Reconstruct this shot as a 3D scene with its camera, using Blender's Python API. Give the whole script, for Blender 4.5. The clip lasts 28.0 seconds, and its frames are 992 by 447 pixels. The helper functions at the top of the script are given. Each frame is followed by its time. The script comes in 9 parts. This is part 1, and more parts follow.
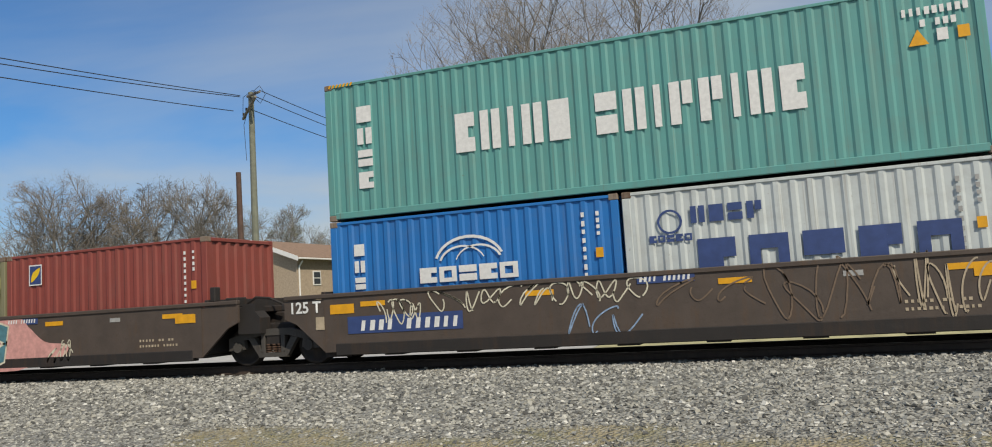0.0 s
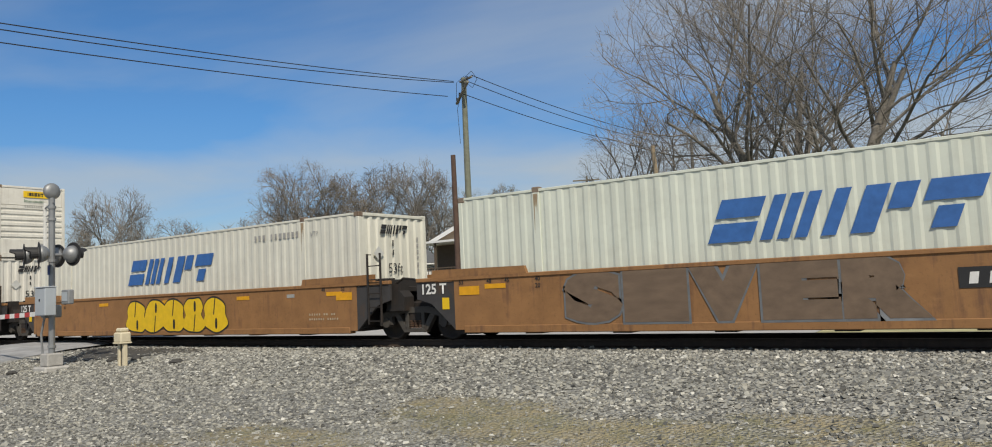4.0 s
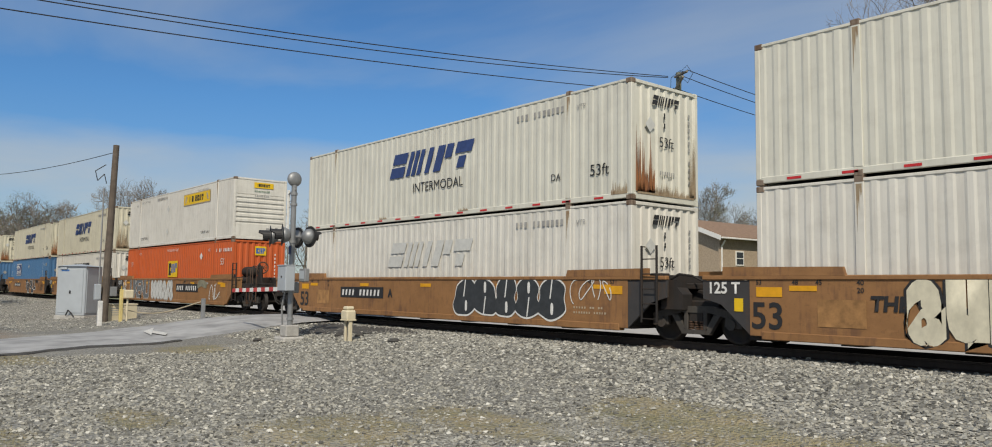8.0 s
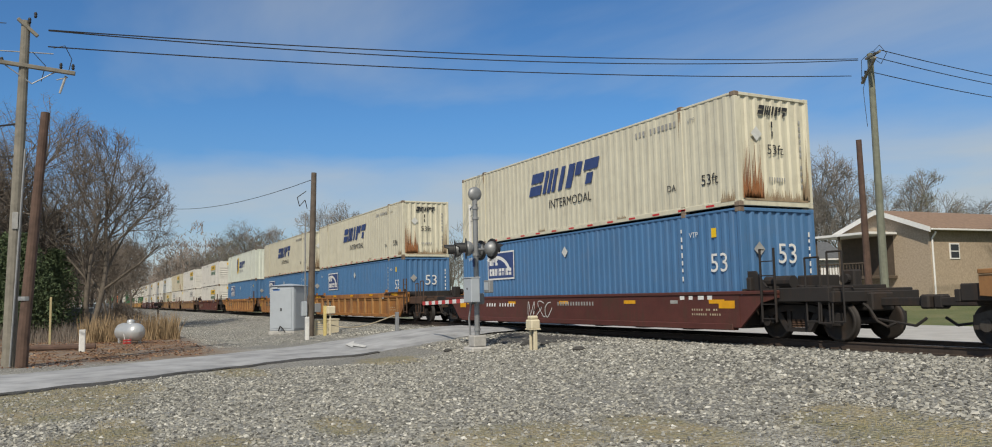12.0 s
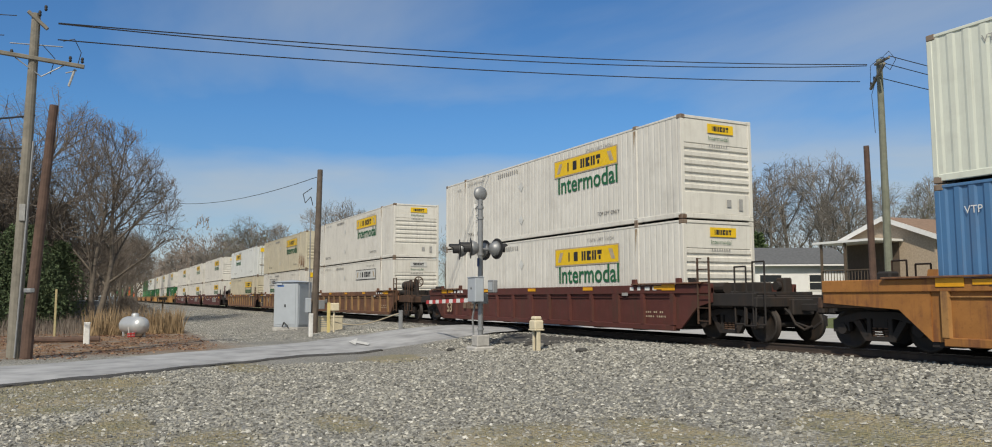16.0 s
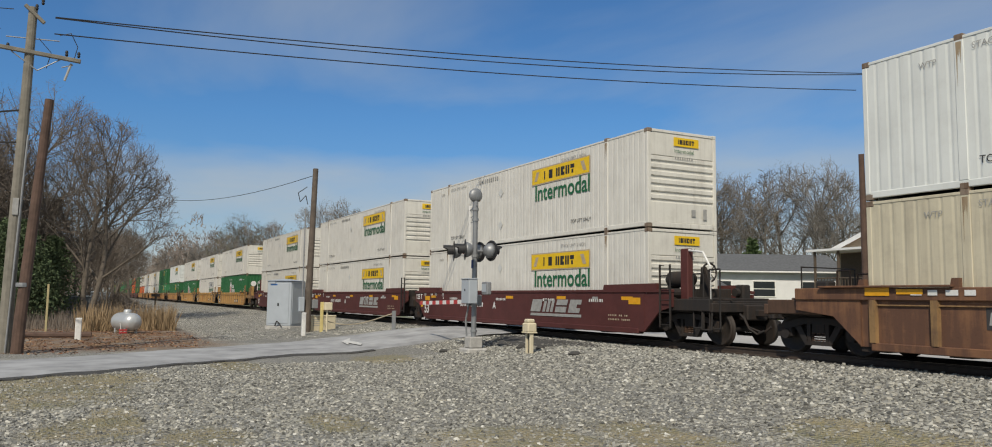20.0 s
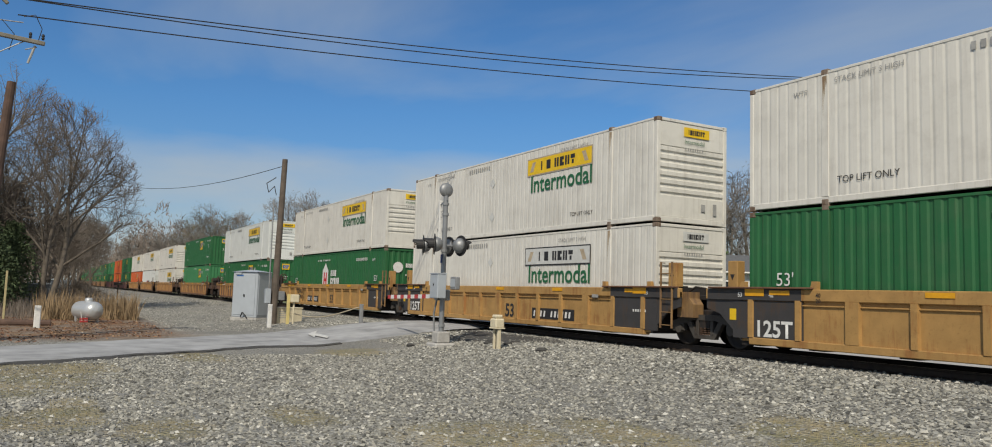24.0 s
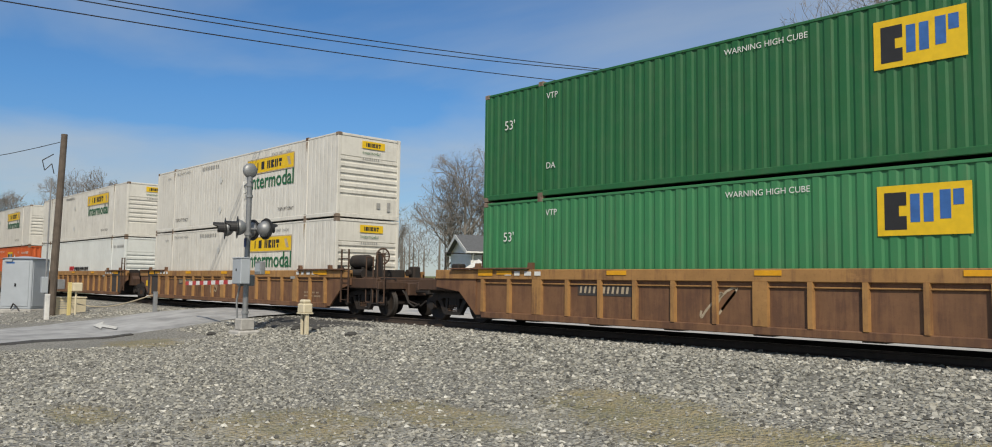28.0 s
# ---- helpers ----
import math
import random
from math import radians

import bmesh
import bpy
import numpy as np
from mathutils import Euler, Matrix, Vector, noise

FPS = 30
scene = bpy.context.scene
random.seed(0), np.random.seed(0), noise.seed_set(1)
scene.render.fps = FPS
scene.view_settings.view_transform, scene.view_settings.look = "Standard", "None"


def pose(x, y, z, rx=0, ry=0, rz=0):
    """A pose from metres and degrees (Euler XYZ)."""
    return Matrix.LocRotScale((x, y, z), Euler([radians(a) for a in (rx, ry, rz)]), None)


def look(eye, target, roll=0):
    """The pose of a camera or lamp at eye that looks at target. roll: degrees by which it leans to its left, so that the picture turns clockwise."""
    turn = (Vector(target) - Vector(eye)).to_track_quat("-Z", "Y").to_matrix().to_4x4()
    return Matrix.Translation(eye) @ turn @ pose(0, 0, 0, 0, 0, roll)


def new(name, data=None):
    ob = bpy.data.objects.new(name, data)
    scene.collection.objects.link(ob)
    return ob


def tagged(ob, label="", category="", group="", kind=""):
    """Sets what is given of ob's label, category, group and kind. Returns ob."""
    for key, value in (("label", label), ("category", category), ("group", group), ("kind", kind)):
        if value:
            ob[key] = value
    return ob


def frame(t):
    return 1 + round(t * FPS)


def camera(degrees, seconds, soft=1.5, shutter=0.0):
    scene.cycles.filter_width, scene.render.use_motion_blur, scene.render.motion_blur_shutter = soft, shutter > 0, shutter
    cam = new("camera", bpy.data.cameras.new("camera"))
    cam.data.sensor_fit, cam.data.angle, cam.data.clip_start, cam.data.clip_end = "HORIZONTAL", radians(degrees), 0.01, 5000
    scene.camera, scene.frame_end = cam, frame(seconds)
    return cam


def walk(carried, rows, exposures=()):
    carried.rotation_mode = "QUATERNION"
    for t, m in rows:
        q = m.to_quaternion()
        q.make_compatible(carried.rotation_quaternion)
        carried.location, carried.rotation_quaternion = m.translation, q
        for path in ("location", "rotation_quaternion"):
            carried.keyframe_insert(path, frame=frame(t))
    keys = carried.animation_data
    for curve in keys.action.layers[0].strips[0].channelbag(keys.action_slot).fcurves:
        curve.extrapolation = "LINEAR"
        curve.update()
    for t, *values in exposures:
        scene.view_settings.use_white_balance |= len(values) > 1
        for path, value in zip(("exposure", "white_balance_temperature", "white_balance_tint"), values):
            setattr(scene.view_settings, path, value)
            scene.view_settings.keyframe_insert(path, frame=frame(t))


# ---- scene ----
# ---------------- camera ----------------
EYE = (0.0, 0.0, 1.13)
cam = camera(64.0, 28.0, soft=1.0)


def aim(yaw, pitch, roll):
    a, b = radians(yaw), radians(pitch)
    way = Vector((-math.sin(a) * math.cos(b), math.cos(a) * math.cos(b), math.sin(b)))
    return look(EYE, Vector(EYE) + way, roll)


PATH = [
    (0, 19.76, 5.44, -3.56),
    (0.5, 20.52, 5.38, -3.10),
    (1, 17.43, 4.77, -2.10),
    (1.5, 17.51, 4.75, -1.78),
    (2, 23.58, 4.62, -2.26),
    (2.5, 26.32, 4.76, -2.17),
    (3, 29.79, 4.58, -3.16),
    (3.5, 33.05, 4.57, -3.46),
    (5.5, 37.47, 4.89, -0.81),
    (6, 38.51, 4.81, -0.77),
    (6.5, 41.39, 4.87, -0.46),
    (7, 44.64, 4.76, 0.03),
    (7.5, 48.07, 4.68, 0.53),
    (8, 49.77, 4.67, 0.72),
    (8.5, 51.93, 4.71, 0.76),
    (9, 53.54, 4.76, 0.80),
    (9.5, 54.34, 4.81, 0.81),
    (10, 56.56, 4.81, 0.59),
    (10.5, 60.25, 4.90, -0.64),
    (11, 61.69, 5.07, -1.28),
    (11.5, 62.30, 5.23, -1.26),
    (12, 62.65, 5.28, -1.18),
    (12.5, 62.89, 5.28, -1.17),
    (13, 63.00, 5.30, -0.95),
    (13.5, 63.01, 5.31, -0.81),
    (15.5, 62.98, 5.30, -0.30),
    (16, 63.02, 5.28, -0.17),
    (16.5, 63.00, 5.24, -0.07),
    (17, 62.95, 5.21, 0.00),
    (17.5, 62.87, 5.19, -0.02),
    (18, 62.82, 5.23, 0.05),
    (18.5, 62.83, 5.27, 0.20),
    (19, 62.78, 5.32, 0.41),
    (19.5, 62.71, 5.37, 0.62),
    (20, 62.65, 5.43, 0.75),
    (20.5, 62.57, 5.44, 0.95),
    (22.5, 61.45, 5.22, 1.69),
    (23, 61.26, 5.23, 1.76),
    (23.5, 60.94, 5.24, 1.81),
    (24, 60.47, 5.15, 1.79),
    (24.5, 60.00, 5.09, 1.75),
    (25, 59.55, 4.96, 1.67),
    (25.5, 58.18, 4.63, 1.65),
    (26, 56.34, 4.39, 1.54),
    (26.5, 54.74, 4.18, 1.35),
    (27, 53.07, 4.19, 1.41),
    (27.5, 50.39, 4.18, 1.00),
    (28, 46.78, 4.22, 0.77),
]
walk(cam, [(t, aim(a, b, c)) for t, a, b, c in PATH], [(t, e, 7700, 10) for t, e in ((0.0, 0.05), (2.5, 0.03), (5.5, -0.04), (9.0, -0.04), (10.5, 0.02), (16.0, 0.04), (17.0, -0.08), (25.0, -0.09), (26.5, 0.0), (28.0, 0.03))])

# ---------------- light ----------------
SUN_EL, SUN_AZ = 44.0, 132.0     # azimuth clockwise from +y
world = bpy.data.worlds.new("sky")
scene.world = world
world.use_nodes = True
wn, wl = world.node_tree.nodes, world.node_tree.links
sky = wn.new("ShaderNodeTexSky")
sky.sky_type, sky.sun_disc = 'NISHITA', False
sky.sun_elevation, sky.sun_rotation = radians(SUN_EL), radians(SUN_AZ)
sky.air_density, sky.dust_density, sky.ozone_density = 1.0, 0.3, 2.5
wco = wn.new("ShaderNodeTexCoord")
csep = wn.new("ShaderNodeSeparateXYZ")
wl.new(wco.outputs["Generated"], csep.inputs["Vector"])


def wmath(op, a, b, c=None):
    """One sum on sockets or numbers of the sky."""
    q = wn.new("ShaderNodeMath")
    q.operation = op
    for k, v in enumerate((a, b) if c is None else (a, b, c)):
        if isinstance(v, (int, float)):
            q.inputs[k].default_value = v
        else:
            wl.new(v, q.inputs[k])
    return q.outputs[0]


# a high sheet of thin cloud, laid out on a level plane over the place
over = wmath('MAXIMUM', wmath('ADD', csep.outputs["Z"], 0.10), 0.08)
flat_co = wn.new("ShaderNodeCombineXYZ")
wl.new(wmath('DIVIDE', csep.outputs["X"], over), flat_co.inputs[0])
wl.new(wmath('DIVIDE', csep.outputs["Y"], over), flat_co.inputs[1])
wmap = wn.new("ShaderNodeMapping")
wmap.inputs["Location"].default_value = (3.1, 0.7, 0)
wmap.inputs["Rotation"].default_value = (0, 0, radians(-32))
wmap.inputs["Scale"].default_value = (0.55, 0.75, 1.0)
wl.new(flat_co.outputs[0], wmap.inputs["Vector"])
cl = wn.new("ShaderNodeTexNoise")
cl.inputs["Scale"].default_value, cl.inputs["Detail"].default_value, cl.inputs["Roughness"].default_value = 0.95, 6.0, 0.52
cl.inputs["Distortion"].default_value = 0.35
wl.new(wmap.outputs["Vector"], cl.inputs["Vector"])
wide_n = wn.new("ShaderNodeTexNoise")
wide_n.inputs["Scale"].default_value, wide_n.inputs["Detail"].default_value = 2.3, 3.0
wl.new(wco.outputs["Generated"], wide_n.inputs["Vector"])
# more cloud low down and high up than between, and more to the east
level = wmath('MULTIPLY_ADD', wide_n.outputs["Fac"], 0.10, wmath('ADD', csep.outputs["Z"], -0.05))
cover = wn.new("ShaderNodeValToRGB")
cel = cover.color_ramp.elements
cel[0].position, cel[0].color = 0.0, (0.70, 0.70, 0.70, 1)
cel[1].position, cel[1].color = 1.0, (0.45, 0.45, 0.45, 1)
for p_, v_ in ((0.10, 0.80), (0.16, 0.74), (0.20, 0.36), (0.235, 0.33), (0.285, 0.42), (0.40, 0.48)):
    cel.new(p_).color = (v_, v_, v_, 1)
wl.new(level, cover.inputs["Fac"])
east = wmath('MULTIPLY_ADD', csep.outputs["X"], 0.22, 0.125)
amount = wmath('ADD', wmath('ADD', wmath('MULTIPLY', cl.outputs["Fac"], 0.85), wmath('MULTIPLY', cover.outputs["Color"], 0.62)), east)
clr = wn.new("ShaderNodeValToRGB")
clr.color_ramp.elements[0].position, clr.color_ramp.elements[1].position = 0.60, 0.96
clr.color_ramp.elements[0].color, clr.color_ramp.elements[1].color = (0, 0, 0, 1), (0.78, 0.78, 0.78, 1)
wl.new(amount, clr.inputs["Fac"])
tint = wn.new("ShaderNodeMixRGB")
tint.blend_type, tint.inputs["Fac"].default_value = 'MULTIPLY', 1.0
wsep = wn.new("ShaderNodeSeparateXYZ")
wl.new(wco.outputs["Generated"], wsep.inputs["Vector"])
high = wn.new("ShaderNodeMapRange")
high.inputs["From Min"].default_value, high.inputs["From Max"].default_value = 0.0, 0.22
wl.new(wsep.outputs["Z"], high.inputs["Value"])
deep = wn.new("ShaderNodeMixRGB")
deep.inputs["Color1"].default_value, deep.inputs["Color2"].default_value = (0.54, 0.68, 0.92, 1), (0.36, 0.77, 1.20, 1)
wl.new(high.outputs["Result"], deep.inputs["Fac"])
wl.new(deep.outputs["Color"], tint.inputs["Color2"])
wl.new(sky.outputs["Color"], tint.inputs["Color1"])
cmix = wn.new("ShaderNodeMixRGB")
cmix.inputs["Color2"].default_value = (4.4, 5.25, 6.25, 1)
wl.new(clr.outputs["Color"], cmix.inputs["Fac"])
wl.new(tint.outputs["Color"], cmix.inputs["Color1"])
wl.new(cmix.outputs["Color"], wn["Background"].inputs["Color"])
wn["Background"].inputs["Strength"].default_value = 0.1
sun = new("sun", bpy.data.lights.new("sun", 'SUN'))
sun.data.energy, sun.data.angle, sun.data.color = 3.5, radians(0.6), (0.97, 0.955, 0.915)
sa, sb = radians(SUN_AZ), radians(SUN_EL)
sun.matrix_world = look(Vector((math.sin(sa) * math.cos(sb), math.cos(sa) * math.cos(sb), math.sin(sb))) * 100, (0, 0, 0))

# ---------------- mesh helpers ----------------
rnd = random.Random(7)


class Geo:
    """Collects vertices and faces for one mesh."""

    def __init__(self):
        self.v, self.f = [], []

    def add(self, vs, fs):
        n = len(self.v)
        self.v += [tuple(p) for p in vs]
        self.f += [tuple(i + n for i in q) for q in fs]
        return self

    def box(self, x0, x1, y0, y1, z0, z1):
        return self.add([(x0, y0, z0), (x1, y0, z0), (x1, y1, z0), (x0, y1, z0), (x0, y0, z1), (x1, y0, z1), (x1, y1, z1), (x0, y1, z1)],
                        [(0, 3, 2, 1), (4, 5, 6, 7), (0, 1, 5, 4), (1, 2, 6, 5), (2, 3, 7, 6), (3, 0, 4, 7)])

    def cbox(self, x0, x1, y0, y1, z0, z1, c=0.02):
        """A box with chamfered edges."""
        lo, hi = (x0, y0, z0), (x1, y1, z1)
        n = len(self.v)
        idx = {}
        for ix in (0, 1):
            for iy in (0, 1):
                for iz in (0, 1):
                    s = (ix, iy, iz)
                    for ax in range(3):
                        p = []
                        for k in range(3):
                            e = hi[k] if s[k] else lo[k]
                            p.append(e if k == ax else (e - c if s[k] else e + c))
                        idx[s, ax] = len(self.v)
                        self.v.append(tuple(p))
        cen = [(lo[k] + hi[k]) / 2 for k in range(3)]

        def face(ids):
            p = [Vector(self.v[i]) for i in ids]
            nn = (p[1] - p[0]).cross(p[2] - p[0])
            m = sum(p, Vector()) / len(p) - Vector(cen)
            self.f.append(tuple(ids if nn.dot(m) > 0 else ids[::-1]))
        for ax in range(3):
            o = [k for k in range(3) if k != ax]
            for sd in (0, 1):
                ids = []
                for a, b in ((0, 0), (1, 0), (1, 1), (0, 1)):
                    s = [0, 0, 0]
                    s[ax], s[o[0]], s[o[1]] = sd, a, b
                    ids.append(idx[tuple(s), ax])
                face(ids)
            for a in (0, 1):
                for b in (0, 1):
                    s0, s1 = [0, 0, 0], [0, 0, 0]
                    s0[o[0]] = s1[o[0]] = a
                    s0[o[1]] = s1[o[1]] = b
                    s1[ax] = 1
                    face([idx[tuple(s0), o[0]], idx[tuple(s1), o[0]], idx[tuple(s1), o[1]], idx[tuple(s0), o[1]]])
        for ix in (0, 1):
            for iy in (0, 1):
                for iz in (0, 1):
                    face([idx[(ix, iy, iz), k] for k in range(3)])
        return self

    def prism(self, poly, axis, a, b):
        """A flat outline, counted in the two other axes, drawn out along one axis."""
        def put(u, v, w):
            return {"x": (w, u, v), "y": (u, w, v), "z": (u, v, w)}[axis]
        m = len(poly)
        vs = [put(u, v, a) for u, v in poly] + [put(u, v, b) for u, v in poly]
        fs = [tuple(range(m)), tuple(range(2 * m - 1, m - 1, -1))] + [(i, i + m, (i + 1) % m + m, (i + 1) % m) for i in range(m)]
        return self.add(vs, fs)

    def cyl(self, p, q, r0, r1=None, n=10, caps=True):
        r1 = r0 if r1 is None else r1
        p, q = Vector(p), Vector(q)
        d = (q - p).normalized()
        u = d.orthogonal().normalized()
        w = d.cross(u)
        vs = []
        for c, r in ((p, r0), (q, r1)):
            for k in range(n):
                t = 2 * math.pi * k / n
                vs.append(c + (u * math.cos(t) + w * math.sin(t)) * r)
        fs = [(k, (k + 1) % n, (k + 1) % n + n, k + n) for k in range(n)]
        if caps:
            fs += [tuple(range(n - 1, -1, -1)), tuple(range(n, 2 * n))]
        return self.add(vs, fs)

    def pipe(self, pts, r, n=6):
        for a, b in zip(pts, pts[1:]):
            self.cyl(a, b, r, n=n)
        return self

    def lathe(self, prof, n=16, at=(0, 0, 0), axis="z"):
        """A profile of (radius, height) turned round an axis."""
        vs, m = [], len(prof)
        for k in range(n):
            t = 2 * math.pi * k / n
            for r, h in prof:
                c, s = r * math.cos(t), r * math.sin(t)
                p = {"z": (c, s, h), "y": (c, h, s), "x": (h, c, s)}[axis]
                vs.append((p[0] + at[0], p[1] + at[1], p[2] + at[2]))
        fs = []
        for k in range(n):
            k2 = (k + 1) % n
            for j in range(m - 1):
                fs.append((k * m + j, k2 * m + j, k2 * m + j + 1, k * m + j + 1))
        return self.add(vs, fs)

    def mesh(self, name, smooth=False):
        me = bpy.data.meshes.new(name)
        me.from_pydata(self.v, [], self.f)
        if smooth:
            me.shade_smooth()
        me.update()
        return me


def loft(g, pts, radii, n=10):
    """One connected tube through a line of points."""
    i0 = len(g.v)
    for k, p in enumerate(pts):
        d = (Vector(pts[min(k + 1, len(pts) - 1)]) - Vector(pts[max(k - 1, 0)])).normalized()
        u = d.cross(Vector((0.31, 0.87, 0.17))).normalized()
        w = d.cross(u)
        for j in range(n):
            t = 2 * math.pi * j / n
            g.v.append(tuple(Vector(p) + (u * math.cos(t) + w * math.sin(t)) * radii[k]))
    for k in range(len(pts) - 1):
        for j in range(n):
            a, b = i0 + k * n + j, i0 + k * n + (j + 1) % n
            g.f.append((a, b, b + n, a + n))
    g.f += [tuple(range(i0 + n - 1, i0 - 1, -1)), tuple(range(i0 + (len(pts) - 1) * n, i0 + len(pts) * n))]
    return g


def put_part(name, me, mat, parent=None, label="", at=None):
    """Links a mesh (shared or not) as one object, under a thing or a part; the material sits on the object."""
    ob = new(name, me)
    if not me.materials:
        me.materials.append(None)
    ob.material_slots[0].link = 'OBJECT'
    ob.material_slots[0].material = mat
    if parent is not None:
        ob.parent = parent
    if at is not None:
        ob.matrix_basis = at if isinstance(at, Matrix) else Matrix.Translation(at)
    if label:
        ob["label"] = label
    return ob


def part(name, geo, mat, parent=None, label="", smooth=False, at=None):
    return put_part(name, geo.mesh(name, smooth), mat, parent, label, at)


def thing(name, m, label, category, group="", kind=""):
    ob = new(name)
    ob.empty_display_size = 0.2
    ob.matrix_basis = m if isinstance(m, Matrix) else Matrix.Translation(m)
    return tagged(ob, label, category, group, kind)


MEMO = {}


def memo(key, make):
    if key not in MEMO:
        MEMO[key] = make()
    return MEMO[key]


def letters(text, size, bold=0.0, shear=0.0):
    """A flat mesh of writing in the x-z plane, facing -y, its left foot at the origin."""
    def make():
        cu = bpy.data.curves.new("writing", 'FONT')
        cu.body, cu.size, cu.offset, cu.shear = text, size, bold, shear
        cu.resolution_u = 3
        ob = bpy.data.objects.new("writing", cu)
        me = bpy.data.meshes.new_from_object(ob)
        bpy.data.objects.remove(ob)
        me.transform(pose(0, 0, 0, 90))
        me.materials.clear()
        return me
    return memo(("text", text, size, bold, shear), make)


# ---------------- materials ----------------
def shader(name):
    m = bpy.data.materials.new(name)
    m.use_nodes = True
    return m, m.node_tree.nodes, m.node_tree.links, m.node_tree.nodes["Principled BSDF"]


def noise_node(n, l, co, scale, detail=4, rough=0.55, stretch=None):
    t = n.new("ShaderNodeTexNoise")
    t.inputs["Scale"].default_value, t.inputs["Detail"].default_value, t.inputs["Roughness"].default_value = scale, detail, rough
    if stretch:
        mp = n.new("ShaderNodeMapping")
        mp.inputs["Scale"].default_value = stretch
        l.new(co, mp.inputs["Vector"])
        co = mp.outputs["Vector"]
    l.new(co, t.inputs["Vector"])
    return t.outputs["Fac"]


def ramp(n, l, fac, lo, hi, a=0.0, b=1.0):
    r = n.new("ShaderNodeMapRange")
    r.inputs["From Min"].default_value, r.inputs["From Max"].default_value = lo, hi
    r.inputs["To Min"].default_value, r.inputs["To Max"].default_value = a, b
    l.new(fac, r.inputs["Value"])
    return r.outputs["Result"]


def mix(n, l, fac, c1, c2, mode='MIX'):
    m = n.new("ShaderNodeMixRGB")
    m.blend_type = mode
    for sock, val in ((m.inputs["Fac"], fac), (m.inputs["Color1"], c1), (m.inputs["Color2"], c2)):
        if isinstance(val, bpy.types.NodeSocket):
            l.new(val, sock)
        elif isinstance(val, (int, float)):
            sock.default_value = val
        else:
            sock.default_value = (*val, 1)
    return m.outputs["Color"]


def bump(n, l, height, p, strength=0.3, dist=0.02):
    b = n.new("ShaderNodeBump")
    b.inputs["Strength"].default_value, b.inputs["Distance"].default_value = strength, dist
    l.new(height, b.inputs["Height"])
    l.new(b.outputs["Normal"], p.inputs["Normal"])


def coords(n, l):
    """Object coordinates, moved by a random amount from object to object."""
    co, oi = n.new("ShaderNodeTexCoord"), n.new("ShaderNodeObjectInfo")
    mul = n.new("ShaderNodeVectorMath")
    mul.operation = 'MULTIPLY_ADD'
    comb = n.new("ShaderNodeCombineXYZ")
    for k in range(3):
        l.new(oi.outputs["Random"], comb.inputs[k])
    mul.inputs[1].default_value = (37.0, 19.0, 0.0)
    l.new(comb.outputs["Vector"], mul.inputs[0])
    l.new(co.outputs["Object"], mul.inputs[2])
    return mul.outputs["Vector"], co.outputs["Object"], oi.outputs["Random"]


def paint(name, color, rust=0.35, dirt=0.3, rough=0.55, vary=0.06, streak=0.3, metal=0.0):
    """Weathered coach paint on steel: blotches, runs of dirt, chips of rust."""
    m, n, l, p = shader(name)
    co, _, rand = coords(n, l)
    base = mix(n, l, ramp(n, l, noise_node(n, l, co, 0.8, 5), 0.3, 0.7, 0, 1), [c * (1 - vary) for c in color], [min(1, c * (1 + vary)) for c in color])
    runs = ramp(n, l, noise_node(n, l, co, 1.0, 6, 0.6, (5.5, 5.5, 0.35)), 0.5, 0.78, 0, streak)
    base = mix(n, l, runs, base, (0.16, 0.13, 0.10))
    grime = ramp(n, l, noise_node(n, l, co, 2.3, 8, 0.7), 0.48, 0.8, 0, dirt)
    base = mix(n, l, grime, base, (0.19, 0.16, 0.13))
    spots = ramp(n, l, noise_node(n, l, co, 9.0, 8, 0.68, (1.0, 1.0, 0.5)), 0.72 - 0.14 * rust, 0.80 - 0.10 * rust, 0, min(1, 2 * rust))
    base = mix(n, l, spots, base, (0.13, 0.055, 0.025))
    thin = ramp(n, l, noise_node(n, l, co, 1.0, 5, 0.65, (16.0, 16.0, 0.22)), 0.60, 0.78, 0, min(0.6, 1.6 * streak))
    base = mix(n, l, thin, base, (0.17, 0.105, 0.06))
    l.new(base, p.inputs["Base Color"])
    l.new(ramp(n, l, noise_node(n, l, co, 4, 4), 0.3, 0.7, rough - 0.1, rough + 0.15), p.inputs["Roughness"])
    p.inputs["Metallic"].default_value = metal
    bump(n, l, noise_node(n, l, co, 30, 3), p, 0.08, 0.01)
    return m


def plain(name, color, rough=0.6, metal=0.0, vary=0.12, scale=6.0, bumps=0.1):
    m, n, l, p = shader(name)
    co, _, rand = coords(n, l)
    f = noise_node(n, l, co, scale, 5, 0.6)
    l.new(mix(n, l, ramp(n, l, f, 0.3, 0.7), [c * (1 - vary) for c in color], [min(1, c * (1 + vary)) for c in color]), p.inputs["Base Color"])
    p.inputs["Roughness"].default_value, p.inputs["Metallic"].default_value = rough, metal
    bump(n, l, noise_node(n, l, co, scale * 6, 4), p, bumps, 0.01)
    return m


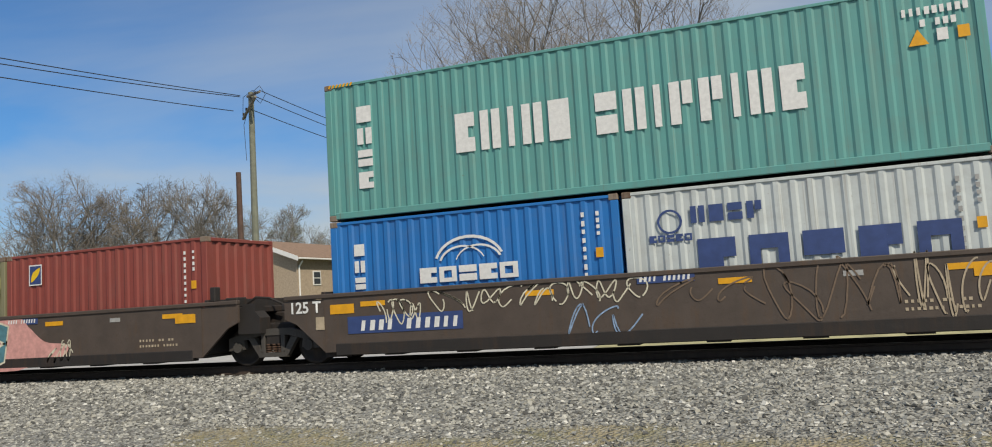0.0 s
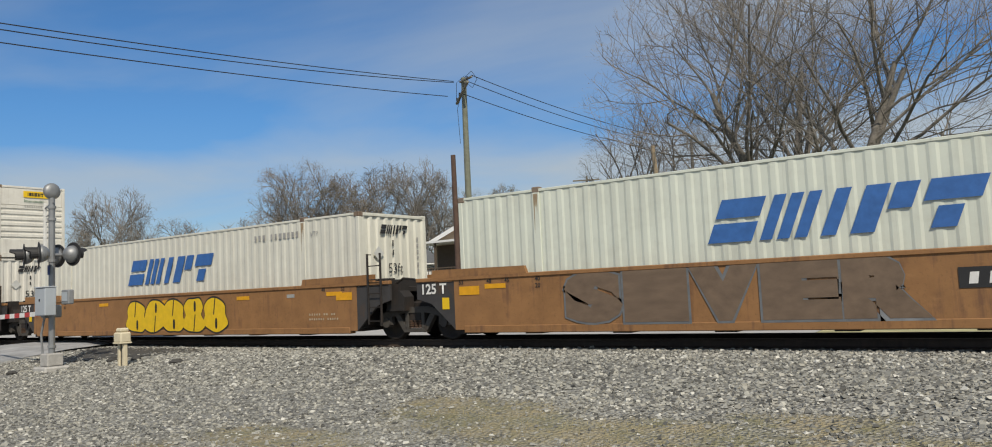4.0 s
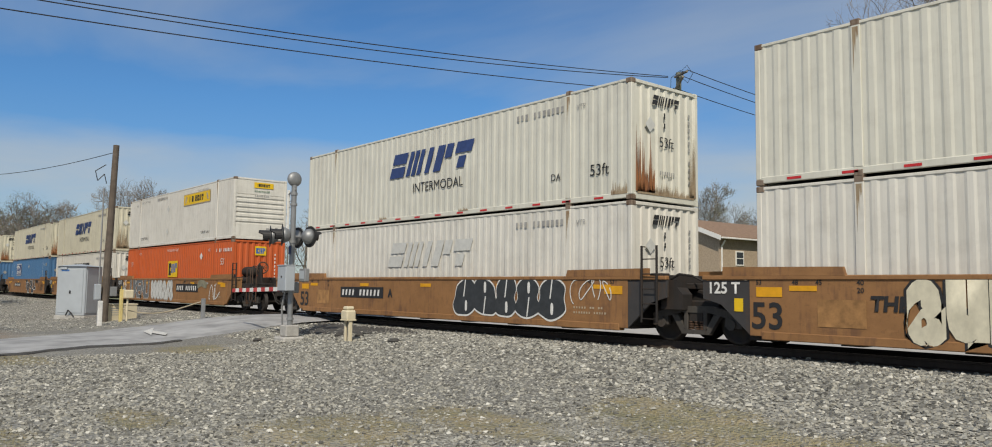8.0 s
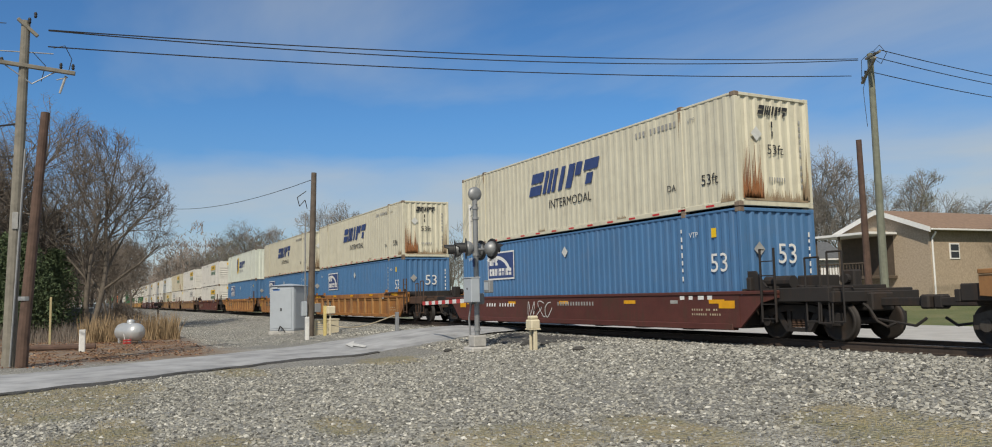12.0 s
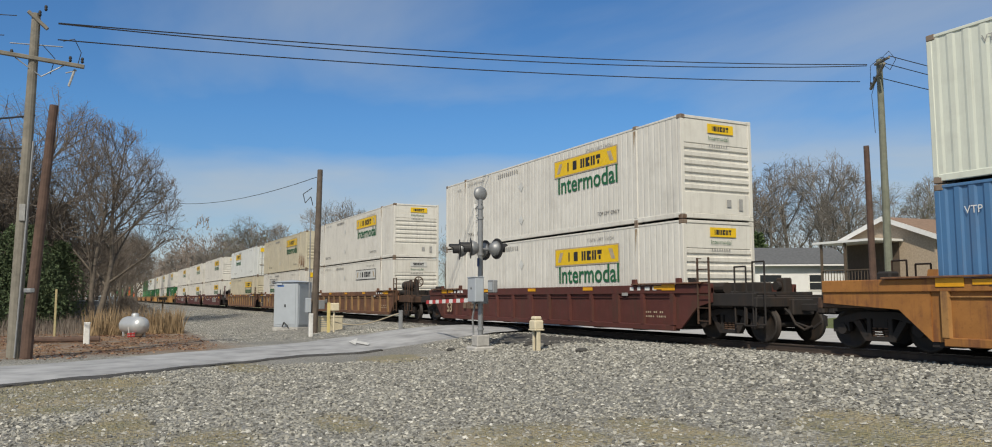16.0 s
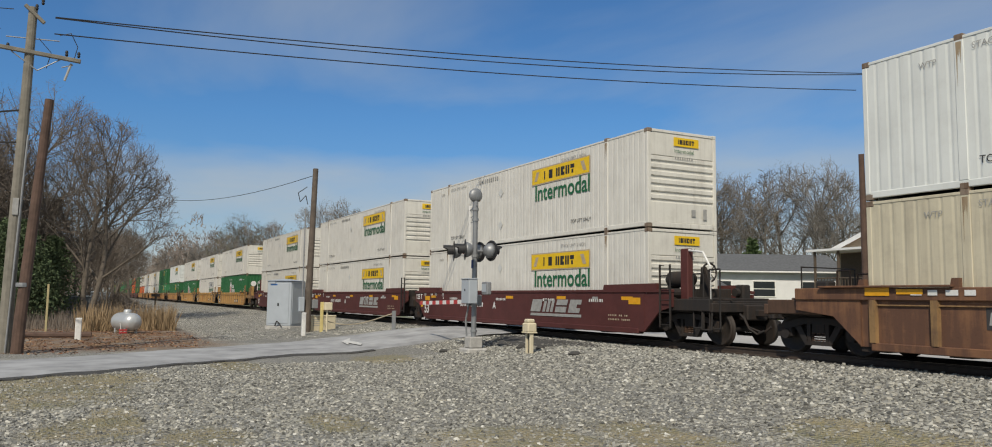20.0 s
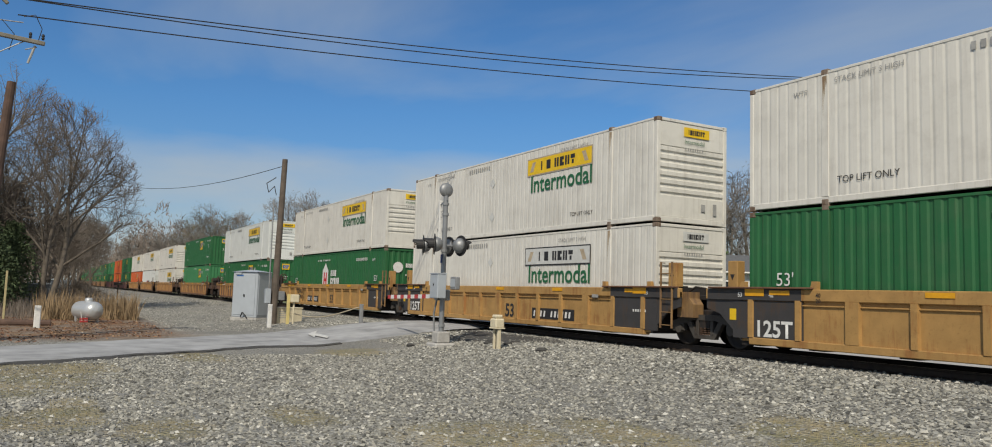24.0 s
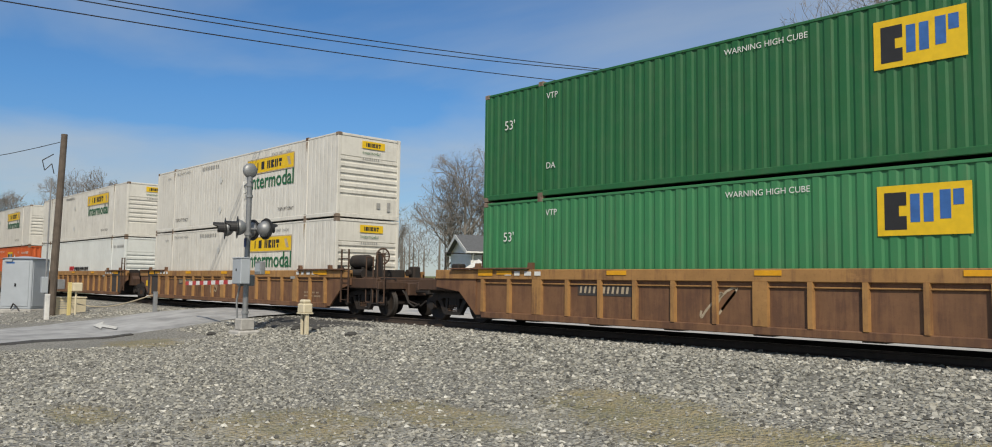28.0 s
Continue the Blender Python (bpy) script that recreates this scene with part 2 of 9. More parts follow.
def rusty(name, paint_c, rust_c, amount, rough=0.7):
    """Old freight-car paint worn to brown rust in patches and runs."""
    m, n, l, p = shader(name)
    co, _, rand = coords(n, l)
    a = noise_node(n, l, co, 1.1, 7, 0.65)
    b = noise_node(n, l, co, 1.0, 6, 0.65, (7.0, 7.0, 0.6))
    f = n.new("ShaderNodeMath")
    f.operation = 'ADD'
    l.new(a, f.inputs[0]), l.new(b, f.inputs[1])
    w = ramp(n, l, f.outputs["Value"], 1.12 - 0.35 * amount, 1.30 - 0.25 * amount, 0, 1)
    col = mix(n, l, ramp(n, l, noise_node(n, l, co, 2.5, 5), 0.3, 0.7), [c * 0.85 for c in paint_c], [min(1, c * 1.12) for c in paint_c])
    col = mix(n, l, w, col, rust_c)
    col = mix(n, l, ramp(n, l, noise_node(n, l, co, 14, 8, 0.7), 0.55, 0.8, 0, 0.6), col, [c * 0.45 for c in rust_c])
    scuff = ramp(n, l, noise_node(n, l, co, 1.0, 7, 0.75, (2.2, 2.2, 5.0)), 0.58, 0.70, 0, 0.35)
    col = mix(n, l, scuff, col, [min(1, c * 1.35 + 0.012) for c in paint_c])
    l.new(col, p.inputs["Base Color"])
    p.inputs["Roughness"].default_value = rough
    bump(n, l, noise_node(n, l, co, 25, 5), p, 0.18, 0.01)
    return m


PAINT = dict(
    bone=paint("bone_white_paint", (0.645, 0.64, 0.565), 0.22, 0.18, streak=0.2),
    cream=paint("cream_paint", (0.61, 0.58, 0.455), 0.25, 0.25, streak=0.28),
    white=paint("white_paint", (0.675, 0.66, 0.605), 0.22, 0.22, streak=0.25),
    jcream=paint("ivory_paint", (0.58, 0.53, 0.40), 0.35, 0.3, streak=0.35),
    mint=paint("pale_mint_paint", (0.63, 0.67, 0.59), 0.2, 0.18, streak=0.15),
    clean=paint("bright_white_paint", (0.68, 0.71, 0.69), 0.1, 0.12, streak=0.12),
    teal=paint("sea_green_paint", (0.092, 0.305, 0.285), 0.35, 0.22, streak=0.28),
    pale=paint("pale_grey_green_paint", (0.50, 0.495, 0.385), 0.25, 0.2, streak=0.25),
    terra=paint("terracotta_paint", (0.41, 0.145, 0.085), 0.2, 0.15, streak=0.2),
    red=paint("oxide_red_paint", (0.24, 0.052, 0.040), 0.2, 0.12, streak=0.2),
    royal=paint("royal_blue_paint", (0.002, 0.155, 0.46), 0.2, 0.15, streak=0.15),
    apl=paint("slate_blue_paint", (0.055, 0.165, 0.33), 0.3, 0.15, streak=0.15),
    grey=paint("light_grey_paint", (0.50, 0.545, 0.54), 0.45, 0.3, streak=0.3),
    orange=paint("orange_paint", (0.56, 0.105, 0.025), 0.15, 0.15, streak=0.2),
    green=paint("deep_green_paint", (0.010, 0.118, 0.038), 0.1, 0.12, streak=0.14),
    lgreen=paint("mid_green_paint", (0.030, 0.20, 0.078), 0.1, 0.12, streak=0.14),
    camo=paint("khaki_paint", (0.22, 0.21, 0.12), 0.2, 0.15, streak=0.2),
)
WELL = dict(
    brown=rusty("dark_brown_car_paint", (0.076, 0.057, 0.046), (0.085, 0.055, 0.037), 0.2),
    orange=rusty("orange_brown_car_paint", (0.285, 0.140, 0.055), (0.175, 0.085, 0.042), 0.22),
    ochre=rusty("ochre_car_paint", (0.34, 0.145, 0.038), (0.19, 0.075, 0.03), 0.4),
    gold=rusty("golden_car_paint", (0.40, 0.23, 0.080), (0.30, 0.14, 0.045), 0.2),
    rust=rusty("rusty_ochre_car_paint", (0.205, 0.098, 0.05), (0.115, 0.055, 0.034), 0.85),
    umber=rusty("umber_rust", (0.19, 0.095, 0.048), (0.12, 0.058, 0.034), 0.6),
    post=rusty("dirty_tan_post_paint", (0.27, 0.16, 0.07), (0.13, 0.075, 0.045), 0.5),
    amber=rusty("amber_car_paint", (0.36, 0.19, 0.068), (0.20, 0.10, 0.045), 0.4),
    maroon=rusty("maroon_car_paint", (0.095, 0.026, 0.020), (0.075, 0.030, 0.020), 0.35),
    maroon2=rusty("clean_maroon_car_paint", (0.088, 0.022, 0.019), (0.08, 0.024, 0.02), 0.05),
)
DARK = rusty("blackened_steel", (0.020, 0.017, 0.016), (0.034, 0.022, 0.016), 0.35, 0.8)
GUSSET = rusty("dark_grey_car_paint", (0.045, 0.043, 0.044), (0.07, 0.045, 0.03), 0.2)
FRAME = rusty("grey_cast_steel", (0.062, 0.056, 0.050), (0.045, 0.034, 0.026), 0.3, 0.8)
WHEEL = rusty("grimy_wheel_steel", (0.022, 0.018, 0.016), (0.036, 0.023, 0.016), 0.4, 0.7)
TREAD = plain("worn_tread_steel", (0.22, 0.20, 0.19), 0.35, 0.9)
RUSTY = rusty("brown_rust", (0.085, 0.046, 0.028), (0.055, 0.030, 0.020), 0.5)
CAST = rusty("corner_casting_steel", (0.22, 0.17, 0.13), (0.11, 0.06, 0.035), 0.5)
YELLOW = plain("yellow_orange_reflector", (0.72, 0.34, 0.015), 0.45)
SIGN_Y = plain("sign_yellow", (0.78, 0.50, 0.02), 0.5, vary=0.08)
INK = plain("black_marking", (0.02, 0.02, 0.022), 0.6)
INK_W = plain("white_marking", (0.70, 0.70, 0.68), 0.6, vary=0.1, scale=12)
INK_B = plain("navy_marking", (0.030, 0.060, 0.18), 0.6, vary=0.15)
INK_B2 = plain("bright_blue_marking", (0.03, 0.13, 0.38), 0.6, vary=0.15)
INK_G = plain("green_marking", (0.010, 0.12, 0.05), 0.6)
INK_R = plain("red_marking", (0.55, 0.025, 0.03), 0.55)
INK_GR = plain("grey_marking", (0.32, 0.32, 0.31), 0.7, vary=0.2)
INK_T = plain("tan_marking", (0.42, 0.34, 0.24), 0.7, vary=0.2)
GHOST = plain("faded_pale_marking", (0.56, 0.57, 0.55), 0.7, vary=0.1)
FADED = plain("faded_blue_marking", (0.22, 0.32, 0.46), 0.7, vary=0.4, scale=14)
PINK = plain("pink_spray_paint", (0.60, 0.30, 0.27), 0.6, vary=0.2)
TEALSP = plain("teal_spray_paint", (0.07, 0.20, 0.24), 0.6, vary=0.25)
CREAMSP = plain("cream_spray_paint", (0.62, 0.58, 0.45), 0.6, vary=0.15)
BLACKSP = plain("charcoal_spray_paint", (0.035, 0.04, 0.045), 0.6, vary=0.25)
GREYSP = plain("grey_spray_paint", (0.14, 0.15, 0.16), 0.6, vary=0.2)
TANSP = plain("brown_grey_spray_paint", (0.16, 0.11, 0.075), 0.6, vary=0.2)
BLUESP = plain("blue_spray_paint", (0.05, 0.20, 0.42), 0.6, vary=0.2)
LIMEY = plain("pale_yellow_camouflage", (0.52, 0.48, 0.19), 0.6, vary=0.1)
NAVY = plain("blue_black_camouflage", (0.028, 0.045, 0.050), 0.6, vary=0.15)

RUNS = rusty("rust_runs", (0.30, 0.12, 0.045), (0.16, 0.06, 0.03), 0.4)
SOOT = rusty("grimy_brown_runs", (0.34, 0.26, 0.17), (0.22, 0.14, 0.08), 0.5)


def stain(w, hgt, n, seed):
    """One ragged stain with an uneven, combed upper edge."""
    def make():
        r, g = random.Random(seed), Geo()
        low = 0.0
        for k in range(n + 1):
            up = hgt * (r.uniform(0.25, 1.0) if k % 2 else r.uniform(0.02, 0.3))
            g.v += [(w * k / n, 0, low), (w * k / n + r.uniform(-0.2, 0.2) * w / n, 0, low + up)]
            if k:
                g.f.append((2 * k - 2, 2 * k, 2 * k + 1, 2 * k - 1))
        return g.mesh("rust_stain")
    return memo(("stain", w, hgt, n, seed), make)


# ---------------- train: containers ----------------
MID = 15.54                      # the track's middle line
DECK = 0.33                      # floor of a well above the rail
RUN = [
    (0, 0.52),
    (0.5, 10.31),
    (1, 20.72),
    (1.5, 31.39),
    (2, 42.57),
    (2.5, 52.56),
    (3, 63.17),
    (3.5, 73.78),
    (4.25, 89.46),
    (5.5, 115.74),
    (6, 126.26),
    (7, 147.30),
    (7.5, 157.72),
    (8, 168.20),
    (9, 189.78),
    (10, 209.99),
    (11, 231.17),
    (12, 252.00),
    (13, 273.52),
    (14.25, 299.38),
    (15.5, 326.12),
    (16, 335.88),
    (16.5, 346.33),
    (17, 356.79),
    (18, 378.18),
    (19, 398.35),
    (20, 419.82),
    (21.25, 445.83),
    (22.5, 472.10),
    (23, 482.07),
    (24, 503.70),
    (25, 523.94),
    (26, 544.89),
    (27, 566.27),
    (28, 586.72),
]                                # seconds, metres that the train has rolled
TRAIN = []                       # (thing, its place along the train)


def wall_strip(x0, x1, z0, z1, pitch, depth, flat=0.34, ramp_=0.16):
    """An upright wall in the x-z plane with trapezoid ribs, outer face at y = 0, ribs into +y."""
    g = Geo()
    n = max(1, round((x1 - x0) / pitch))
    p = (x1 - x0) / n
    xs = []
    for k in range(n):
        b = x0 + k * p
        xs += [(b, 0), (b + flat * p, 0), (b + (flat + ramp_) * p, depth), (b + (1 - ramp_) * p, depth)]
    xs.append((x1, 0))
    for k, (x, y) in enumerate(xs):
        g.v += [(x, y, z0), (x, y, z1)]
        if k:
            i = 2 * k
            g.f.append((i - 2, i, i + 1, i - 1))
    return g


def slab_strip(y0, y1, z0, z1, pitch, depth):
    """An end wall in the y-z plane with level ribs, outer face at x = 0, ribs to -x."""
    g = Geo()
    n = max(1, round((z1 - z0) / pitch))
    p = (z1 - z0) / n
    zs = []
    for k in range(n):
        b = z0 + k * p
        zs += [(b, -depth), (b + 0.30 * p, -depth), (b + 0.42 * p, 0), (b + 0.88 * p, 0)]
    zs.append((z1, -depth))
    for k, (z, x) in enumerate(zs):
        g.v += [(x, y0, z), (x, y1, z)]
        if k:
            i = 2 * k
            g.f.append((i - 2, i - 1, i + 1, i))
    return g


KIND = {   # length, width, height, rib pitch, rib depth, share of outer flat
    "swift": (16.15, 2.59, 2.896, 0.315, 0.014, 0.30),
    "jb": (16.15, 2.59, 2.896, 0.255, 0.008, 0.62),
    "apl": (16.15, 2.59, 2.896, 0.28, 0.026, 0.34),
    "emp": (16.15, 2.59, 2.896, 0.27, 0.022, 0.45),
    "box40": (12.19, 2.44, 2.896, 0.278, 0.022, 0.28),
    "box20": (6.06, 2.44, 2.591, 0.278, 0.024, 0.28),
}


def container(kind, color, end, label, u, z, group):
    """A freight container; its right-hand end stands at u along the train."""
    L, W, H, pitch, depth, flat = KIND[kind]
    long = L > 15
    mat = PAINT[color]
    ob = thing("shipping_container", Matrix.Identity(4), label, "shipping container", group)
    h, w = L / 2, W / 2
    pw = 0.11 if long else 0.15          # corner post
    br, tr = 0.17, 0.075                 # bottom and top rail
    side = memo((kind, "side"), lambda: wall_strip(-h + pw, h - pw, br, H - tr, pitch, depth, flat).mesh("side_wall"))
    put_part("side_wall", side, mat, ob, at=(0, -w + 0.012, 0))
    put_part("side_wall", side, mat, ob, at=pose(0, w - 0.012, 0, 0, 0, 180))
    put_part("roof", memo((kind, "roof"), lambda: Geo().box(-h + 0.01, h - 0.01, -w + 0.06, w - 0.06, H - 0.06, H - 0.02).mesh("roof")), mat, ob)
    put_part("floor", memo((kind, "floor"), lambda: Geo().box(-h + 0.05, h - 0.05, -w + 0.07, w - 0.07, 0.10, 0.16).mesh("floor")), DARK, ob)
    rail_t = memo((kind, "rt"), lambda: Geo().cbox(-h + pw, h - pw, 0, 0.06, H - tr, H - 0.016, 0.008).mesh("top_rail"))
    rail_b = memo((kind, "rb"), lambda: Geo().cbox(-h + pw, h - pw, 0, 0.07, 0.036, br, 0.012).mesh("bottom_rail"))
    post = memo((kind, "post"), lambda: Geo().cbox(0, pw, 0, 0.12, 0.118, H - 0.118, 0.012).mesh("corner_post"))
    cast = memo(("cast",), lambda: Geo().cbox(0, 0.178, 0, 0.162, 0, 0.118, 0.012).mesh("corner_casting"))
    for sx in (0, 1):
        put_part("corner_post", post, mat, ob, at=(h - pw if sx else -h, -w, 0))
        for zz in (0, H - 0.118):
            put_part("corner_casting", cast, CAST, ob, at=((h - 0.176) if sx else -h - 0.002, -w - 0.002, zz))
    put_part("top_rail", rail_t, mat, ob, at=(0, -w, 0))
    put_part("bottom_rail", rail_b, mat, ob, at=(0, -w, 0))

    def back():
        q = Geo().cbox(-h + pw, h - pw, w - 0.06, w, H - tr, H - 0.012, 0.008).cbox(-h + pw, h - pw, w - 0.07, w, 0.018, br, 0.012)
        for x in (-h, h - pw):
            q.cbox(x, x + pw, w - 0.12, w, 0.118, H - 0.118, 0.012)
        for x in (-h, h - 0.178):
            q.cbox(x, x + 0.178, w - 0.16, w + 0.002, 0, 0.118, 0.012).cbox(x, x + 0.178, w - 0.16, w + 0.002, H - 0.118, H, 0.012)
        return q.mesh("back_frame")
    put_part("back_frame", memo((kind, "back"), back), mat, ob)
    if long:
        mid_post = memo((kind, "mid"), lambda: Geo().cbox(-0.09, 0.09, 0, 0.03, br, H - tr, 0.01).mesh("intermediate_post"))
        lug = memo(("lug",), lambda: Geo().cbox(-0.09, 0.09, 0, 0.16, 0, 0.13, 0.015).mesh("lifting_casting"))
        for x in (-6.0, 6.0):
            put_part("intermediate_post", mid_post, mat, ob, at=(x, -w - 0.004, 0))
            for zz in (-0.004, H - 0.10):
                put_part("lifting_casting", lug, CAST, ob, at=(x, -w - 0.008, zz))
            if -640 < u and kind in ("swift", "jb"):
                put_part("rust_run", stain(0.11, 0.9, 6, 30 + int(-u) % 4), SOOT, ob, at=pose(x + 0.055, -w - 0.006, H - 0.12, 0, 180, 0))
    # the two ends
    sill = memo((kind, "sill"), lambda: Geo().cbox(-0.1, 0, -w + 0.12, w - 0.12, 0.02, 0.16, 0.01).mesh("end_sill"))
    head = memo((kind, "head"), lambda: Geo().cbox(-0.1, 0, -w + 0.12, w - 0.12, H - 0.10, H - 0.015, 0.01).mesh("end_header"))
    for sx in (0, 1):
        m = pose(h, 0, 0) if sx else pose(-h, 0, 0, 0, 0, 180)
        style = end if sx else "corr"
        put_part("end_sill", sill, mat, ob, at=m)
        put_part("end_header", head, mat, ob, at=m)
        if style == "corr":
            ew = memo((kind, "corr"), lambda: wall_strip(-w + 0.12, w - 0.12, 0.16, H - 0.1, 0.30, 0.04, 0.3).mesh("end_wall"))
            put_part("end_wall", ew, mat, ob, at=m @ pose(-0.02, 0, 0, 0, 0, 90))
        elif style == "slat":
            ew = memo((kind, "slat"), lambda: slab_strip(-w + 0.12, w - 0.12, 0.75, H - 0.78, 0.235, 0.045).mesh("end_wall"))
            put_part("end_wall", ew, mat, ob, at=m @ pose(-0.015, 0, 0))
            put_part("end_panel", memo((kind, "pl"), lambda: Geo().cbox(-0.05, 0, -w + 0.12, w - 0.12, 0.16, 0.75, 0.012).mesh("end_panel")), mat, ob, at=m @ pose(-0.02, 0, 0))
            put_part("end_panel", memo((kind, "pu"), lambda: Geo().cbox(-0.05, 0, -w + 0.12, w - 0.12, H - 0.78, H - 0.1, 0.012).mesh("end_panel")), mat, ob, at=m @ pose(-0.02, 0, 0))
        else:
            leaf = memo((kind, "leaf"), lambda: Geo().cbox(-0.05, 0, 0.012, w - 0.14, 0.18, H - 0.12, 0.012).mesh("door"))
            rod = memo((kind, "rod"), lambda: Geo().cyl((0.03, 0, 0.1), (0.03, 0, H - 0.06), 0.017, n=8).mesh("locking_bar"))
            handle = memo(("hnd",), lambda: Geo().cbox(0.03, 0.055, -0.02, 0.42, -0.02, 0.02, 0.006).mesh("handle"))
            for sd, rz in ((1, 0), (-1, 1)):
                dm = m @ pose(-0.02, 0, 0) if sd > 0 else m @ pose(-0.02, -(w - 0.128), 0)
                d = put_part("door", leaf, mat, ob, at=dm)
                for yy in (0.28, 0.86):
                    put_part("locking_bar", rod, CAST, d, "galvanised locking bar", at=(0, yy, 0))
                    put_part("handle", handle, CAST, d, at=(0, yy - 0.2, 1.05))
                for zz in (0.5, 1.1, 1.7, 2.2):
                    put_part("door_rib", memo((kind, "drib"), lambda: Geo().cbox(0, 0.014, 0.06, w - 0.2, -0.05, 0.05, 0.006).mesh("door_rib")), mat, d, at=(0, 0, zz))
    TRAIN.append((ob, u - h, z))
    return ob


# ---------------- markings ----------------
def face_pose(ob_kind, face, x, z):
    """From the middle of the near side (or the right-hand end) to a spot on it."""
    L, W, H = KIND[ob_kind][:3]
    if face == "side":
        return pose(x, -W / 2 - 0.008, z)
    return pose(L / 2 + 0.012, x, z, 0, 0, 90)


def mark(ob, kind, text, x, z, size, mat, face="side", bold=0.0, shear=0.0, name="lettering", label=""):
    return put_part(name, letters(text, size, bold, shear), mat, ob, label, at=face_pose(kind, face, x, z))


def rect(g, x0, z0, x1, z1, y=0.0, slant=0.0):
    n = len(g.v)
    g.v += [(x0 + slant * z0, y, z0), (x1 + slant * z0, y, z0), (x1 + slant * z1, y, z1), (x0 + slant * z1, y, z1)]
    g.f.append((n, n + 1, n + 2, n + 3))
    return g


FORMS = (   # plain block shapes in a unit cell
    ((0, 0, 1, .44), (0, .56, 1, 1)),
    ((0, 0, .26, 1), (.37, 0, .63, 1), (.74, 0, 1, 1)),
    ((.2, 0, .8, 1),),
    ((0, 0, .46, 1), (.56, .46, 1, 1)),
    ((0, .56, 1, 1), (.3, 0, .75, .44)),
    ((0, 0, .42, 1), (.58, 0, 1, 1)),
    ((0, 0, .66, 1), (.66, 0, 1, .36), (.66, .64, 1, 1)),
    ((0, 0, 1, 1),),
    ((0, 0, 1, .26), (0, .74, 1, 1), (0, .26, .28, .74), (.72, .26, 1, .74)),
)


def blocks(order, w, h, gap=0.2, slant=0.0):
    """A row of plain block shapes, w by h over all."""
    def make():
        g = Geo()
        widths = [0.5 if k == 2 else (0.45 if k < 0 else 1.0) for k in order]
        unit = w / (sum(widths) + gap * (len(order) - 1))
        x = 0
        for k, wd in zip(order, widths):
            if k >= 0:
                for j, (a, b, c, d) in enumerate(FORMS[k]):
                    rect(g, x + a * wd * unit, b * h, x + c * wd * unit, d * h, -0.0006 * j, slant)
            x += (wd + gap) * unit
        return g.mesh("emblem")
    return memo(("blocks", order, w, h, gap, slant), make)


def bars(n, w, h, seed=0, upright=False):
    """A line of small plain bars, for writing that cannot be read."""
    def make():
        g, r, x = Geo(), random.Random(seed), 0.0
        for k in range(n):
            bw = w / n * r.uniform(0.42, 0.68)
            if upright:
                rect(g, h * 0.2, -x - bw, h * 0.75, -x)
            else:
                rect(g, x, 0, x + bw, h)
            x += w / n * (2.0 if r.random() < 0.12 and k < n - 1 else 1.0)
        return g.mesh("bars")
    return memo(("bars", n, w, h, seed, upright), make)


def emblem(ob, kind, me, x, z, mat, face="side", name="emblem", label=""):
    return put_part(name, me, mat, ob, label, at=face_pose(kind, face, x, z))


def panel(w, h, slant=0.0):
    return memo(("panel", w, h, slant), lambda: rect(Geo(), 0, 0, w, h, 0, slant).mesh("panel"))


def lift(m, d):
    return m @ pose(0, -d, 0)


def swift_marks(ob, kind, ink, under=None, tag=True, top=True):
    """Slanted block emblem on the side, small writing by the right end."""
    if under is not None:
        emblem(ob, kind, blocks((0, 1, 2, 3, 4), 4.3, 0.84, 0.16, 0.4), -2.42, 1.42, under, label="pale outline of the emblem")
    emblem(ob, kind, blocks((0, 1, 2, 3, 4), 4.2, 0.78, 0.18, 0.4), -2.3, 1.45, ink, name="emblem_front").matrix_basis @= pose(0, -0.004, 0)
    if tag:
        mark(ob, kind, "INTERMODAL", -0.95, 0.90, 0.42, INK if ink != GHOST else GHOST)
    emblem(ob, kind, bars(10, 1.7, 0.15, 3), 4.05, 2.42, INK_GR)
    mark(ob, kind, "VTP", 6.3, 2.40, 0.18, INK_GR)
    mark(ob, kind, "53ft", 6.75, 0.66, 0.40, INK)
    mark(ob, kind, "DA", 5.38, 0.66, 0.26, INK)
    # right-hand end
    emblem(ob, kind, blocks((0, 1, 2, 3, 4), 1.0, 0.24, 0.16, 0.3), -0.55, 2.36, INK, "end")
    mark(ob, kind, "53ft", -0.28, 1.35, 0.36, INK, "end")
    emblem(ob, kind, bars(10, 1.7, 0.12, 5, True), 0.85, 2.3, INK_GR, "end")
    emblem(ob, kind, bars(2, 0.5, 0.1, 6, True), -0.12, 2.2, INK, "end")
    emblem(ob, kind, bars(7, 0.6, 0.1, 8), -0.25, 0.66, INK_GR, "end")
    emblem(ob, kind, memo(("diam",), lambda: Geo().add([(0, 0, -0.2), (0.2, 0, 0), (0, 0, 0.2), (-0.2, 0, 0)], [(0, 1, 2, 3)]).mesh("placard_holder")), -0.62, 1.85, GHOST, "end", name="placard_holder")
    if top:   # red and white strips along the bottom rail
        def strips():
            q = Geo()
            for k in range(14):
                rect(q, k * 1.1, 0, k * 1.1 + 0.3, 0.05)
            return q.mesh("reflective_strips")
        emblem(ob, kind, memo(("strips",), strips), -7.4, 0.07, INK_R, name="reflective_strips")


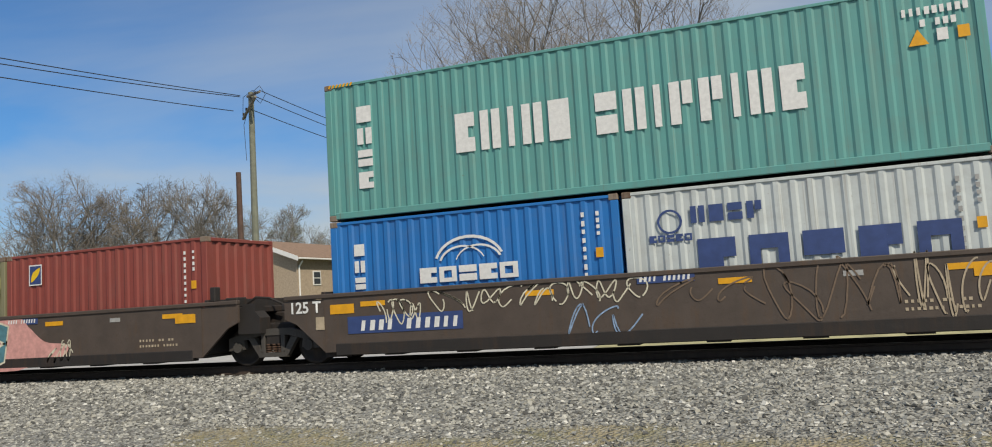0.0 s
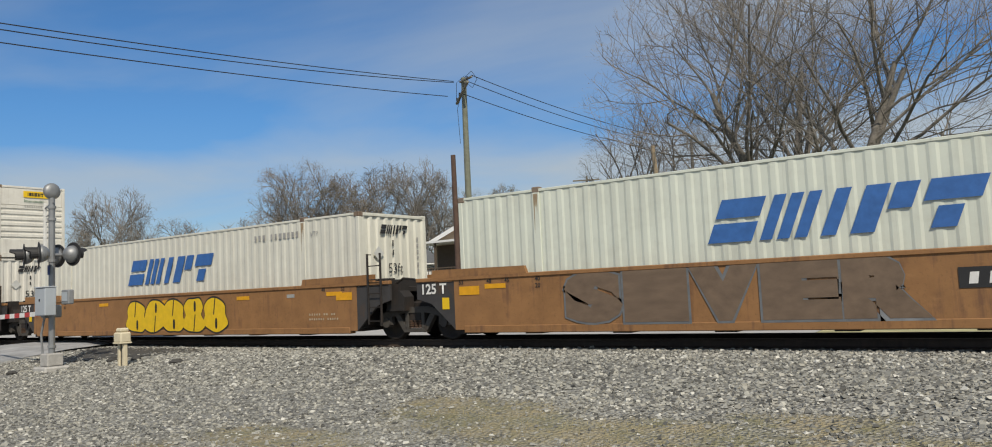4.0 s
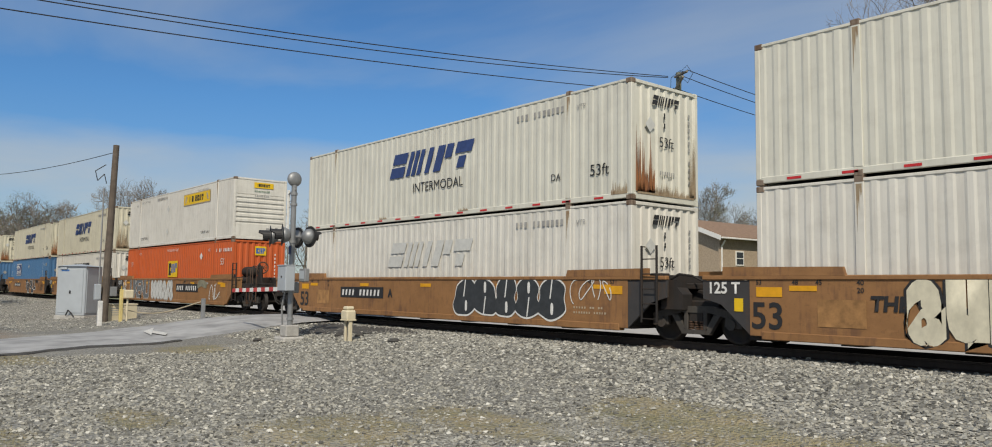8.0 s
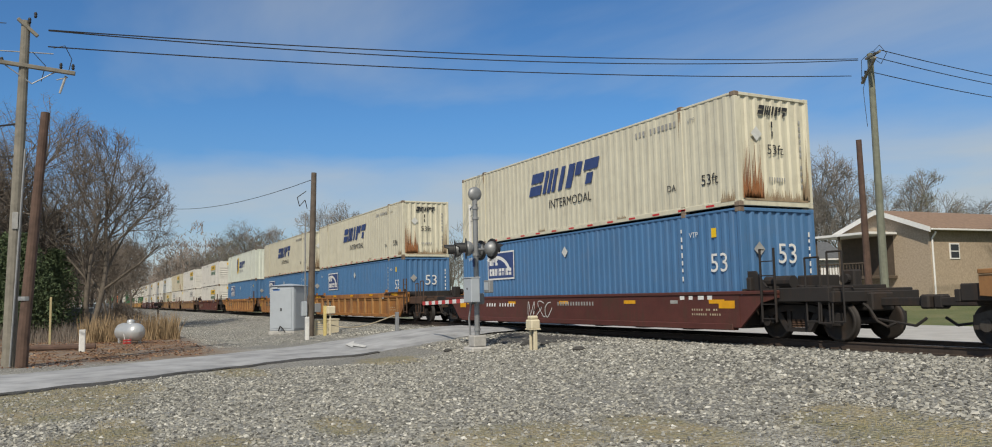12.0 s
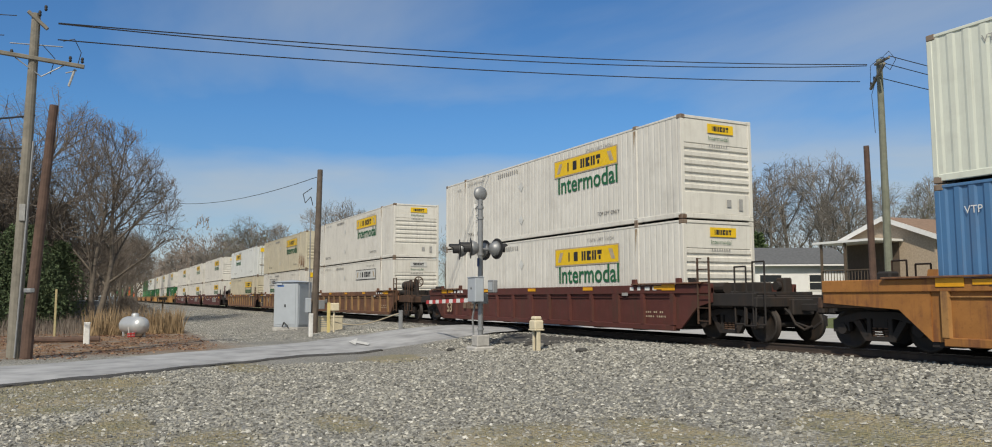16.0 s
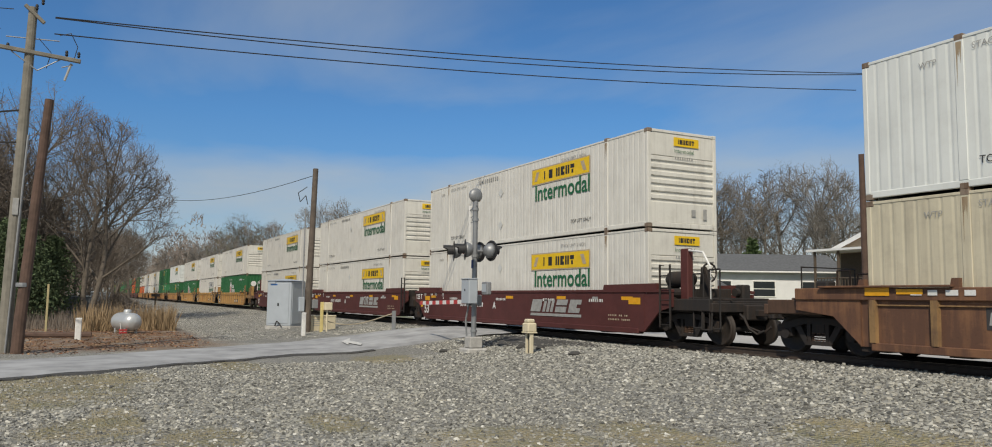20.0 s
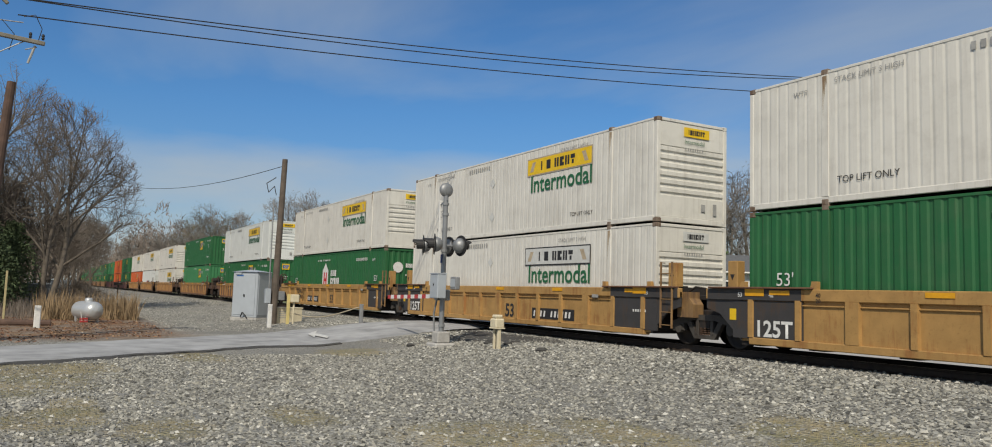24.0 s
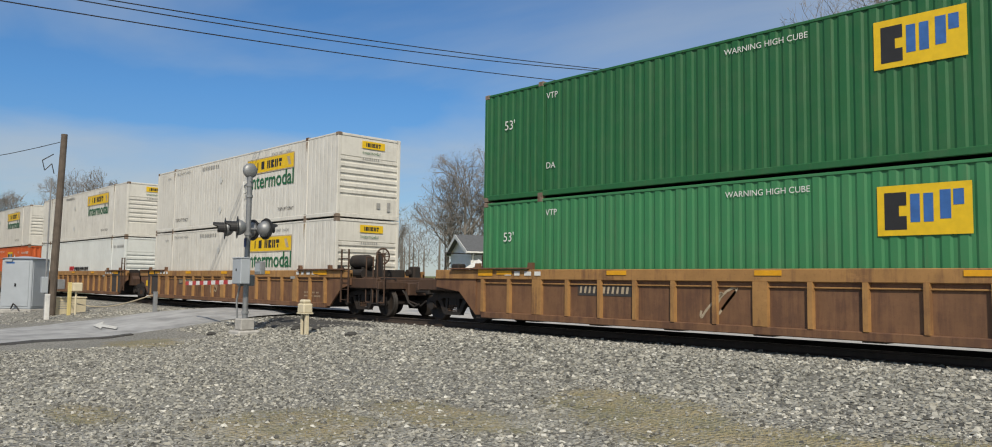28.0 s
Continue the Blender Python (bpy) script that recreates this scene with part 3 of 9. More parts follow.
def jb_marks(ob, kind, style="yellow", x0=1.45, upper=True, tag=True, end="slat"):
    """Banner with a row of dark blocks, and a word below it."""
    w, h = (3.65, 0.52) if x0 > -4 else (3.1, 0.5)
    back = {"yellow": SIGN_Y, "outline": GHOST}[style]
    z = 1.99 if upper else 1.86
    emblem(ob, kind, panel(w + 0.08, h + 0.08), x0 - 0.04, z - 0.04, INK if style == "outline" else INK_T, name="banner_edge")
    b = emblem(ob, kind, panel(w, h), x0, z, back, name="banner", label="yellow banner" if style == "yellow" else "faded banner with a dark edge")
    b.matrix_basis @= pose(0, -0.003, 0)
    for dx, sl in ((0.14, 0.5), (w - 0.55, -0.5)):
        e = emblem(ob, kind, panel(0.2, h * 0.62, sl), x0 + dx + (0.2 if sl < 0 else 0), z + 0.1, INK_T, name="banner_scroll")
        e.matrix_basis @= pose(0, -0.006, 0)
    e = emblem(ob, kind, blocks((2, -1, 7, -1, 5, 6, 5, 4), w * 0.54, 0.30, 0.26), x0 + w * 0.22, z + 0.11, INK)
    e.matrix_basis @= pose(0, -0.007, 0)
    if tag:
        mark(ob, kind, "Intermodal", x0 + 0.16, z - 0.60, 0.80 if x0 > -4 else 0.66, INK_G, bold=0.012)
    mark(ob, kind, "TOP LIFT ONLY", 4.0, 0.42, 0.17, INK)
    mark(ob, kind, "STACK LIMIT 3 HIGH", 3.4, 2.55, 0.16, INK_GR)
    mark(ob, kind, "WTP", -6.8, 2.45, 0.17, INK_GR)
    mark(ob, kind, "TOP LIFT ONLY", -5.7, 0.44, 0.20, INK)
    mark(ob, kind, "STACK LIMIT 3 HIGH", -5.75, 2.58, 0.17, INK_GR)
    emblem(ob, kind, bars(10, 1.7, 0.15, 12), -2.9, 2.55, INK_GR)
    emblem(ob, kind, memo(("diam",), None), -1.0, 2.0, GHOST, name="placard_holder")
    emblem(ob, kind, memo(("diam",), None), -1.0, 0.75, GHOST, name="placard_holder")
    if end == "slat":
        emblem(ob, kind, panel(0.95, 0.26), -0.35, 2.44, SIGN_Y if style == "yellow" else GHOST, "end", name="banner")
        e = emblem(ob, kind, blocks((2, 7, 5, 6, 5, 4), 0.62, 0.14, 0.2), -0.2, 2.50, INK, "end")
        e.matrix_basis @= pose(0, -0.005, 0)
        mark(ob, kind, "Intermodal", -0.33, 2.24, 0.17, INK_G, "end")
        emblem(ob, kind, bars(8, 0.7, 0.07, 14), -0.3, 2.05, INK_GR, "end")
        emblem(ob, kind, panel(0.16, 0.2), 0.3, 0.38, INK_GR, "end", name="plate")
        emblem(ob, kind, panel(0.14, 0.32), 0.75, 0.3, INK_GR, "end", name="plate")
    elif end == "door":
        emblem(ob, kind, panel(2.1, 0.36), -1.05, 2.30, SIGN_Y, "end", name="banner").matrix_basis @= pose(0, -0.03, 0)
        e = emblem(ob, kind, blocks((2, 7, 5, 6, 5, 4), 1.1, 0.22, 0.2), -0.5, 2.37, INK, "end")
        e.matrix_basis @= pose(0, -0.034, 0)


def apl_marks(ob, kind):
    g = emblem(ob, kind, panel(2.2, 1.08), -5.75, 1.46, INK_W, name="logo_border")
    p = emblem(ob, kind, panel(2.08, 0.96), -5.69, 1.52, INK_B, name="logo_panel")
    p.matrix_basis @= pose(0, -0.003, 0)

    def arc():
        q = Geo()
        pts = [(1.3 * math.cos(radians(a)), 0.8 * math.sin(radians(a))) for a in range(15, 125, 9)]
        for (a, b), (c, d) in zip(pts, pts[1:]):
            q.add([(a, 0, b), (a * 0.86, 0, b * 0.84), (c * 0.86, 0, d * 0.84), (c, 0, d)], [(0, 1, 2, 3)])
        return q.mesh("logo_arc")
    e = emblem(ob, kind, memo(("aplarc",), arc), -5.1, 1.6, INK_W, name="logo_arc")
    e.matrix_basis @= pose(0, -0.006, 0)
    for k, (zz, o, ww) in enumerate(((2.02, (7, 3, 6), 0.7), (1.62, (6, 7, 5, 2, 0, 4, 2, 6, 0), 1.8))):
        e = emblem(ob, kind, blocks(o, ww, 0.27, 0.25), -5.58, zz, INK_W)
        e.matrix_basis @= pose(0, -0.006, 0)
    emblem(ob, kind, memo(("diam",), None), 0.0, 2.25, GHOST, name="placard_holder")
    mark(ob, kind, "VTP", -7.5, 2.3, 0.2, INK_W)
    mark(ob, kind, "VTP", 6.2, 2.25, 0.2, INK_W)
    emblem(ob, kind, panel(0.18, 0.24), 7.05, 2.2, SIGN_Y, name="plate")
    mark(ob, kind, "53", 6.95, 1.32, 0.68, INK_W)
    mark(ob, kind, "53", -0.1, 1.5, 0.72, INK_W, "end")
    emblem(ob, kind, bars(9, 1.9, 0.1, 21, True), 5.85, 2.5, INK_W)
    emblem(ob, kind, bars(8, 1.5, 0.1, 22, True), 1.0, 2.3, INK_W, "end")
    emblem(ob, kind, memo(("diam",), None), -0.7, 1.85, INK_GR, "end", name="placard_holder")


def emp_marks(ob, kind, low=False, x0=2.1):
    z = 1.68
    if low:
        x0, z = -0.6, 1.18
    emblem(ob, kind, panel(1.48, 0.86), x0, z, SIGN_Y, name="logo_panel", label="yellow square panel")
    for k, (o, m, dx, dz) in enumerate(((6, INK, 0.12, 0.10), (5, INK_B2, 0.54, 0.22), (3, INK_B2, 1.0, 0.26))):
        e = emblem(ob, kind, blocks((o,), 0.36, 0.48 if k else 0.64), x0 + dx, z + dz, m)
        e.matrix_basis @= pose(0, -0.004, 0)
    d = emblem(ob, kind, memo(("diam",), None), 4.25, 2.2, INK_W, name="placard_holder")
    mark(ob, kind, "53'", 6.75, 1.75, 0.42, INK_W)
    mark(ob, kind, "53'", -7.3, 1.85, 0.34, INK_W)
    mark(ob, kind, "VTP", -5.8, 2.45, 0.22, INK_W)
    mark(ob, kind, "VTP", 5.1, 2.4, 0.2, INK_W)
    mark(ob, kind, "DA", -5.8, 0.7, 0.22, INK_W)
    mark(ob, kind, "WARNING HIGH CUBE", -0.85, 2.55, 0.17, INK_W)
    emblem(ob, kind, bars(9, 1.6, 0.16, 31), 6.2, 2.35, INK_W)
    emblem(ob, kind, bars(8, 1.2, 0.12, 32), 6.2, 0.75, INK_W)
    emblem(ob, kind, panel(0.55, 0.42), -0.2, 2.2, SIGN_Y, "end", name="logo_panel")
    e = emblem(ob, kind, blocks((6, 5, 3), 0.45, 0.26, 0.15), -0.15, 2.28, INK_B2, "end")
    e.matrix_basis @= pose(0, -0.004, 0)
    mark(ob, kind, "53'", -0.12, 1.5, 0.3, INK_W, "end")
    emblem(ob, kind, bars(9, 1.6, 0.1, 33, True), 0.75, 2.3, INK_W, "end")


def far_marks(ob, kind):
    emblem(ob, kind, panel(1.48, 0.86), 2.1, 1.68, SIGN_Y, name="logo_panel", label="yellow square panel")
    emblem(ob, kind, panel(0.55, 0.42), -0.2, 2.2, SIGN_Y, "end", name="logo_panel")


def hub_marks(ob, kind):
    def house():
        return Geo().add([(0, 0, 0), (1.05, 0, 0), (1.05, 0, 1.05), (0.52, 0, 1.5), (0, 0, 1.05)], [(0, 1, 2, 3, 4)]).mesh("logo_panel")
    emblem(ob, kind, memo(("hub",), house), -1.6, 0.85, INK_W, name="logo_panel", label="white gabled panel")
    e = emblem(ob, kind, memo(("hubh",), lambda: rect(rect(rect(Geo(), 0, 0, 0.2, 0.85), 0.38, 0, 0.58, 0.85), 0.2, 0.34, 0.38, 0.5, -0.001).mesh("emblem")), -1.37, 0.95, INK_R)
    e.matrix_basis @= pose(0, -0.004, 0)
    for zz, o, ww in ((1.58, (5, 1, 7), 0.95), (1.14, (6, 3, 7, 1, 7), 1.5)):
        emblem(ob, kind, blocks(o, ww, 0.34, 0.22), -0.1, zz, INK_W)
    emblem(ob, kind, bars(11, 1.7, 0.15, 41), 4.1, 2.35, INK_W)
    emblem(ob, kind, bars(11, 1.7, 0.1, 42), -2.6, 2.45, INK_W)
    mark(ob, kind, "WTP", 6.4, 2.3, 0.2, INK_W)
    mark(ob, kind, "53'", 6.7, 1.3, 0.42, INK_W)
    mark(ob, kind, "53'", -7.3, 1.2, 0.42, INK_W)
    emblem(ob, kind, memo(("disc",), lambda: Geo().add([(0.26 * math.cos(k * math.pi / 10), 0, 0.26 * math.sin(k * math.pi / 10)) for k in range(20)], [tuple(range(20))]).mesh("disc")), -0.6, 2.0, INK_W, "end", name="logo_disc")
    emblem(ob, kind, blocks((5, 1, 7), 0.5, 0.2, 0.2), -0.2, 2.0, INK_W, "end")
    emblem(ob, kind, bars(9, 1.0, 0.07, 44), -0.2, 1.6, INK_W, "end")


def iso_marks(ob, kind, ink=None):
    ink = ink or INK_W
    L = KIND[kind][0]
    emblem(ob, kind, bars(9, 1.0, 0.13, 51), L / 2 - 1.2, 2.38, ink)
    emblem(ob, kind, bars(4, 0.45, 0.12, 52), L / 2 - 0.95, 2.18, ink)
    emblem(ob, kind, panel(0.17, 0.2), L / 2 - 0.42, 1.92, YELLOW, name="plate")
    emblem(ob, kind, panel(0.16, 0.2), L / 2 - 0.72, 1.92, ink, name="plate")
    emblem(ob, kind, bars(8, 0.95, 0.1, 53), -0.1, 2.35, ink, "end")


def china_marks(ob, kind, six=False):
    emblem(ob, kind, blocks((6, 5, 2, 5, 7), 2.33, 0.78, 0.30), -3.15, 1.1, INK_W, label="large white block emblem")
    emblem(ob, kind, blocks((0, 5, 2, 3, 3, 2, 5, 6), 3.65, 0.78, 0.30), -0.32, 1.1, INK_W, label="large white block emblem")
    for k in range(6 if six else 4):
        emblem(ob, kind, blocks(((7, 5, 0, 6, 3, 7)[k],), 0.34, 0.30 if six else 0.34), -5.35, (2.28 - k * 0.385) if six else (2.0 - k * 0.46), INK_W)
    tri = memo(("tri",), lambda: Geo().add([(0, 0, 0), (0.3, 0, 0), (0.15, 0, 0.27)], [(0, 1, 2)]).mesh("warning_triangle"))
    emblem(ob, kind, tri, 4.95, 1.88, YELLOW, name="warning_triangle")
    emblem(ob, kind, tri, -0.15, 1.9, YELLOW, "end", name="warning_triangle")
    iso_marks(ob, kind)
    g = Geo()
    for k in range(7):
        rect(g, k * 0.085, 0, k * 0.085 + 0.045, 0.07, 0, 0.5)
    me = memo(("hazard",), lambda: g.mesh("hazard_stripes"))
    emblem(ob, kind, me, 5.35, 2.82, YELLOW, name="hazard_stripes")
    emblem(ob, kind, me, -6.0, 2.82, YELLOW, name="hazard_stripes")


def oocl_marks(ob, kind):
    emblem(ob, kind, blocks((8, 8, 6, 6), 1.55, 0.36, 0.12), -4.95, 2.08, INK_R)
    emblem(ob, kind, blocks((8, 8, 6, 6), 0.5, 0.18, 0.12), -0.1, 2.0, INK_R, "end")
    iso_marks(ob, kind, INK_GR)


def blob_mesh(key, pts, k=5):
    """A smooth closed shape through a few corner points (x, z)."""
    def make():
        n, out = len(pts), []
        for i in range(n):
            p0, p1, p2, p3 = (pts[(i + j - 1) % n] for j in range(4))
            for s in range(k):
                t = s / k
                out.append(tuple(0.5 * ((2 * p1[a]) + (-p0[a] + p2[a]) * t + (2 * p0[a] - 5 * p1[a] + 4 * p2[a] - p3[a]) * t * t + (-p0[a] + 3 * p1[a] - 3 * p2[a] + p3[a]) * t ** 3) for a in (0, 1)))
        return Geo().add([(a, 0, b) for a, b in out], [tuple(range(len(out)))]).mesh("painted_patch")
    return memo(("blob", key), make)


def camo_marks(ob, kind):
    for key, mat, pts in (("a", LIMEY, ((-2.9, .2), (-2.9, 2.2), (-1.9, 2.3), (-1.0, 2.35), (-.6, 2.0), (-.5, 1.5), (.1, 1.2), (.1, .5), (-.5, .2), (-.8, .9), (-1.6, .5), (-2.2, .3))),
                          ("b", LIMEY, ((1.0, 1.2), (1.1, 2.2), (1.9, 2.4), (2.8, 2.3), (2.85, .9), (2.6, .6), (2.2, 1.2), (1.5, .9))),
                          ("c", NAVY, ((-2.7, .6), (-2.6, 1.5), (-1.9, 1.7), (-1.5, 2.1), (-1.45, 1.7), (-1.0, 1.5), (-1.1, 1.0), (-1.8, .9), (-2.2, .5))),
                          ("d", NAVY, ((1.1, 2.35), (1.9, 2.38), (1.8, 2.15), (1.4, 2.1))), ("e", NAVY, ((1.0, .3), (1.0, .8), (1.4, 1.0), (2.0, .7), (1.9, .3)))):
        e = emblem(ob, kind, blob_mesh(("camo", key), tuple((px, 1.0 + pz * 0.58) for px, pz in pts)), 0, 0, mat, name="camouflage_patch")
        e.matrix_basis @= pose(0, -0.002 - (0.003 if mat is NAVY else 0), 0)
    iso_marks(ob, kind)


def cosco_marks(ob, kind, white=False):
    if white:
        emblem(ob, kind, blocks((6, 8, 0, 6, 8), 4.1, 0.95, 0.35), -1.75, 0.68, INK_B, label="large navy block emblem")
        emblem(ob, kind, blocks((5, 7, 0, 3), 1.2, 0.3, 0.3), -1.83, 1.92, INK_B)
        ring = memo(("ring",), lambda: Geo().add([(r * math.cos(k * math.pi / 9), 0, r * math.sin(k * math.pi / 9)) for r in (0.22, 0.18) for k in range(18)], [(k, (k + 1) % 18, (k + 1) % 18 + 18, k + 18) for k in range(18)]).mesh("logo_ring"))
        emblem(ob, kind, ring, -2.2, 1.98, INK_B, name="logo_ring")
        emblem(ob, kind, blocks((6, 8, 0, 6, 8), 0.75, 0.13, 0.2), -2.58, 1.62, INK_B)
    else:
        emblem(ob, kind, blocks((6, 8, 0, 6, 8), 2.06, 0.30, 0.14), -1.02, 1.2, INK_W)

        def arcs():
            q = Geo()
            for r, c in ((0.75, 0), (0.5, -0.15), (0.5, 0.2)):
                pts = [(c + r * math.cos(radians(a)), 0.75 * r * math.sin(radians(a))) for a in range(20, 165, 12)]
                for (a, b), (e, d) in zip(pts, pts[1:]):
                    q.add([(a, 0, b), (a * 0.93, 0, b * 0.9), (e * 0.93, 0, d * 0.9), (e, 0, d)], [(0, 1, 2, 3)])
            return q.mesh("logo_arcs")
        emblem(ob, kind, memo(("coscoarc",), arcs), 0.05, 1.52, INK_W, name="logo_arcs")
        for k in range(4):
            emblem(ob, kind, blocks(((7, 5, 0, 6)[k],), 0.24, 0.24), -2.48, 1.85 - k * 0.34, INK_W)
    emblem(ob, kind, bars(10, 1.6, 0.11, 61, True), 2.3, 2.3, INK_W if not white else INK_GR)
    emblem(ob, kind, bars(4, 0.5, 0.11, 62, True), 2.58, 2.3, INK_W if not white else INK_GR)
    emblem(ob, kind, panel(0.14, 0.18), 2.56, 1.45, YELLOW, name="plate")

# ---------------- train: well cars ----------------
def truck_part(parent, x, frame_mat, name="truck"):
    """A two-axle bogie as a part of its car: side frames, springs, wheel sets."""
    def frame_mesh():
        g = Geo()
        arch = [(-1.13, 0.36), (-1.13, 0.62), (-0.86, 0.70), (-0.42, 0.80), (0.42, 0.80), (0.86, 0.70), (1.13, 0.62), (1.13, 0.36), (0.98, 0.36), (0.98, 0.55), (0.70, 0.58), (0.36, 0.66), (-0.36, 0.66), (-0.70, 0.58), (-0.98, 0.55), (-0.98, 0.36)]
        top = arch[:8]
        low = arch[8:]
        pts = list(zip(top, low[::-1]))
        for (t0, l0), (t1, l1) in zip(pts, pts[1:]):
            g.prism([l0, l1, t1, t0], "y", 0, 0.13)
        g.prism([(-0.62, 0.60), (-0.46, 0.62), (-0.24, 0.26), (-0.36, 0.22)], "y", 0, 0.13)
        g.prism([(0.46, 0.62), (0.62, 0.60), (0.36, 0.22), (0.24, 0.26)], "y", 0, 0.13)
        g.prism([(-0.36, 0.20), (0.36, 0.20), (0.30, 0.29), (-0.30, 0.29)], "y", -0.01, 0.15)
        g.cbox(-0.30, -0.20, 0.0, 0.13, 0.28, 0.67, 0.01).cbox(0.20, 0.30, 0.0, 0.13, 0.28, 0.67, 0.01)
        for sx in (-1, 1):
            g.cyl((sx * 0.89, -0.03, 0.43), (sx * 0.89, 0.14, 0.43), 0.115, n=12)
            g.prism([(sx * 0.89 - 0.17, 0.38), (sx * 0.89 + 0.17, 0.38), (sx * 0.89 + 0.14, 0.62), (sx * 0.89 - 0.14, 0.62)], "y", 0.01, 0.12)
        return g.mesh("side_frame")

    def springs():
        g = Geo()
        for k in (-0.14, 0.0, 0.14):
            for j in range(4):
                g.cyl((k, 0.065, 0.30 + j * 0.05), (k, 0.065, 0.33 + j * 0.05), 0.06, n=8)
        return g.mesh("springs")

    def wheel():
        prof = [(0.075, 0.0), (0.075, 0.02), (0.13, 0.03), (0.18, 0.045), (0.33, 0.055), (0.36, 0.015), (0.425, 0.0), (0.435, 0.03), (0.438, 0.11), (0.462, 0.115), (0.462, 0.14), (0.36, 0.14), (0.1, 0.12), (0.0, 0.12)]
        return Geo().lathe(prof, 24, axis="y").mesh("wheel", True)
    t = put_part(name, memo(("bolster",), lambda: Geo().cbox(-0.19, 0.19, -1.1, 1.1, 0.45, 0.74, 0.03).cbox(-0.3, 0.3, -0.35, 0.35, 0.74, 0.95, 0.03).mesh("truck")), DARK, parent, at=(x, 0, 0))
    fr = memo(("frame",), frame_mesh)
    # near frame in the given colour, far frame always in the dark steel
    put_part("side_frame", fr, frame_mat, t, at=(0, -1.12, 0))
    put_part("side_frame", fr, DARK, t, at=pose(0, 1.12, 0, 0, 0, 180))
    sp = memo(("springs",), springs)
    put_part("springs", sp, RUSTY, t, at=(0, -1.12, 0))
    put_part("springs", sp, RUSTY, t, at=pose(0, 1.12, 0, 0, 0, 180))
    wh, ax = memo(("wheel",), wheel), memo(("axle",), lambda: Geo().cyl((0, -0.95, 0.435), (0, 0.95, 0.435), 0.075, n=10).mesh("axle"))
    for sx in (-0.89, 0.89):
        put_part("axle", ax, DARK, t, at=(sx, 0, 0))
        put_part("wheel", wh, WHEEL, t, at=(sx, -0.85, 0.435))
        put_part("wheel", wh, WHEEL, t, at=pose(sx, 0.85, 0.435, 0, 0, 180))
    return t


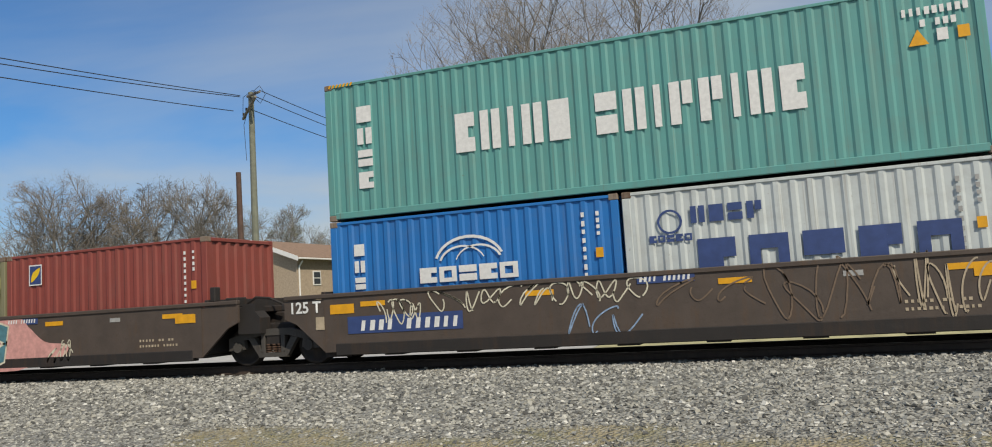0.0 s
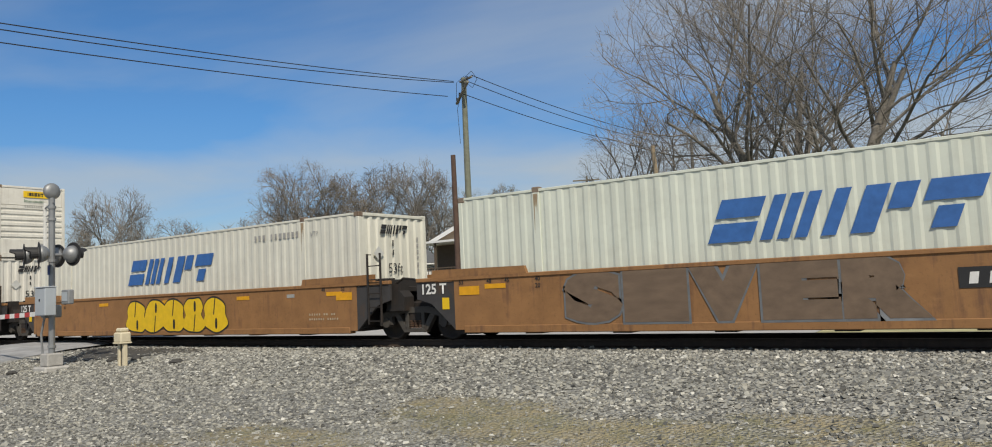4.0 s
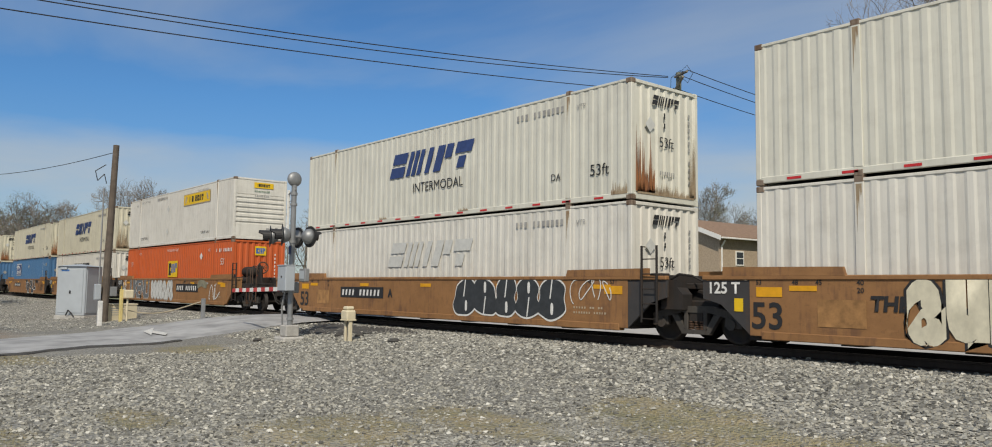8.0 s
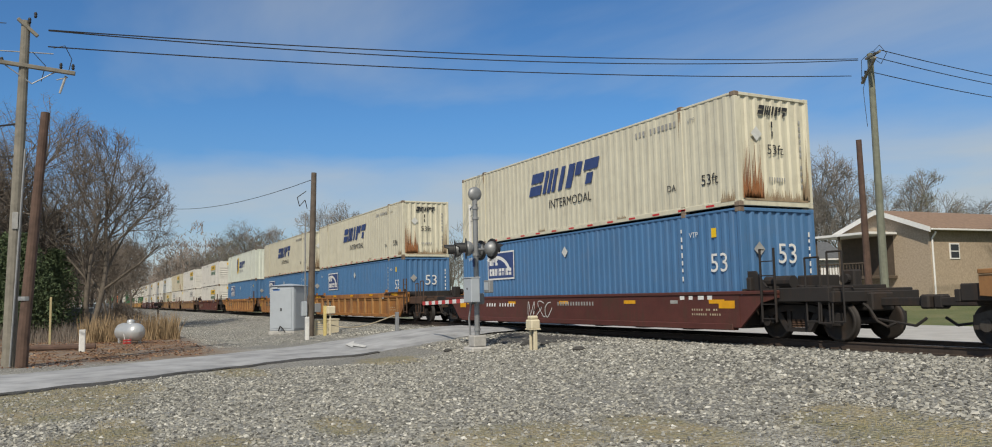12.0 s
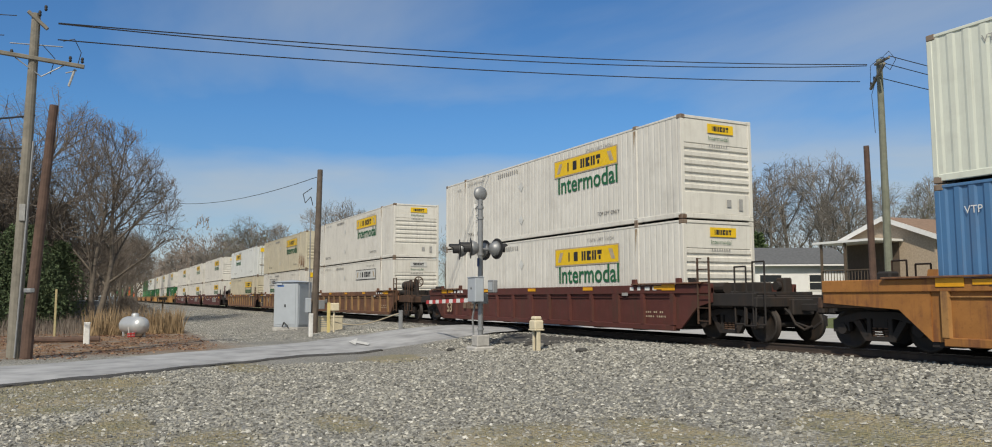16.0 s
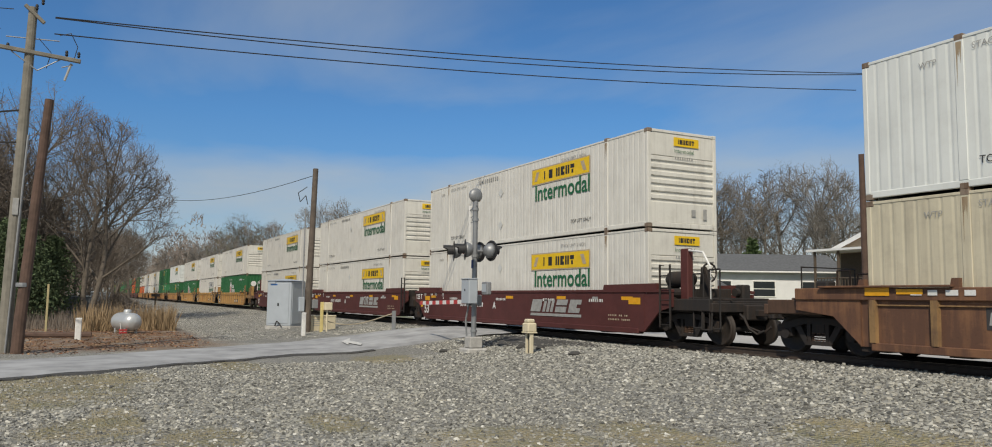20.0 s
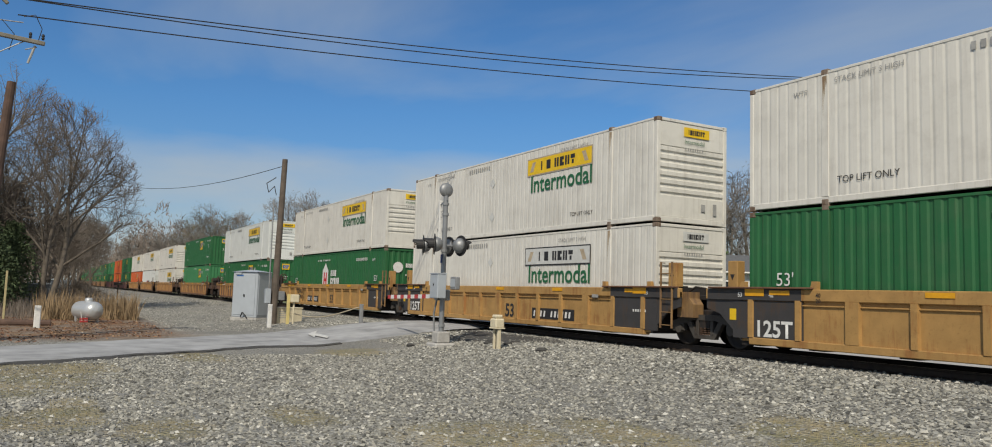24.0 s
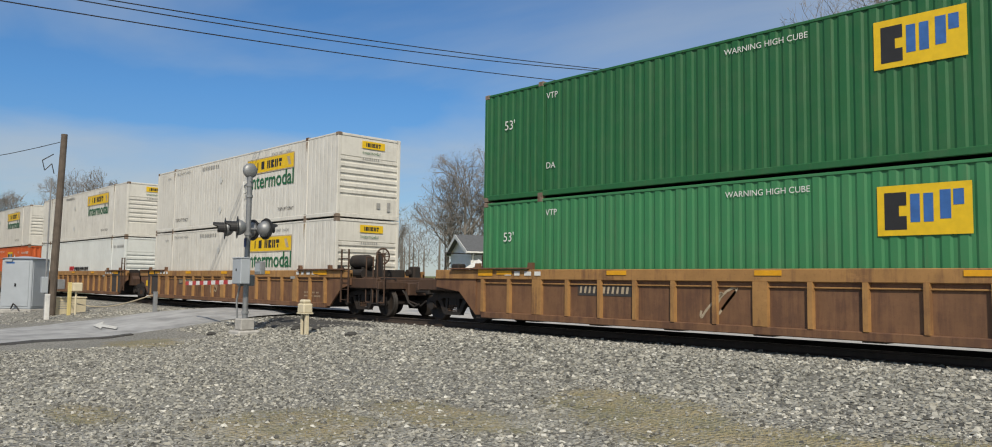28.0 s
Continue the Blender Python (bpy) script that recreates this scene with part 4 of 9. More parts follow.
def end_gear(ob, L, h, sx, m, tall):
    """Brake gear and framing that crowd the platform of a coupled end."""
    if len(UNITS) > 33:
        return
    put_part("draft_sill", memo((L, "draft"), lambda: Geo().cbox(h + 0.1, h + 2.45, -1.05, 1.05, 0.80, 1.055, 0.03).mesh("draft_sill")), DARK, ob, at=m)
    put_part("body_bolster", memo((L, "bolst"), lambda: Geo().prism([(-1.40, 1.05), (-1.40, 0.90), (-0.55, 0.70), (0.55, 0.70), (1.40, 0.90), (1.40, 1.05)], "x", h + 1.12, h + 1.58).mesh("body_bolster")), DARK, ob, at=m)
    put_part("end_step", memo((L, "step"), lambda: Geo().pipe([(h + 2.2, -1.38, 0.95), (h + 2.2, -1.40, 0.42), (h + 2.56, -1.40, 0.42), (h + 2.56, -1.38, 0.95)], 0.022, 6).mesh("end_step")), DARK, ob, at=m)
    put_part("brake_valve", memo((L, "valve"), lambda: Geo().cbox(h + 0.95, h + 1.28, 0.95, 1.25, 1.16, 1.62, 0.04).cyl((h + 1.1, 0.92, 1.4), (h + 1.1, 0.80, 1.4), 0.12, n=12).mesh("brake_valve")), DARK, ob, at=m)
    put_part("air_pipe", memo((L, "pipe"), lambda: loft_pipe([(h + 0.2, -0.55, 1.24), (h + 1.0, -0.55, 1.24), (h + 1.5, -0.75, 1.20), (h + 2.6, -0.75, 1.18)], 0.028).mesh("air_pipe")), DARK, ob, at=m)
    put_part("air_hose", memo((L, "hose"), lambda: loft_pipe([(h + 2.62, -0.5, 0.82), (h + 2.78, -0.5, 0.70), (h + 2.92, -0.48, 0.45), (h + 3.12, -0.42, 0.33), (h + 3.3, -0.36, 0.42)], 0.032).mesh("air_hose")), DARK, ob, at=m)
    put_part("bracket", memo((L, "brack"), lambda: Geo().prism([(h + 0.06, 1.16), (h + 0.70, 1.16), (h + 0.30, 1.62), (h + 0.06, 1.62)], "y", -1.30, -1.24).mesh("bracket")), DARK, ob, at=m)
    if not tall:
        return
    if sx > 0:
        put_part("reservoir", memo((L, "resv"), lambda: Geo().lathe([(0, -0.50), (0.16, -0.48), (0.23, -0.38), (0.23, 0.38), (0.16, 0.48), (0, 0.50)], 16, (h + 0.62, -0.72, 1.74), "x").mesh("reservoir", True)), DARK, ob, "dark cylindrical air reservoir", at=m)
        for dx in (0.3, 0.94):
            put_part("saddle", memo((L, "rsad", dx), lambda: Geo().cbox(h + dx - 0.04, h + dx + 0.04, -0.92, -0.52, 1.16, 1.56, 0.01).mesh("saddle")), DARK, ob, at=m)
        put_part("bell_crank", memo((L, "crank"), lambda: Geo().prism([(h + 1.25, 1.16), (h + 1.75, 1.16), (h + 1.62, 1.75), (h + 1.50, 2.06), (h + 1.36, 2.06), (h + 1.32, 1.7)], "y", -0.66, -0.58).mesh("bell_crank")), DARK, ob, at=m)
    else:
        put_part("slack_adjuster", memo((L, "slack"), lambda: Geo().cyl((h + 0.4, -1.0, 1.42), (h + 2.0, -0.7, 1.36), 0.055, n=8).mesh("slack_adjuster")), DARK, ob, at=m)
        put_part("lever", memo((L, "lever"), lambda: Geo().prism([(h + 0.9, 1.16), (h + 1.12, 1.16), (h + 1.30, 1.86), (h + 1.20, 1.90)], "y", -0.98, -0.92).mesh("lever")), DARK, ob, at=m)
        put_part("hand_rail", memo((L, "rail2"), lambda: loft_pipe([(h + 1.95, 0.9, 1.1), (h + 1.95, 0.9, 1.95), (h + 1.95, -0.9, 1.95), (h + 1.95, -0.9, 1.1)], 0.02).mesh("hand_rail")), DARK, ob, at=m)


def loft_pipe(pts, r, n=6):
    """One bent pipe as a connected tube."""
    return loft(Geo(), pts, [r] * len(pts), n)


def well_unit(u, L, style, color, left, right, label, group):
    """One well. u: the right-hand end of its load along the train. left, right: (kind of joint, half the gap).
    Joints: 'art' an articulated one that carries a shared bogie on its right-hand unit, 'arta' the same without, 'end' a coupled end."""
    h = L / 2 + 0.10
    ob = thing("well_car", Matrix.Identity(4), label, "freight car", group)
    mat = WELL["umber" if color == "rust2" else color]
    smooth = style != "ribbed"
    fmat = FRAME if color in ("brown", "orange", "gold") else DARK
    chord, post = {"rust": (mat, WELL["post"]), "rust2": (WELL["amber"], WELL["amber"]), "ochre": (mat, WELL["amber"]), "gold": (mat, mat)}.get(color, (mat, mat))
    if color == "rust2":
        mat, color = WELL["umber"], "rust"
    TOP = 1.45 if style != "low" else 1.15
    BOT = 0.27
    reach_l = {"orange": 2.1, "ochre": 2.4, "maroon2": 2.0, "gold": 1.7, "brown": 1.7, "rust": 1.6}.get(color, 1.3) if left[0] == "end" else 1.05
    reach_r = (1.5 if color == "orange" else 1.15) if right[0] == "end" else 1.05
    xl, xr = -h - reach_l, h + reach_r
    if L < 13:
        xl, xr = xl + 0.15, xr - 0.15
    key = (L, style, left[0], right[0], reach_l, reach_r)
    for sy in (0, 1):
        m = pose(0, 0, 0) if not sy else pose(0, 0, 0, 0, 0, 180)
        kl, kr = (xl, xr) if not sy else (-xr, -xl)
        kk = key + (bool(sy) and reach_l != reach_r,)
        put_part("side_sheet", memo(kk + ("sheet",), lambda: Geo().prism([(-h + 0.05, BOT), (h - 0.05, BOT), (h - 0.05, TOP - 0.06), (-h + 0.05, TOP - 0.06)], "y", -1.50 if smooth else -1.46, -1.43).mesh("side_sheet")), mat, ob, at=m)
        put_part("top_chord", memo(kk + ("chord",), lambda: Geo().cbox(kl, kr, -1.53, -1.40, TOP - (0.09 if smooth else 0.25), TOP, 0.015).mesh("top_chord")), chord, ob, at=m)
        if not smooth:
            put_part("chord_lip", memo(kk + ("lip",), lambda: Geo().cbox(-h + 0.4, h - 0.4, -1.50, -1.46, TOP - 0.36, TOP - 0.33, 0.006).mesh("chord_lip")), post, ob, at=m)
        put_part("bottom_sill", memo(kk + ("sill",), lambda: Geo().cbox(-h + 0.3, h - 0.3, -1.53 if not smooth else -1.515, -1.30, BOT - 0.07, BOT + (0.09 if L > 13 else 0.17), 0.015).mesh("bottom_sill")), mat if L > 13 else DARK, ob, at=m)
        for sx, e in ((-1, kl), (1, kr)):
            poly = [(sx * (h - 0.05), BOT), (sx * (h - 0.05), TOP - 0.1), (e, TOP - 0.1), (e, 0.98), (sx * (h + 0.62), 0.86)]
            if sx > 0:
                poly = poly[::-1]
            put_part("end_gusset", memo(kk + ("gus", sx), lambda: Geo().prism(poly, "y", -1.49, -1.43).mesh("end_gusset")), GUSSET if color in ("orange", "gold") and (left if (sx < 0) != bool(sy) else right)[0] != "end" else mat, ob, at=m)
        if not smooth:
            n, pw = (17, 0.055) if post is WELL["amber"] and color == "rust" else (13, 0.075)
            rib = memo(("rib", TOP, pw), lambda: Geo().prism([(-pw - 0.01, -1.46), (-pw + 0.01, -1.545), (pw - 0.01, -1.545), (pw + 0.01, -1.46)], "z", BOT + 0.09, TOP - 0.24).mesh("side_post"))
            big = memo(("ribb", TOP), lambda: Geo().prism([(-0.17, -1.46), (-0.15, -1.535), (0.15, -1.535), (0.17, -1.46)], "z", BOT + 0.09, TOP - 0.24).mesh("side_post"))
            if not sy:
                for k in range(n):
                    x = -h + 0.35 + (2 * h - 0.7) * k / (n - 1)
                    put_part("side_post", big if k in (2, n // 2, n - 3) else rib, post, ob, at=(x, 0, 0))
            else:
                for k in range(0, n, 3):
                    put_part("side_post", big, post, ob, at=m @ pose(-h + 0.35 + (2 * h - 0.7) * k / (n - 1), 0, 0))
    if color == "gold":
        # black end panels and tall end posts
        for sx in (-1, 1):
            if (left if sx < 0 else right)[0] == "end":
                continue
            mm = Matrix.Identity(4) if sx > 0 else Matrix.Diagonal((-1, 1, 1, 1))
            put_part("black_panel", memo((L, "blackp"), lambda: Geo().prism([(h - 1.75, BOT + 0.06), (h + 0.2, BOT + 0.06), (h + 0.2, TOP - 0.27), (h - 1.75, TOP - 0.27)], "y", -1.502, -1.455).mesh("black_panel")), GUSSET, ob, "black painted end panel", at=mm)
            put_part("black_chord", memo((L, "blackc"), lambda: Geo().cbox(h - 1.75, h + 1.0, -1.536, -1.42, TOP - 0.26, TOP + 0.004, 0.012).mesh("black_chord")), GUSSET, ob, at=mm)
            put_part("end_post", memo((L, "endpost"), lambda: Geo().cbox(h + 0.32, h + 0.62, -1.24, -0.98, 1.28, 2.12, 0.015).mesh("end_post")), WELL["gold"], ob, "tall yellow end post", at=mm)
            put_part("post_mark", memo((L, "postmark"), lambda: Geo().prism([(h + 0.40, 1.80), (h + 0.54, 1.80), (h + 0.47, 1.66)], "y", -1.246, -1.241).mesh("post_mark")), INK, ob, at=mm)
    if color == "rust" and style == "ribbed" and group:
        for sx in (-1, 1):
            if (left if sx < 0 else right)[0] == "end":
                continue
            mm = Matrix.Identity(4) if sx > 0 else Matrix.Diagonal((-1, 1, 1, 1))
            put_part("black_panel", memo((L, "blackr"), lambda: Geo().prism([(h - 1.2, BOT + 0.10), (h + 0.05, BOT + 0.10), (h + 0.05, TOP - 0.27), (h - 1.2, TOP - 0.27)], "y", -1.502, -1.455).mesh("black_panel")), GUSSET, ob, "black painted end panel", at=mm)
            put_part("black_chord", memo((L, "blackrc"), lambda: Geo().cbox(h - 1.2, h + 0.05, -1.536, -1.42, TOP - 0.26, TOP + 0.004, 0.012).mesh("black_chord")), GUSSET, ob, at=mm)
    if color == "gold" and right[0] == "end":
        put_part("end_post", memo((L, "endpost2"), lambda: Geo().cbox(h + 1.9, h + 2.35, -1.26, -0.98, 1.16, 2.02, 0.015).mesh("end_post")), WELL["gold"], ob, "tall yellow end post")
    if color == "maroon2" and left[0] == "end":
        put_part("end_post", memo((L, "endpost3"), lambda: Geo().cbox(-h - 0.56, -h - 0.26, -1.30, -1.05, 1.16, 2.60, 0.02).mesh("end_post")), mat, ob, "tall maroon end post")
        put_part("hand_rail", memo((L, "handrail"), lambda: Geo().pipe([(-h - 1.6, -1.3, 1.0), (-h - 1.6, -1.3, 2.05), (-h - 1.25, -1.3, 2.45), (-h - 0.56, -1.25, 2.52)], 0.03, 8).mesh("hand_rail")), INK_W, ob, "white bent pipe handrail")
    if color == "maroon2" and right[0] == "end":
        put_part("end_post", memo((L, "endpost4"), lambda: Geo().cbox(h + 1.15, h + 1.45, -1.20, -1.0, 1.16, 2.55, 0.02).mesh("end_post")), mat, ob, "tall maroon end post")
        put_part("hand_rail", memo((L, "handrail4"), lambda: loft_pipe([(h + 2.3, -1.2, 1.1), (h + 2.3, -1.2, 2.05), (h + 2.05, -1.2, 2.42), (h + 1.45, -1.15, 2.5)], 0.03, 8).mesh("hand_rail")), INK_W, ob, "white bent pipe handrail")
    # floor of the well, bulkheads and end platforms
    def floor():
        g = Geo()
        g.box(-h, -h + 0.6, -1.42, 1.42, BOT - 0.10, DECK - 0.01).box(h - 0.6, h, -1.42, 1.42, BOT - 0.02, DECK - 0.01)
        for k in range(-3, 4):
            g.box(k * h / 4 - 0.20, k * h / 4 + 0.20, -1.42, 1.42, BOT - 0.10, DECK - 0.01)
        return g.mesh("well_floor")
    put_part("well_floor", memo((L, "floor"), floor), DARK, ob)
    for sx, (joint, gap) in ((-1, left), (1, right)):
        m = pose(0, 0, 0) if sx > 0 else pose(0, 0, 0, 0, 0, 180)
        gap = gap - 0.10
        put_part("bulkhead", memo((L, "bulk", TOP), lambda: Geo().cbox(h - 0.03, h + 0.06, -1.42, 1.42, DECK, TOP + 0.05, 0.015).mesh("bulkhead")), DARK, ob, at=m)
        if joint in ("art", "arta"):
            put_part("end_platform", memo((L, "plat"), lambda: Geo().cbox(h + 0.06, h + 1.15, -1.25, 1.25, 1.16, 1.30, 0.02).cbox(h + 0.06, h + 1.35, -0.45, 0.45, 0.85, 1.16, 0.03).mesh("end_platform")), DARK, ob, at=m)
            jm = WELL["post"] if color == "gold" else RUSTY if color in ("rust", "ochre") else DARK
            put_part("joint_casting", memo((L, "jcast"), lambda: Geo().prism([(h + 0.75, 0.72), (h + 1.32, 0.72), (h + 1.32, 1.05), (h + 1.18, 1.20), (h + 1.18, 1.36), (h + 0.9, 1.36), (h + 0.75, 1.1)], "y", -1.30, -0.95).mesh("joint_casting")), jm, ob, at=m)
            put_part("side_bearing", memo((L, "sbear"), lambda: Geo().cbox(h + 1.05, h + 1.62, -0.9, 0.9, 0.74, 0.92, 0.03).mesh("side_bearing")), DARK, ob, at=m)
            put_part("air_hose", memo((L, "jhose"), lambda: loft_pipe([(h + 0.5, -0.7, 1.36), (h + 0.8, -0.72, 1.50), (h + 1.15, -0.7, 1.46), (h + 1.5, -0.66, 1.30)], 0.03).mesh("air_hose")), DARK, ob, at=m)
            put_part("hose_box", memo((L, "hosebox"), lambda: Geo().cbox(h + 0.3, h + 0.62, -1.15, -0.8, 1.30, 1.52, 0.02).mesh("hose_box")), DARK, ob, at=m)
        else:
            def plat():
                g = Geo().cbox(h + 0.06, h + 2.55, -1.3, 1.3, 1.06, 1.16, 0.02)
                g.cbox(h + 0.06, h + 2.75, -0.36, 0.36, 0.66, 1.06, 0.03)
                g.cbox(h + 2.5, h + 2.62, -1.42, 1.42, 0.86, 1.10, 0.02)

                g.cbox(h + 0.7, h + 0.8, -1.4, 1.4, 1.16, 1.24, 0.01).cbox(h + 1.7, h + 1.8, -1.4, 1.4, 1.16, 1.24, 0.01)
                return g.mesh("end_platform")
            put_part("end_platform", memo((L, "platE"), plat), WELL["post"] if color == "gold" else RUSTY if color in ("rust", "ochre") else DARK, ob, at=m)
            ms = pose(0, 0, 0) if sx > 0 else Matrix.Diagonal((-1, 1, 1, 1))
            put_part("side_sill", memo((L, "sidesill"), lambda: Geo().cbox(h + 0.95, h + 2.5, -1.42, -1.27, 0.88, 1.20, 0.02).mesh("side_sill")), WELL["post"] if color == "gold" else RUSTY if color in ("rust", "ochre") else DARK, ob, at=ms)
            def coup():
                g = Geo().cbox(h + 2.7, h + gap - 0.12, -0.09, 0.09, 0.76, 0.94, 0.02)
                g.cbox(h + gap - 0.22, h + gap - 0.01, -0.20, 0.10, 0.70, 1.0, 0.04)
                g.pipe([(h + 2.6, -0.35, 0.80), (h + 2.75, -0.36, 0.5), (h + gap - 0.25, -0.3, 0.36), (h + gap - 0.03, -0.26, 0.52)], 0.03, 6)
                return g.mesh("coupler")
            put_part("coupler", memo((L, "coup", round(gap, 2)), coup), DARK, ob, at=m)
            def stand():
                g = Geo().cbox(h + 1.3, h + 1.42, -0.55, -0.43, 1.16, 2.0, 0.015)
                g.lathe([(0.25, -0.02), (0.28, 0), (0.25, 0.02), (0.22, 0), (0.25, -0.02)], 16, (h + 1.5, -0.49, 1.92), "x")
                for a in range(4):
                    c, s = math.cos(a * math.pi / 4) * 0.24, math.sin(a * math.pi / 4) * 0.24
                    g.cyl((h + 1.5, -0.49 - c, 1.92 - s), (h + 1.5, -0.49 + c, 1.92 + s), 0.014, n=5)
                return g.mesh("brake_stand")
            if sx > 0 and color not in ("ochre", "maroon"):
                put_part("brake_stand", memo((L, "stand"), stand), DARK if color not in ("orange", "rust") else RUSTY, ob, "hand-brake wheel on a post", at=m)
            def cyls():
                return Geo().cyl((h + 0.35, -0.95, 1.34), (h + 1.15, -0.95, 1.34), 0.15, n=12).mesh("brake_cylinder")
            put_part("brake_cylinder", memo((L, "gear"), cyls), DARK, ob, at=m)
            put_part("air_reservoir", memo((L, "tank"), lambda: Geo().cbox(h + 0.3, h + 1.0, 0.1, 0.8, 1.16, 1.5, 0.03).mesh("air_reservoir")), DARK, ob, at=m)
            gmat = WELL["post"] if color == "gold" else RUSTY if color in ("rust", "gold", "ochre", "orange") else DARK
            for xx, top_ in ((h + 2.45, 1.95), (h + 1.85, 1.85)):
                put_part("grab_iron", memo((L, "grab", xx), lambda: Geo().pipe([(xx, -1.36, 0.45), (xx, -1.36, top_), (xx + 0.38, -1.36, top_), (xx + 0.38, -1.36, 0.45), (xx, -1.36, 0.45)], 0.022, 6).mesh("grab_iron")), gmat, ob, at=m)
            end_gear(ob, L, h, sx, m, color not in ("ochre", "maroon"))
            truck_part(ob, sx * (h + 1.35), fmat)
        if joint == "art" and sx < 0:
            truck_part(ob, -(h + gap), fmat)
        if style == "smooth" and L > 13:
            # raised guide plates over the end of the well
            for sy in (0, 1):
                y0, y1 = (-1.53, -1.44) if sy == 0 else (1.44, 1.53)
                put_part("guide_plate", memo((L, "guide", sy, sx), lambda: Geo().prism([(sx * (h - 2.0), TOP - 0.01), (sx * (h + 0.55), TOP - 0.01), (sx * (h + 0.55), TOP + 0.17), (sx * (h - 1.95), TOP + 0.15)][::sx], "y", y0, y1).mesh("guide_plate")), mat, ob)
        elif style == "ribbed":
            for xx in (h - 0.1, h - 2.05):
                put_part("guide_plate", memo((L, "guider", xx), lambda: Geo().prism([(xx - 0.09, TOP - 0.01), (xx + 0.09, TOP - 0.01), (xx + 0.05, TOP + 0.17), (xx - 0.09, TOP + 0.17)], "y", -1.52, -1.42).mesh("guide_plate")), mat, ob, at=pose(0, 0, 0) if sx > 0 else Matrix.Diagonal((-1, 1, 1, 1)))
            put_part("walkway", memo((L, "walk"), lambda: Geo().cbox(h - 2.05, h + 0.9, -1.62, -1.40, TOP + 0.005, TOP + 0.045, 0.008).mesh("walkway")), WELL["rust"], ob, at=pose(0, 0, 0) if sx > 0 else Matrix.Diagonal((-1, 1, 1, 1)))
        else:
            put_part("guide_plate", memo((L, "guide40"), lambda: Geo().cbox(h + 0.1, h + 0.24, -1.4, -1.2, TOP, TOP + 0.32, 0.02).mesh("guide_plate")), DARK, ob, at=m)
    # ladder by the right-hand end
    if right[0] in ("art", "arta") or style != "smooth40":
        x0 = h + 0.42 if right[0] != "end" else h + 0.75
        def ladder():
            g = Geo()
            for x in (x0, x0 + 0.42):
                g.cbox(x - 0.02, x + 0.02, -1.60, -1.55, 0.42, 2.12, 0.006)
            for k in range(5):
                g.cyl((x0, -1.58, 0.5 + k * 0.33), (x0 + 0.42, -1.58, 0.5 + k * 0.33), 0.013, n=6)
            g.cyl((x0, -1.58, 2.1), (x0, -1.44, 2.1), 0.013, n=6)
            return g.mesh("ladder")
        if style != "smooth40":
            put_part("ladder", memo((L, "ladder", right[0]), ladder), WELL["post"] if color == "gold" else RUSTY if style == "ribbed" else DARK, ob)
    if len(UNITS) > 33:
        TRAIN.append((ob, u - L / 2, 0.0))
        return ob
    # reflectors and stencils
    yy = -1.508 if smooth else -1.545
    ref = memo(("ref",), lambda: Geo().cbox(0, 0.55, 0, 0.004, 0, 0.10, 0.001).mesh("reflector"))
    for k in range(5 if L > 13 else 4):
        x = -h + 0.9 + k * (2 * h - 2.0) / (4 if L > 13 else 3)
        put_part("reflector", ref, YELLOW, ob, at=(x, yy - 0.002, TOP - 0.30 if smooth else TOP - 0.13))
    put_part("reflector", memo(("refb",), lambda: Geo().cbox(0, 0.55, 0, 0.004, 0, 0.19, 0.001).mesh("reflector")), YELLOW, ob, at=(h - 0.75, yy - 0.003, TOP - 0.42 if smooth else TOP - 0.16))
    put_part("reflector", memo(("refb",), None), YELLOW, ob, at=(-h + 0.2, yy - 0.003, TOP - 0.42 if smooth else TOP - 0.16))
    if left[0] != "end" and smooth:
        put_part("lettering", letters("125 T", 0.32 if smooth else 0.36, 0.008), INK_W, ob, at=(xl + 0.12, -1.506, TOP - 0.36) if smooth else (-h - 0.55, -1.506, 0.62))
    if left[0] != "end":
        put_part("tag_plate", memo(("tagp",), lambda: Geo().cbox(0, 0.2, 0, 0.004, 0, 0.26, 0.001).mesh("tag_plate")), INK_T if color == "brown" else SIGN_Y, ob, at=(xl + 0.75, -1.504, TOP - 0.72))
    put_part("tag_plate", memo(("tagw",), lambda: Geo().cbox(0, 0.3, 0, 0.004, 0, 0.09, 0.001).mesh("tag_plate")), INK_GR, ob, at=(h - 2.6, yy, TOP - 0.3))
    for k, xx in enumerate((-h + 1.2, h - 2.2)):
        if L > 13 and color in ("rust", "ochre", "maroon"):
            put_part("lettering", bars(4, 1.4, 0.10, 70 + k), INK if color in ("orange", "gold", "ochre") else INK_W, ob, at=(xx, yy - 0.001, TOP - 0.2 if smooth else TOP - 0.15))
    put_part("lettering", bars(12, 1.0, 0.05, 75), INK_T, ob, at=(h - 1.75, yy if smooth else -1.466, 0.55))
    put_part("lettering", bars(9, 0.8, 0.05, 76), INK_T, ob, at=(h - 1.75, yy if smooth else -1.466, 0.67))
    TRAIN.append((ob, u - L / 2, 0.0))
    return ob


def tag(ob, me, mat, x, z, y=-1.512, name="graffiti", label=""):
    return put_part(name, me, mat, ob, label, at=(x, y, z))


# ---------------- the train, front to back ----------------
MEMO[("diam",)] = Geo().add([(0, 0, -0.19), (0.19, 0, 0), (0, 0, 0.19), (-0.19, 0, 0)], [(0, 1, 2, 3)]).mesh("placard_holder")
UNITS = []


def load(kind, color, end, label, u, z, marks, group="containers on the train"):
    ob = container(kind, color, end, label, u, z, group)
    marks(ob, kind)
    if kind == "swift" and color in ("cream", "bone") and z > 1:
        weather(ob, kind, int(-u * 7), 1.0)
    return ob


